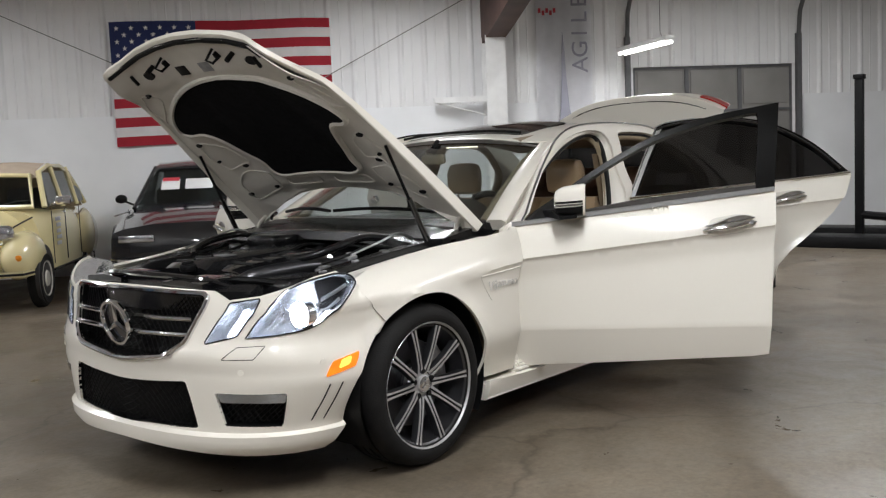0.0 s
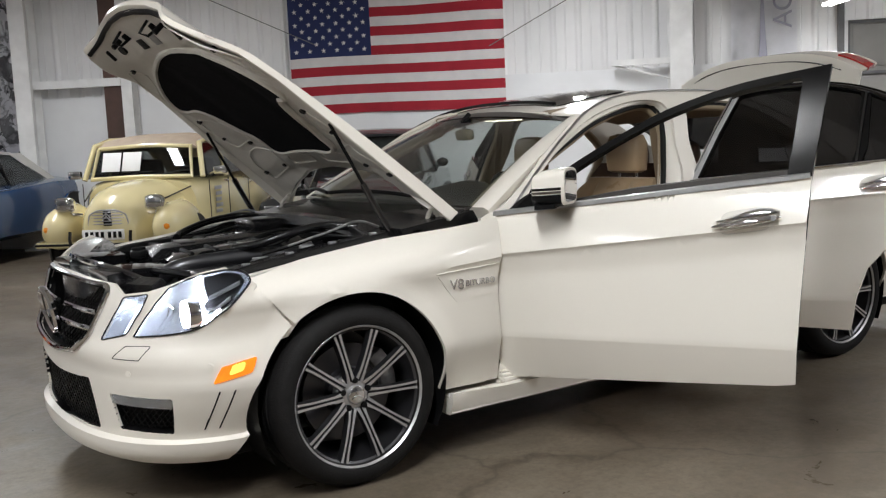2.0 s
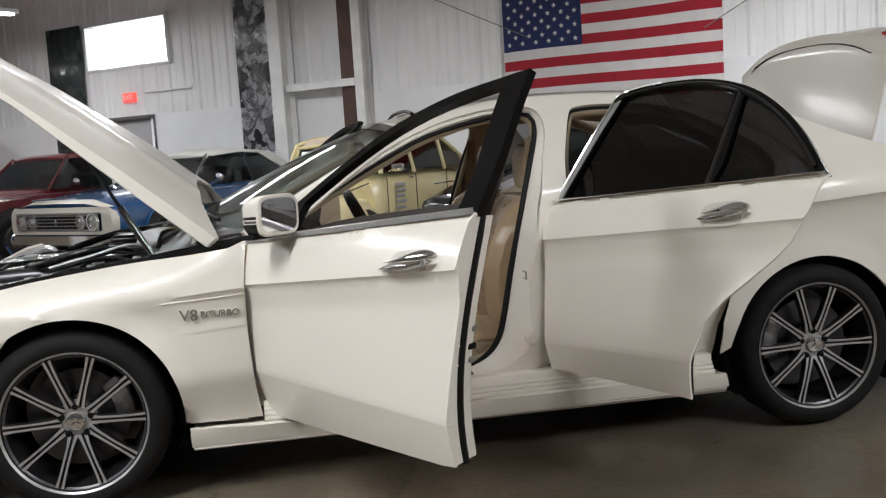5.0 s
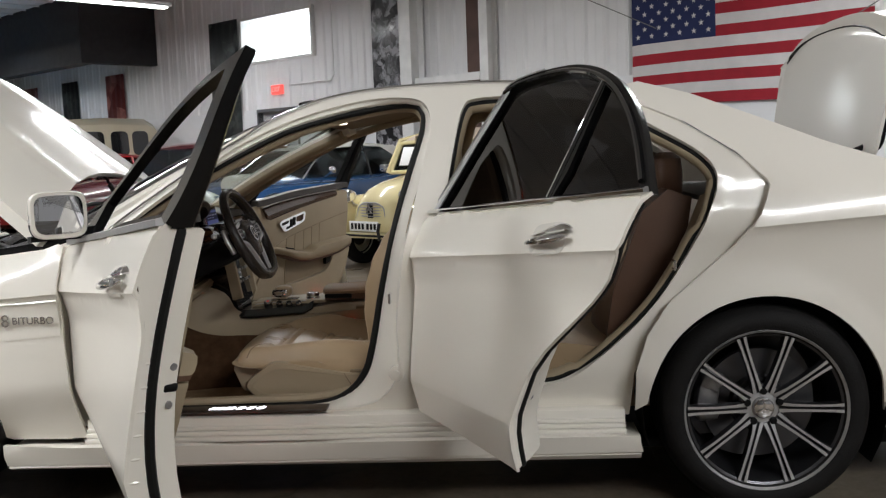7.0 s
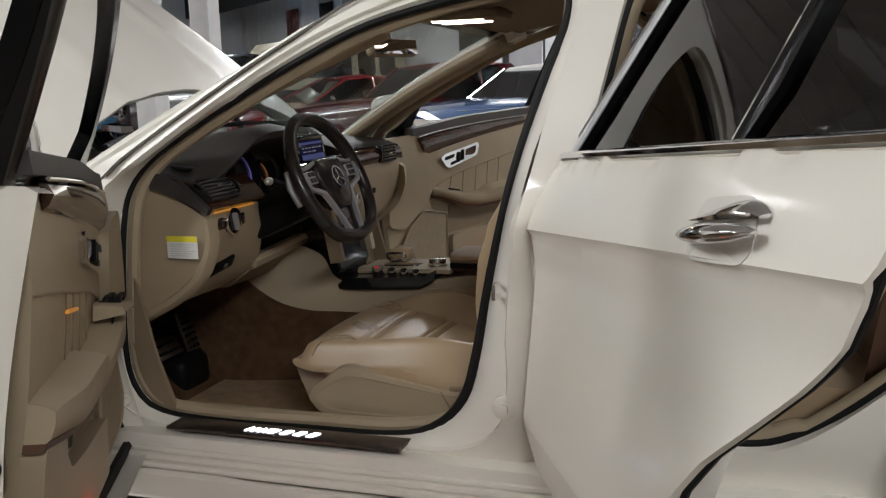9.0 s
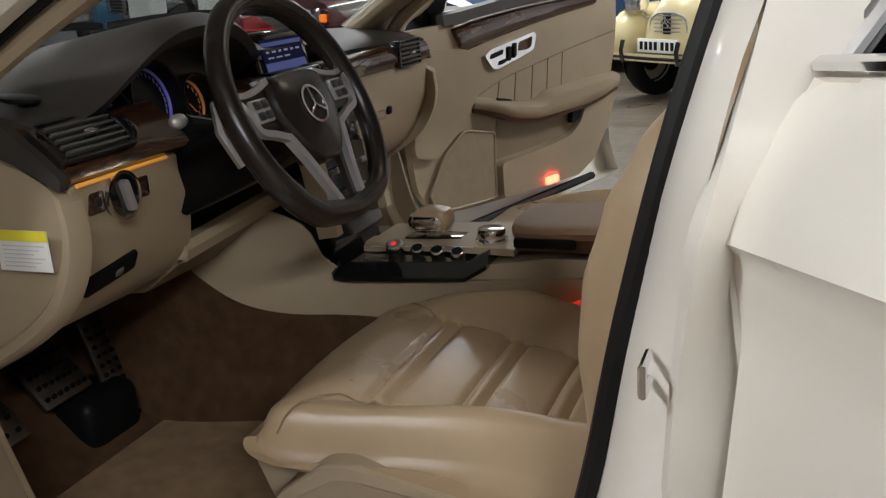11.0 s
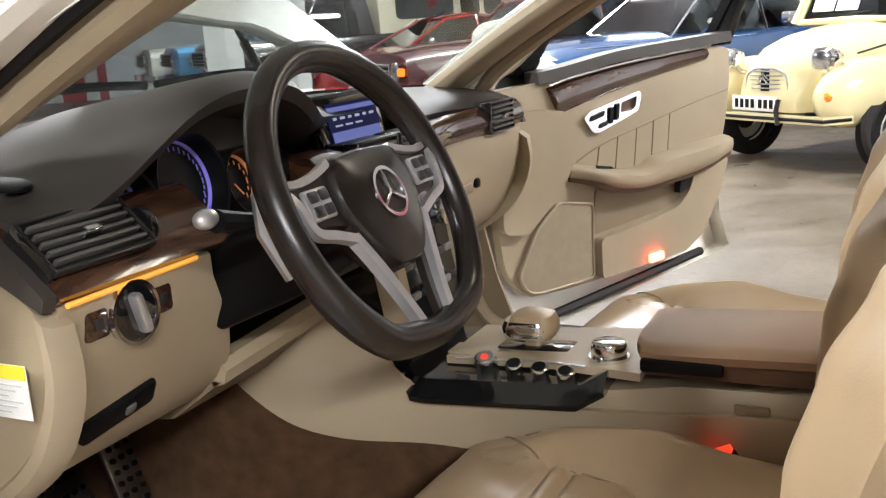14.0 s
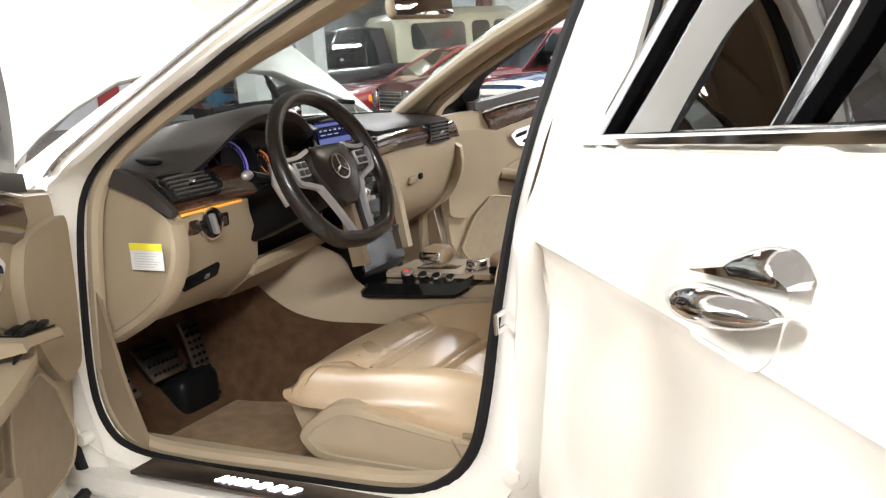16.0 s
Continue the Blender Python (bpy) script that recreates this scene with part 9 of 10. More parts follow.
for s in (GATE[0] - 0.1, GATE[1] + 0.06):
    tr = part("trim_4" if s < 5.5 else "trim_5", join(on_wall((s - 0.03, 0.0, 0), (s + 0.03, 0.08, GATE[3] + 0.4)), tube([WALL_R @ Vector((s, -0.05, z - 0.05)) - (WALL_R.to_3x3() @ Vector((0, d, 0))) for z, d in ((GATE[3] + 0.4, 0), (GATE[3] + 0.75, 0.04), (GATE[3] + 1.0, 0.2), (GATE[3] + 1.12, 0.5), (GATE[3] + 1.15, 2.8))], 0.03, 8)), GATE_DARK, smooth=30)
    tagged(tr, "dark steel gate track", "gate track", kind="structure")

# red doorway at the far end of the hall
for nm, d0, d1, mtl, lb in (("door_3", 6.40, 6.92, EXIT_RED, "red steel door at the far end"), ("trim_6", 6.12, 6.38, COL_WHITE, "white door post at the far end"), ("door_4", 5.90, 6.10, EXIT_RED, "red panel beside the far door")):
    tagged(part(nm, on_wall((S0 - 0.03, d0, 0.0), (S0 + 0.05, d1, 2.3), 0.01), mtl, smooth=0), lb, "door" if nm[0] == "d" else "door post", kind="structure")

# vehicle lift
lf = thing("vehicle_lift", "black two-post workshop lift with floor ramps", "lift")
for x, y in ((9.6, 0.35), (9.75, 2.35)):
    part("lift_post", join(rbox(0.08, 0.10, 2.02, (x, y, 1.01), 0.01), rbox(0.10, 0.13, 0.06, (x, y, 2.05), 0.01)), BLACK, lf, "black steel post")
for x in (9.1, 10.4):
    part("ramp", rbox(0.5, 4.4, 0.14, (x, -0.6, 0.07), 0.02), BLACK, lf, "black lift runway")
part("lift_arm", tube([(9.6, 0.3, 0.35), (9.2, -0.5, 0.32), (9.3, -1.4, 0.5)], 0.05, 8), BLACK, lf)

# ---- other vehicles ----
def paint(name, col, rough=0.25):
    return mat(name, col, rough, coat=1.0, vary=0.03, scale=3)


AMBER_PLAIN = mat("amber_plain", (0.75, 0.25, 0.02), 0.2, vary=0.05)
CREAM = paint("cream_enamel", (0.72, 0.63, 0.36))
BLUE = paint("marina_blue", (0.014, 0.062, 0.17))
MAROON = paint("maroon_enamel", (0.085, 0.006, 0.010))
CAR_RED = paint("red_enamel", (0.22, 0.012, 0.014))
CAR_BLACK = paint("black_enamel", (0.006, 0.006, 0.008))
CAR_WHITE = paint("old_white_enamel", (0.62, 0.60, 0.54))
TRUCK_BROWN = paint("dark_plum_enamel", (0.022, 0.012, 0.016))
SKY_BLUE = paint("sky_blue_enamel", (0.10, 0.32, 0.58))
CAMPER = paint("camper_cream", (0.58, 0.52, 0.38), 0.4)
CANVAS = mat("tan_canvas", (0.42, 0.335, 0.26), 0.8, vary=0.08, bump=0.3, bump_scale=300)
WHITE_TOP = mat("white_vinyl_top", (0.62, 0.61, 0.58), 0.6, vary=0.05, bump=0.2, bump_scale=300)
WINDOW_DARK = glass_mat("old_car_glass", (0.45, 0.48, 0.48))
SEAT_DARK = mat("dark_cabin", (0.02, 0.018, 0.017), 0.7, vary=0.2)
PAPER = mat("white_paper", (0.80, 0.80, 0.80), 0.7, vary=0.02)


def ring2(x, w, zb, zs, zt, crown=0.02):
    half = [(-w * 0.80, zb), (-w * 0.97, zb + 0.06), (-w, zb + (zs - zb) * 0.45), (-w, zb + (zs - zb) * 0.85), (-w * 0.965, zs), (-w * 0.85, zs + (zt - zs) * 0.6), (-w * 0.5, zt + crown * 0.7), (0, zt + crown)]
    return [(x, y, z) for y, z in half] + [(x, -y, z) for y, z in half[-2::-1]]


def road_wheel(parent, x, y, r, w, cap, white=False):
    sg = -1 if y < 0 else 1
    t = part("wheel", lathe([(r * 0.62, -w / 2), (r * 0.85, -w / 2 - 0.008), (r * 0.97, -w / 2 + 0.02), (r, -w / 4), (r, w / 4), (r * 0.97, w / 2 - 0.02), (r * 0.85, w / 2), (r * 0.62, w / 2)], 36), RUBBER, parent)
    t.matrix_local = pose(x, y, r, 0, 0, 0 if sg < 0 else 180)
    part("hubcap", lathe([(0.0, -w / 2 - 0.012), (r * 0.25, -w / 2 - 0.01), (r * 0.33, -w / 2 + 0.012), (r * 0.55, -w / 2 + 0.004), (r * 0.62, -w / 2 - 0.006), (r * 0.65, -w / 2 + 0.02)], 32), cap, t)
    return t


def simple_car(name, label, m, st, gh, col, top_col, wheels, r, hub=CHROME, category="car", lamps=(), bumper_z=0.42, glass=WINDOW_DARK, seats=True, grille=None):
    """st: body stations (x, half width, bottom, shoulder, top); gh: roof (x bottom front, x top front, x top rear, x bottom rear, base z, top z, base half width, top half width)."""
    t = thing(name, label, category, m=m)
    part("body", loft([ring2(*s) for s in st]), col, t, smooth=35)
    x0, x1, x2, x3, zb, zt, wb, wt = gh
    ro_ = [(x1 - 0.03, wt * 0.92, zt - 0.03), (x1 + 0.05, wt * 0.98, zt), ((x1 + x2) / 2, wt, zt + 0.035), (x2 - 0.05, wt * 0.98, zt), (x2 + 0.05, wt * 0.92, zt - 0.04)]
    part("roof", loft([[(x, -w, z - 0.03), (x, -w * 0.9, z + 0.012), (x, -w * 0.4, z + 0.03), (x, w * 0.4, z + 0.03), (x, w * 0.9, z + 0.012), (x, w, z - 0.03)] for x, w, z in ro_]), top_col, t)
    for sg in (-1, 1):
        part("pillar", tube([(x0, sg * wb * 0.95, zb - 0.02), (x1, sg * wt * 0.93, zt)], 0.020 if top_col == col else 0.012, 8), col if top_col == col else CHROME, t)
        xm = (x1 + x2) / 2 + 0.05
        part("pillar", tube([(xm, sg * wb * 0.985, zb - 0.02), (xm + 0.02, sg * wt * 0.99, zt)], 0.018 if top_col == col else 0.011, 8), GLOSS if top_col != col else col, t)
        part("pillar", loft([[(a - 0.12, sg * w, z), (a + 0.14, sg * w, z), (a + 0.14, sg * (w - 0.03), z), (a - 0.12, sg * (w - 0.03), z)] for a, w, z in ((x3 - 0.12, wb * 0.96, zb - 0.02), (x2 - 0.06, wt * 0.96, zt))]), top_col, t)
        for a, b, c, d in ((x0 + 0.06, x1 + 0.02, xm - 0.01, xm - 0.02), (xm + 0.02, xm + 0.04, x2 - 0.14, x3 - 0.22)):
            part("side_window", loft([[(a, sg * wb * 0.965, zb), (d, sg * wb * 0.965, zb), (d, sg * (wb * 0.965 - 0.004), zb), (a, sg * (wb * 0.965 - 0.004), zb)], [(b, sg * wt * 0.96, zt - 0.02), (c, sg * wt * 0.96, zt - 0.02), (c, sg * (wt * 0.96 - 0.004), zt - 0.02), (b, sg * (wt * 0.96 - 0.004), zt - 0.02)]]), glass, t, smooth=0)
        part("belt_strip", tube([(st[1][0] + 0.25, sg * (wb * 1.03 + 0.01), zb - 0.06), ((x0 + x3) / 2, sg * (wb * 1.04 + 0.005), zb - 0.05), (x3 + 0.2, sg * (wb * 1.03), zb - 0.06)], 0.008, 6), CHROME, t)
        part("door_mirror", join(ball(0.055, (x0 + 0.32, sg * (wb + 0.14), zb + 0.08), (0.7, 1.2, 0.9)), tube([(x0 + 0.32, sg * wb * 0.98, zb), (x0 + 0.32, sg * (wb + 0.12), zb + 0.06)], 0.012, 6)), BLACK if col == CAR_BLACK else CHROME, t)
        part("door_handle", rbox(0.14, 0.03, 0.025, (xm - 0.12, sg * (wb * 1.045 + 0.012), zb - 0.12), 0.008), CHROME, t)
        part("door_gap", tube([(x0 + 0.12, sg * (wb * 1.045 + 0.002), 0.35), (x0 + 0.10, sg * (wb * 1.045 + 0.003), zb - 0.03)], 0.005, 5), SEAT_DARK, t)
        part("door_gap", tube([(xm + 0.02, sg * (wb * 1.045 + 0.002), 0.35), (xm + 0.02, sg * (wb * 1.045 + 0.003), zb - 0.03)], 0.005, 5), SEAT_DARK, t)
    for (a, wa), (b, wc), z0_, z1_ in (((x0, wb * 0.9), (x1, wt * 0.88), zb - 0.01, zt - 0.01), ((x3, wb * 0.86), (x2, wt * 0.86), zb - 0.01, zt - 0.02)):
        part("windscreen" if a == x0 else "rear_window", loft([[(a, -wa, z0_), (a, wa, z0_), (a + 0.004, wa, z0_), (a + 0.004, -wa, z0_)], [(b, -wc, z1_), (b, wc, z1_), (b + 0.004, wc, z1_), (b + 0.004, -wc, z1_)]]), glass, t, smooth=0)
    if seats:
        part("cabin", join(box2((x0 + 0.3, -wb * 0.8, zb - 0.25), (x3 - 0.3, wb * 0.8, zb - 0.12), 0.03)), SEAT_DARK, t)
        for sx in (0.42, 0.72):
            for sg in (-1, 1):
                part("seat", rbox(0.14, 0.44, 0.42, (x0 + (x3 - x0) * sx, sg * wb * 0.45, zb - 0.02), 0.06, 3), SEAT_DARK, t)
        part("steering_wheel", moved(lathe([(0.17, 0), (0.185, 0.01), (0.19, 0.0), (0.185, -0.01)], 24, "z", True), Matrix.Translation((x0 + 0.52, -wb * 0.45, zb - 0.02)) @ pose(0, 0, 0, 0, 65, 0)), BLACK, t)
    for x in wheels:
        for sg in (-1, 1):
            w = max(s[1] for s in st)
            # No hollow is cut: a dark disc paints the shade inside the arch.
            part("wheel_arch", lathe([(0.02, 0), (r * 1.17, 0), (r * 1.20, -0.012), (r * 1.20, 0.02)], 32), SEAT_DARK, t, m=pose(x, sg * (w - 0.006), r * 1.0 + 0.02, 0, 0, 0 if sg < 0 else 180))
            part("arch_trim", lathe([(r * 1.19, 0), (r * 1.225, -0.014), (r * 1.24, 0.01)], 32), col, t, m=pose(x, sg * (w + 0.001), r * 1.0 + 0.02, 0, 0, 0 if sg < 0 else 180))
            road_wheel(t, x, sg * (w - 0.10), r, 0.20, hub)
    xf, xr = st[0][0], st[-1][0]
    wf = st[1][1]
    for x, k in ((xf - 0.07, -1), (xr + 0.05, 1)):
        part("bumper", tube([(x - k * 0.16, -wf * 1.0, bumper_z), (x, -wf * 0.9, bumper_z), (x + k * 0.02, 0, bumper_z), (x, wf * 0.9, bumper_z), (x - k * 0.16, wf * 1.0, bumper_z)], 1, sec=[(-0.025, -0.05), (0.02, -0.045), (0.028, 0.0), (0.02, 0.045), (-0.025, 0.05)]), CHROME, t, "chrome bumper")
    if grille:
        g0, g1, gw = grille
        part("grille", box2((xf - 0.03, -gw, g0), (xf + 0.05, gw, g1), 0.01), BLACK, t)
        for k in range(5):
            part("grille_bar", tube([(xf - 0.034, -gw, g0 + (g1 - g0) * (k + 0.5) / 5), (xf - 0.034, gw, g0 + (g1 - g0) * (k + 0.5) / 5)], 0.006, 6), GREY_METAL, t)
        part("grille_frame", tube([(xf - 0.034, y, z) for y, z in ((-gw, g0), (gw, g0), (gw, g1), (-gw, g1))], 0.012, 6, True), CHROME, t)
    for y, z, rr in lamps:
        part("headlight", join(moved(lathe([(0, 0.035), (rr * 0.6, 0.028), (rr, 0.0)], 24, "z"), Matrix.Translation((xf - 0.03, y, z)) @ pose(0, 0, 0, 0, -90, 0))), REFLECT, t, "round chrome headlamp")
        part("lamp_ring", moved(lathe([(rr, -0.01), (rr + 0.016, 0.0), (rr + 0.012, 0.02), (rr, 0.02)], 24, "z", True), Matrix.Translation((xf - 0.03, y, z)) @ pose(0, 0, 0, 0, -90, 0)), CHROME, t)
    return t


def parked(s, d, yaw=0.0):
    """Pose of a car whose nose is d out from the flag wall, facing the hall."""
    p = wall_pt(s, d, 0)
    return pose(p.x, p.y, 0, 0, 0, 49 + yaw)


# blue pony car with a white top
ST = [(0.0, 0.66, 0.40, 0.66, 0.70), (0.03, 0.80, 0.32, 0.74, 0.80), (0.35, 0.88, 0.28, 0.78, 0.86), (1.2, 0.91, 0.26, 0.82, 0.93), (2.2, 0.91, 0.26, 0.84, 0.90), (3.2, 0.92, 0.26, 0.90, 0.95), (4.1, 0.90, 0.28, 0.88, 0.95), (4.6, 0.80, 0.36, 0.78, 0.84), (4.65, 0.6, 0.42, 0.6, 0.7)]
pony = simple_car("pony_car", "blue 1960s coupe with white top and nose stripe", parked(-5.95, 3.75), ST, (1.32, 1.82, 2.9, 3.55, 0.90, 1.27, 0.80, 0.62), BLUE, WHITE_TOP, (0.82, 3.60), 0.33, ALLOY, lamps=((-0.62, 0.60, 0.085), (0.62, 0.60, 0.085), (-0.42, 0.60, 0.065), (0.42, 0.60, 0.065)), bumper_z=0.40, grille=(0.50, 0.69, 0.70))
NOSE = rounded([(-0.87, 0.46), (-0.88, 0.62), (-0.85, 0.765), (0.85, 0.765), (0.88, 0.62), (0.87, 0.46)], 0.05)
NOSE_IN = rounded([(-0.745, 0.495), (-0.745, 0.705), (0.745, 0.705), (0.745, 0.495)], 0.03)
part("nose_band", panel(NOSE, lambda y, z: Vector((-0.045 + 0.05 * (abs(y) / 0.87) ** 4 + 0.5 * max(0.0, z - 0.70), y, z)), 0.06, 0.14, [NOSE_IN], out=(-1, 0, 0)), CAR_WHITE, pony, "white nose band round the grille")
part("nose_top", loft([[(x, -w, z), (x, -w * 0.6, z2 + 0.008), (x, 0, z2 + 0.014), (x, w * 0.6, z2 + 0.008), (x, w, z)] for x, w, z, z2 in ((-0.012, 0.80, 0.755, 0.795), (0.06, 0.82, 0.76, 0.825), (0.10, 0.83, 0.76, 0.835))], closed=False), CAR_WHITE, pony, "white nose band top")
part("grille_line", tube([(-0.05, -0.73, 0.60), (-0.052, 0.73, 0.60)], 0.005, 6), CHROME, pony)
part("grille_emblem", rbox(0.012, 0.03, 0.07, (-0.045, 0.0, 0.60), 0.004), CHROME, pony)
# maroon sedan, red coupe
ST2 = [(0.0, 0.62, 0.40, 0.68, 0.74), (0.04, 0.78, 0.32, 0.78, 0.84), (0.4, 0.86, 0.28, 0.82, 0.90), (1.3, 0.89, 0.26, 0.86, 0.95), (2.4, 0.90, 0.26, 0.88, 0.93), (3.6, 0.90, 0.28, 0.90, 0.94), (4.5, 0.86, 0.32, 0.84, 0.90), (4.7, 0.66, 0.4, 0.7, 0.76)]
mar = simple_car("maroon_sedan", "dark maroon classic sedan with chrome trim", parked(-8.35, 4.1), ST2, (1.45, 1.95, 3.0, 3.6, 0.93, 1.36, 0.80, 0.64), MAROON, MAROON, (0.85, 3.65), 0.33, CHROME, lamps=((-0.60, 0.66, 0.09), (0.60, 0.66, 0.09)), bumper_z=0.42, grille=(0.52, 0.74, 0.42))
for sg in (-1, 1):
    part("turn_signal", rbox(0.05, 0.14, 0.09, (-0.03, sg * 0.76, 0.66), 0.02), AMBER, mar, "amber turn signal")
simple_car("red_coupe", "glossy red low coupe", parked(-10.9, 4.3), [(0.0, 0.6, 0.34, 0.56, 0.60), (0.05, 0.76, 0.28, 0.64, 0.68), (0.5, 0.86, 0.24, 0.72, 0.78), (1.3, 0.90, 0.24, 0.80, 0.88), (2.4, 0.91, 0.24, 0.84, 0.90), (3.5, 0.90, 0.26, 0.88, 0.94), (4.3, 0.84, 0.32, 0.84, 0.90), (4.45, 0.6, 0.4, 0.66, 0.72)], (1.25, 2.0, 2.7, 3.5, 0.86, 1.24, 0.80, 0.58), CAR_RED, CAR_RED, (0.8, 3.45), 0.32, ALLOY, lamps=((-0.55, 0.52, 0.07), (0.55, 0.52, 0.07)), bumper_z=0.38)
# black convertible beside the small cream car
sb = simple_car("black_convertible", "black hatchback with price papers in the windscreen", parked(-0.92, 2.75), [(0.0, 0.62, 0.30, 0.58, 0.64), (0.06, 0.80, 0.24, 0.66, 0.72), (0.5, 0.84, 0.22, 0.72, 0.82), (1.2, 0.86, 0.22, 0.80, 0.90), (2.4, 0.86, 0.22, 0.86, 0.90), (2.62, 0.8, 0.3, 0.8, 0.9)], (1.05, 1.72, 2.2, 2.55, 0.88, 1.30, 0.76, 0.60), CAR_BLACK, CAR_BLACK, (0.78, 2.2), 0.31, ALLOY_DARK, bumper_z=0.36)
for sg in (-1, 1):
    part("lamp_strip", rbox(0.04, 0.34, 0.07, (-0.0, sg * 0.55, 0.60), 0.01), REFLECT, sb, "wide headlamp strip")
part("bumper_strip", rbox(0.03, 1.3, 0.02, (-0.105, 0, 0.40), 0.005), CHROME, sb)
for y, w in ((0.36, 0.2), (0.05, 0.3)):
    part("price_paper", moved(rbox(0.004, w, 0.20, (0, 0, 0), 0.001), Matrix.Translation((1.385, y, 1.10)) @ pose(0, 0, 0, 0, 57, 0)), PAPER, sb, "white price paper")
part("price_flash", moved(rbox(0.005, 0.18, 0.06, (-0.002, 0, 0), 0.001), Matrix.Translation((1.460, 0.36, 1.155)) @ pose(0, 0, 0, 0, 57, 0)), RED_PRINT, sb)


# pickup with a camper shell
def pickup(name, label, m, col, bed_col, camper):
    t = simple_car(name, label, m, [(0.0, 0.80, 0.50, 0.86, 0.98), (0.05, 0.92, 0.45, 0.98, 1.06), (1.2, 0.97, 0.42, 1.04, 1.12), (2.2, 0.98, 0.42, 1.06, 1.12), (2.7, 0.98, 0.42, 1.08, 1.12), (5.0, 0.98, 0.45, 1.06, 1.08), (5.1, 0.9, 0.5, 0.98, 1.0)], (1.35, 1.75, 2.45, 2.6, 1.10, 1.68, 0.90, 0.76), col, col, (0.85, 4.1), 0.38, CHROME, "pickup truck", lamps=((-0.66, 0.86, 0.09), (0.66, 0.86, 0.09)), bumper_z=0.55, grille=(0.74, 0.98, 0.52))
    if camper:
        part("camper_shell", loft([[(x, -w, 1.08), (x, -w, 1.12), (x, -w * 0.93, zt - 0.12), (x, -w * 0.78, zt), (x, w * 0.78, zt), (x, w * 0.93, zt - 0.12), (x, w, 1.12), (x, w, 1.08)] for x, w, zt in ((2.68, 0.93, 1.80), (2.8, 0.97, 1.92), (4.0, 0.98, 1.97), (4.85, 0.97, 1.95), (5.05, 0.93, 1.85))]), CAMPER, t, "cream camper shell")
        for sg in (-1, 1):
            for a, b in ((2.95, 3.95), (4.08, 4.42), (4.50, 4.82)):
                part("camper_window", panel(rounded([(a, 1.28), (b, 1.28), (b, 1.72), (a, 1.72)], 0.10), lambda x, z, sg=sg: Vector((x, sg * (0.985 - (z - 1.12) * 0.085), z)), 0.2, 0.012, out=(0, sg, 0)), GLOSS, t, "dark camper window")
    return t


pickup("pickup_truck", "dark pickup with a cream camper shell", parked(-13.4, 5.2), TRUCK_BROWN, TRUCK_BROWN, True)
pickup("pickup_truck", "old white pickup truck", parked(-17.4, 5.6), CAR_WHITE, CAR_WHITE, False)
pickup("pickup_truck", "two-tone sky blue pickup truck", parked(-15.4, 5.4), SKY_BLUE, CAR_WHITE, False)

# small cream car
cv = thing("small_cream_car", "cream vintage two-cylinder car with tan canvas roof", "car", m=parked(-3.02, 3.45) @ Matrix.Diagonal((1, 1, 0.945, 1)))
# origin at the bumper; nose towards -x
def cv_ring(x, w, zb, zt, k=2.6):
    pts = []
    for j in range(17):
        a = math.pi * j / 16
        c, s_ = math.cos(a), math.sin(a)
        pts.append((x, -w * math.copysign(abs(c) ** (2 / k), c), zb + (zt - zb) * abs(s_) ** (2 / k)))
    return pts


part("bonnet", loft([cv_ring(x, w, 0.42, z, k) for x, w, z, k in ((0.16, 0.20, 0.74, 2.2), (0.18, 0.27, 0.80, 2.3), (0.28, 0.33, 0.885, 2.4), (0.45, 0.39, 0.945, 2.5), (0.75, 0.46, 0.99, 2.6), (0.98, 0.52, 1.01, 2.8))]), CREAM, cv, "domed cream bonnet")
part("cabin_body", loft([cv_ring(x, w, 0.32, z, k) for x, w, z, k in ((0.95, 0.60, 0.98, 5), (1.05, 0.66, 1.0, 6), (1.4, 0.69, 1.0, 6), (2.2, 0.69, 1.0, 6), (2.8, 0.66, 0.99, 5), (3.1, 0.58, 0.90, 4), (3.3, 0.42, 0.74, 3))]), CREAM, cv, "cream body")
rf_ = [(0.98, 0.985), (1.06, 1.22), (1.14, 1.36), (1.30, 1.43), (1.7, 1.475), (2.1, 1.465), (2.5, 1.37), (2.8, 1.20), (3.05, 0.99)]
part("canvas_roof", loft([[(x, -0.57 - 0.0 * k, z - 0.05), (x, -0.52, z - 0.01), (x, -0.25, z + 0.015), (x, 0.25, z + 0.015), (x, 0.52, z - 0.01), (x, 0.57, z - 0.05), (x, 0.5, z - 0.06), (x, -0.5, z - 0.06)] for k, (x, z) in enumerate(rf_[2:])]), CANVAS, cv, "rolled tan canvas roof")
part("screen_frame", tube([(0.985, -0.54, 1.01), (1.11, -0.50, 1.335), (1.13, 0, 1.36), (1.11, 0.50, 1.335), (0.985, 0.54, 1.01), (0.97, 0, 1.02)], 0.028, 8, True), CREAM, cv)
part("windscreen", loft([[(0.985, -0.53, 1.02), (0.985, 0.53, 1.02), (0.99, 0.53, 1.02), (0.99, -0.53, 1.02)], [(1.11, -0.49, 1.335), (1.11, 0.49, 1.335), (1.115, 0.49, 1.335), (1.115, -0.49, 1.335)]]), WINDOW_DARK, cv, smooth=0)
for y, w in ((0.34, 0.20), (0.12, 0.20)):
    part("price_paper", moved(rbox(0.004, w, 0.22, (0, 0, 0), 0.001), Matrix.Translation((1.035, y, 1.19)) @ pose(0, 0, 0, 0, 21, 0)), PAPER, cv, "white price paper")
for y in (-0.30, 0.10):
    part("wiper", tube([(0.965, y + 0.08, 1.03), (0.985, y - 0.10, 1.07), (0.995, y - 0.22, 1.075)], 0.008, 6), BLACK, cv)
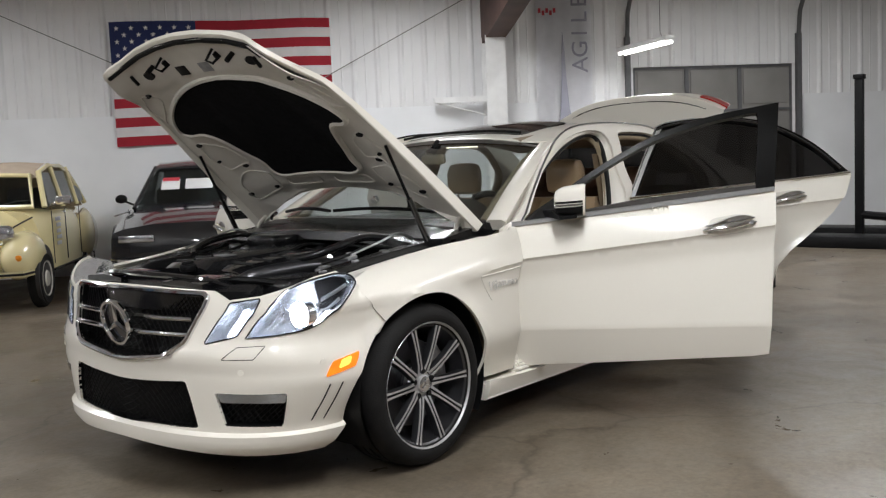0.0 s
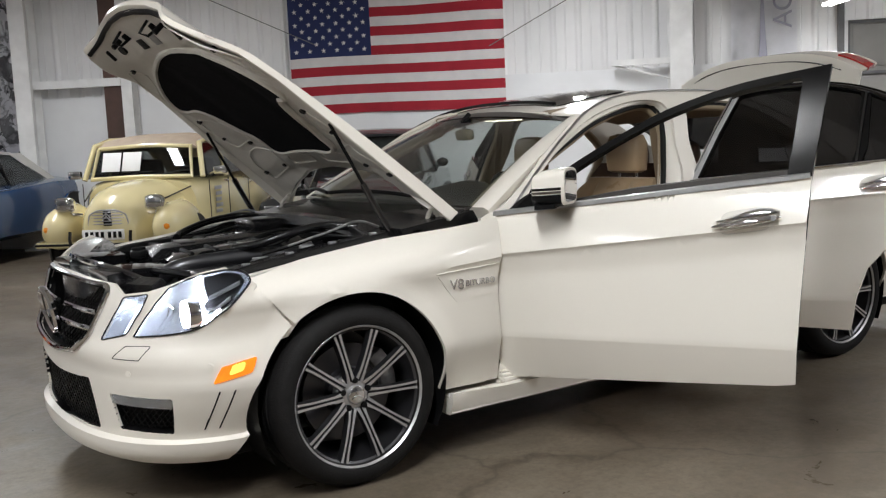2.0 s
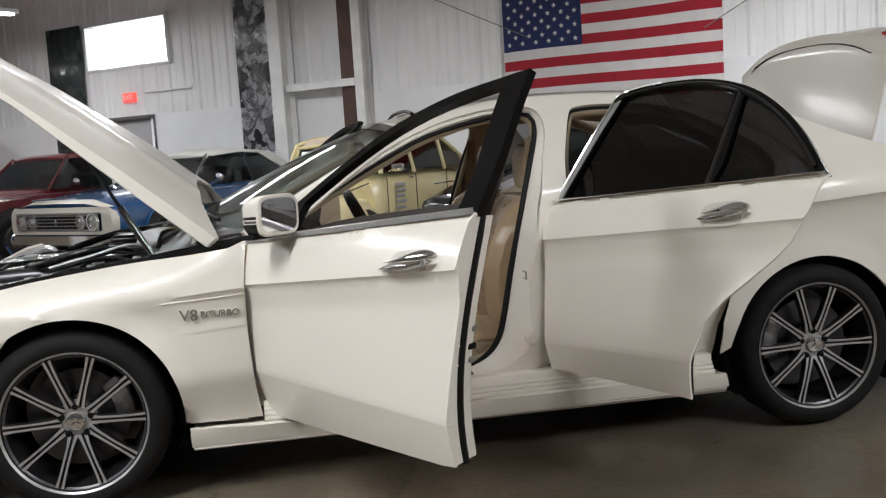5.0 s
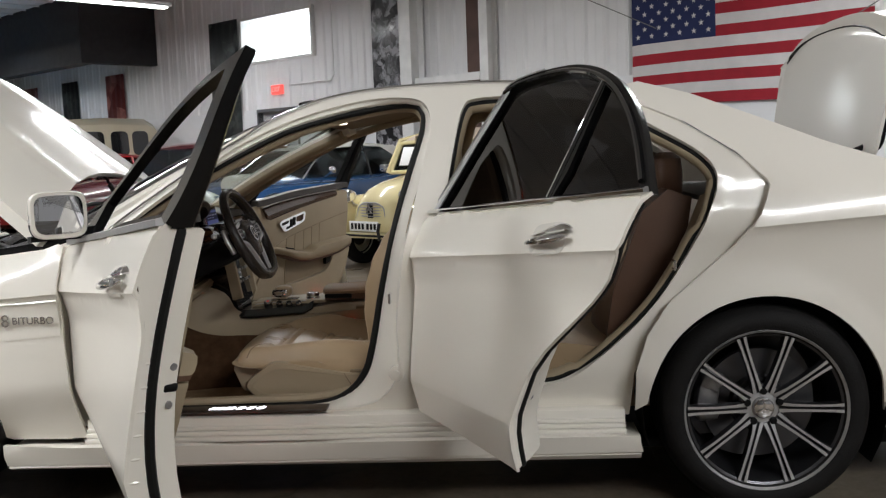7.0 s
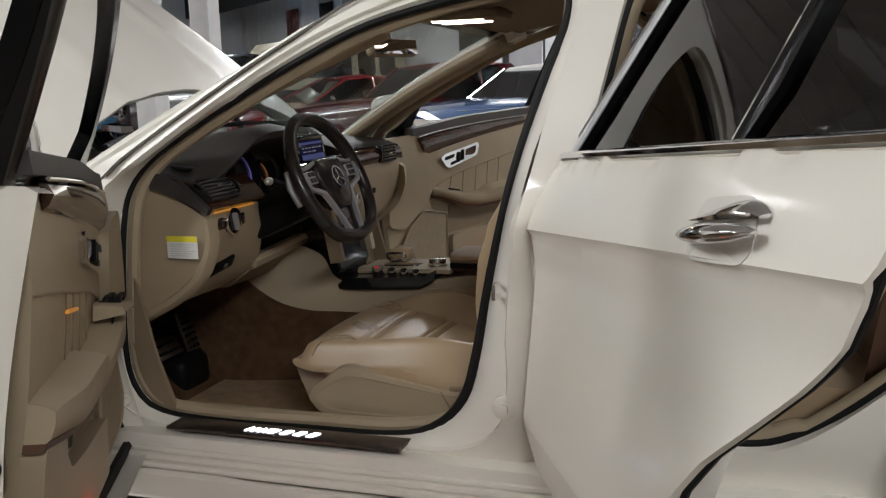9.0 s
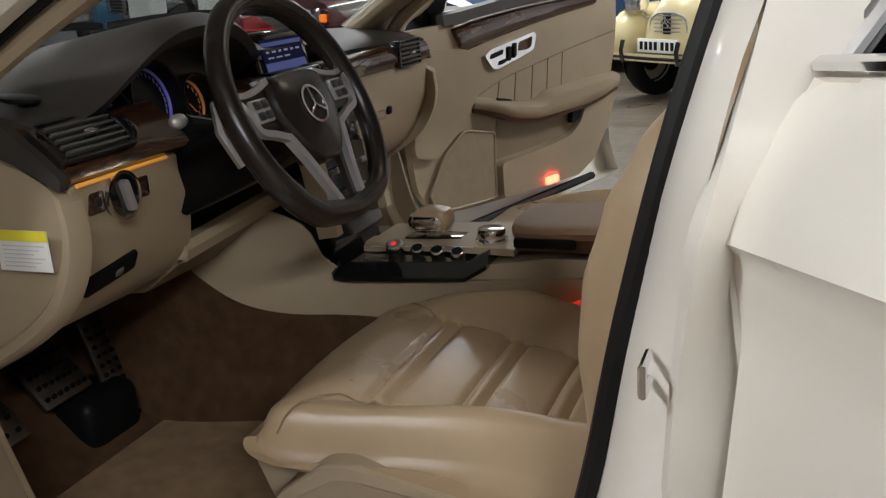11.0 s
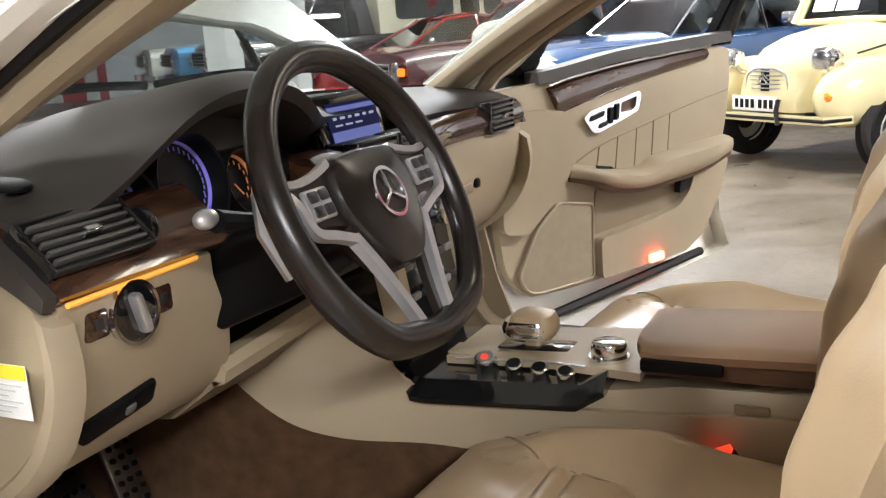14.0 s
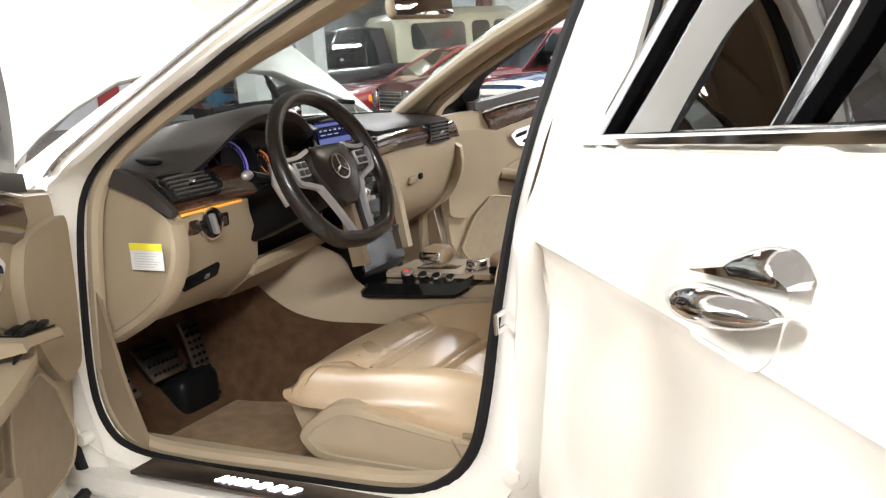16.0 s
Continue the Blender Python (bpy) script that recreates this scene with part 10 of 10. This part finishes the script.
for sg in (-1, 1):
    # side windows and doors
    part("side_frame", tube([(1.02, sg * 0.645, 1.0), (1.16, sg * 0.575, 1.37), (1.5, sg * 0.57, 1.435), (2.0, sg * 0.57, 1.44), (2.4, sg * 0.57, 1.36), (2.75, sg * 0.59, 1.16), (2.9, sg * 0.63, 0.98)], 0.028, 8), CREAM, cv)
    for x in (1.62, 2.28):
        part("door_post", tube([(x, sg * 0.68, 0.98), (x, sg * 0.575, 1.42)], 0.026, 8), CREAM, cv)
    for a, b, zt in ((1.08, 1.60, 1.36), (1.66, 2.25, 1.38), (2.32, 2.68, 1.22)):
        part("side_window", panel(rounded([(a, 1.01), (b, 1.01), (b - 0.02, zt - (0.06 if b > 2.3 else 0)), (a + (0.12 if a < 1.2 else 0.02), zt)], 0.06), lambda x, z, sg=sg: Vector((x, sg * (0.675 - (z - 1.0) * 0.24), z)), 0.2, 0.005, out=(0, sg, 0)), WINDOW_DARK, cv)
    for x in (1.06, 1.63, 2.29):
        part("door_gap", tube([(x, sg * 0.694, 0.40), (x, sg * 0.692, 0.96)], 0.005, 5), SEAT_DARK, cv)
    part("door_mirror", join(rbox(0.05, 0.15, 0.09, (1.12, sg * 0.80, 1.06), 0.02), tube([(1.12, sg * 0.68, 1.02), (1.12, sg * 0.76, 1.05)], 0.01, 6)), CHROME, cv)
    part("door_handle", rbox(0.09, 0.025, 0.02, (1.54, sg * 0.70, 0.93), 0.006), CHROME, cv)
    part("sill_strip", tube([(1.05, sg * 0.69, 0.335), (2.5, sg * 0.69, 0.335)], 0.014, 6), SEAT_DARK, cv)
    # front wing
    wg = []
    for x, zc, h, w in ((0.10, 0.52, 0.04, 0.03), (0.13, 0.52, 0.13, 0.10), (0.22, 0.53, 0.20, 0.15), (0.38, 0.55, 0.23, 0.165), (0.60, 0.56, 0.23, 0.165), (0.80, 0.50, 0.22, 0.14), (0.98, 0.42, 0.18, 0.09), (1.06, 0.38, 0.10, 0.04)):
        wg.append([(x, sg * 0.56 + w * math.cos(2 * math.pi * k / 20), zc + h * math.sin(2 * math.pi * k / 20)) for k in range(20)])
    part("front_wing", loft(wg), CREAM, cv, "rounded cream wing")
    # Dark disc in place of a cut arch, painting its inner shade.
    part("wheel_arch", lathe([(0.02, 0), (0.30, 0), (0.315, 0.03)], 32), SEAT_DARK, cv, m=pose(0.62, sg * 0.715, 0.33, 0, 0, 0 if sg < 0 else 180))
    road_wheel(cv, 0.62, sg * 0.655, 0.29, 0.125, CAR_WHITE)
    road_wheel(cv, 2.75, sg * 0.62, 0.29, 0.125, CAR_WHITE)
    part("rear_wing", loft([[(x, sg * 0.66 + w * math.cos(2 * math.pi * k / 20), zc + h * math.sin(2 * math.pi * k / 20)) for k in range(20)] for x, zc, h, w in ((2.30, 0.62, 0.06, 0.02), (2.40, 0.62, 0.22, 0.07), (2.70, 0.62, 0.30, 0.10), (3.0, 0.58, 0.25, 0.08), (3.15, 0.52, 0.08, 0.02))]), CREAM, cv, "rounded rear wing")
    # headlamp on its stalk
    part("headlight", loft([[(x, sg * 0.455 + w * math.copysign(abs(math.cos(2 * math.pi * k / 24)) ** 0.6, math.cos(2 * math.pi * k / 24)), 0.785 + h * math.copysign(abs(math.sin(2 * math.pi * k / 24)) ** 0.6, math.sin(2 * math.pi * k / 24))) for k in range(24)] for x, w, h in ((0.20, 0.085, 0.065), (0.215, 0.098, 0.077), (0.25, 0.098, 0.077), (0.33, 0.06, 0.05), (0.36, 0.02, 0.02))]), CHROME, cv, "chrome headlamp")
    part("lamp_glass", loft([[(x, sg * 0.455 + w * math.copysign(abs(math.cos(2 * math.pi * k / 24)) ** 0.6, math.cos(2 * math.pi * k / 24)), 0.785 + h * math.copysign(abs(math.sin(2 * math.pi * k / 24)) ** 0.6, math.sin(2 * math.pi * k / 24))) for k in range(24)] for x, w, h in ((0.198, 0.08, 0.06), (0.188, 0.07, 0.052), (0.183, 0.03, 0.02))]), REFLECT, cv)
    part("lamp_stalk", tube([(0.30, sg * 0.455, 0.73), (0.32, sg * 0.42, 0.68), (0.34, sg * 0.34, 0.67)], 0.018, 8), CHROME, cv)
    part("turn_signal", moved(lathe([(0.0, 0.03), (0.028, 0.02), (0.036, 0.0)], 20, "z"), Matrix.Translation((0.125, sg * 0.60, 0.545)) @ pose(0, 0, 0, 0, -90, 0)), AMBER_PLAIN, cv, "amber turn signal")
    part("overrider", tube([(-0.005, sg * 0.30, 0.36), (-0.02, sg * 0.30, 0.45), (0.0, sg * 0.30, 0.53)], 0.016, 8), GLOSS, cv)
    part("bonnet_slit", tube([(0.55, sg * 0.415, 0.80), (0.95, sg * 0.535, 0.90)], 0.008, 6), SEAT_DARK, cv)
# grille
gpts = [(y, z) for y, z in rounded([(-0.205, 0.565), (-0.185, 0.68), (-0.09, 0.725), (0.09, 0.725), (0.185, 0.68), (0.205, 0.565)], 0.03)]
part("grille", panel(gpts, lambda y, z: Vector((0.155 + 0.12 * abs(y), y, z)), 0.05, 0.03, out=(-1, 0, 0)), BLACK, cv, "dark slatted grille")
for k in range(5):
    w = 0.19 - 0.012 * k - (0.03 if k == 4 else 0)
    part("grille_bar", tube([(0.148 + 0.12 * abs(y), y, 0.585 + k * 0.03) for y in np.linspace(-w, w, 7)], 0.006, 6), GREY_METAL, cv)
part("grille_frame", tube([(0.150 + 0.12 * abs(y), y, z) for y, z in gpts], 0.009, 6, True), GREY_METAL, cv)
part("grille_badge", join(tube([(0.143, -0.04, 0.62), (0.140, 0, 0.665), (0.143, 0.04, 0.62)], 0.008, 6), tube([(0.143, -0.04, 0.65), (0.140, 0, 0.695), (0.143, 0.04, 0.65)], 0.008, 6)), CHROME, cv, "chrome chevron mark")
npl = part("number_plate", rbox(0.015, 0.42, 0.105, (0.075, 0.01, 0.485), 0.004), PAPER, cv, "white plate with dark bars")
for k in range(7):
    part("plate_bar", rbox(0.004, 0.032, 0.062, (0.066, -0.16 + k * 0.052 + (0.02 if k > 2 else 0), 0.485), 0.001), BLACK, npl)
part("bumper", tube([(0.22, -0.70, 0.40), (0.03, -0.66, 0.40), (0.0, 0, 0.40), (0.03, 0.66, 0.40), (0.22, 0.70, 0.40)], 1, sec=[(-0.012, -0.028), (0.012, -0.028), (0.016, 0.0), (0.012, 0.028), (-0.012, 0.028)]), CREAM, cv, "cream bumper blade")
part("bumper_strip", tube([(0.20, -0.71, 0.40), (0.012, -0.67, 0.40), (-0.018, 0, 0.40), (0.012, 0.67, 0.40), (0.20, 0.71, 0.40)], 0.012, 6), BLACK, cv)
for k in range(5):
    part("door_decal", rbox(0.20 - 0.02 * (k % 3), 0.004, 0.04, (1.30 + 0.015 * (k % 2), -0.6945, 0.86 - k * 0.065), 0.001), GREY_INK, cv)
for sg in (-1, 1):
    part("seat", rbox(0.12, 0.42, 0.5, (1.75, sg * 0.3, 0.95), 0.06, 3), SEAT_DARK, cv)
part("cabin_floor", box2((1.05, -0.62, 0.70), (2.8, 0.62, 0.76), 0.01), SEAT_DARK, cv)
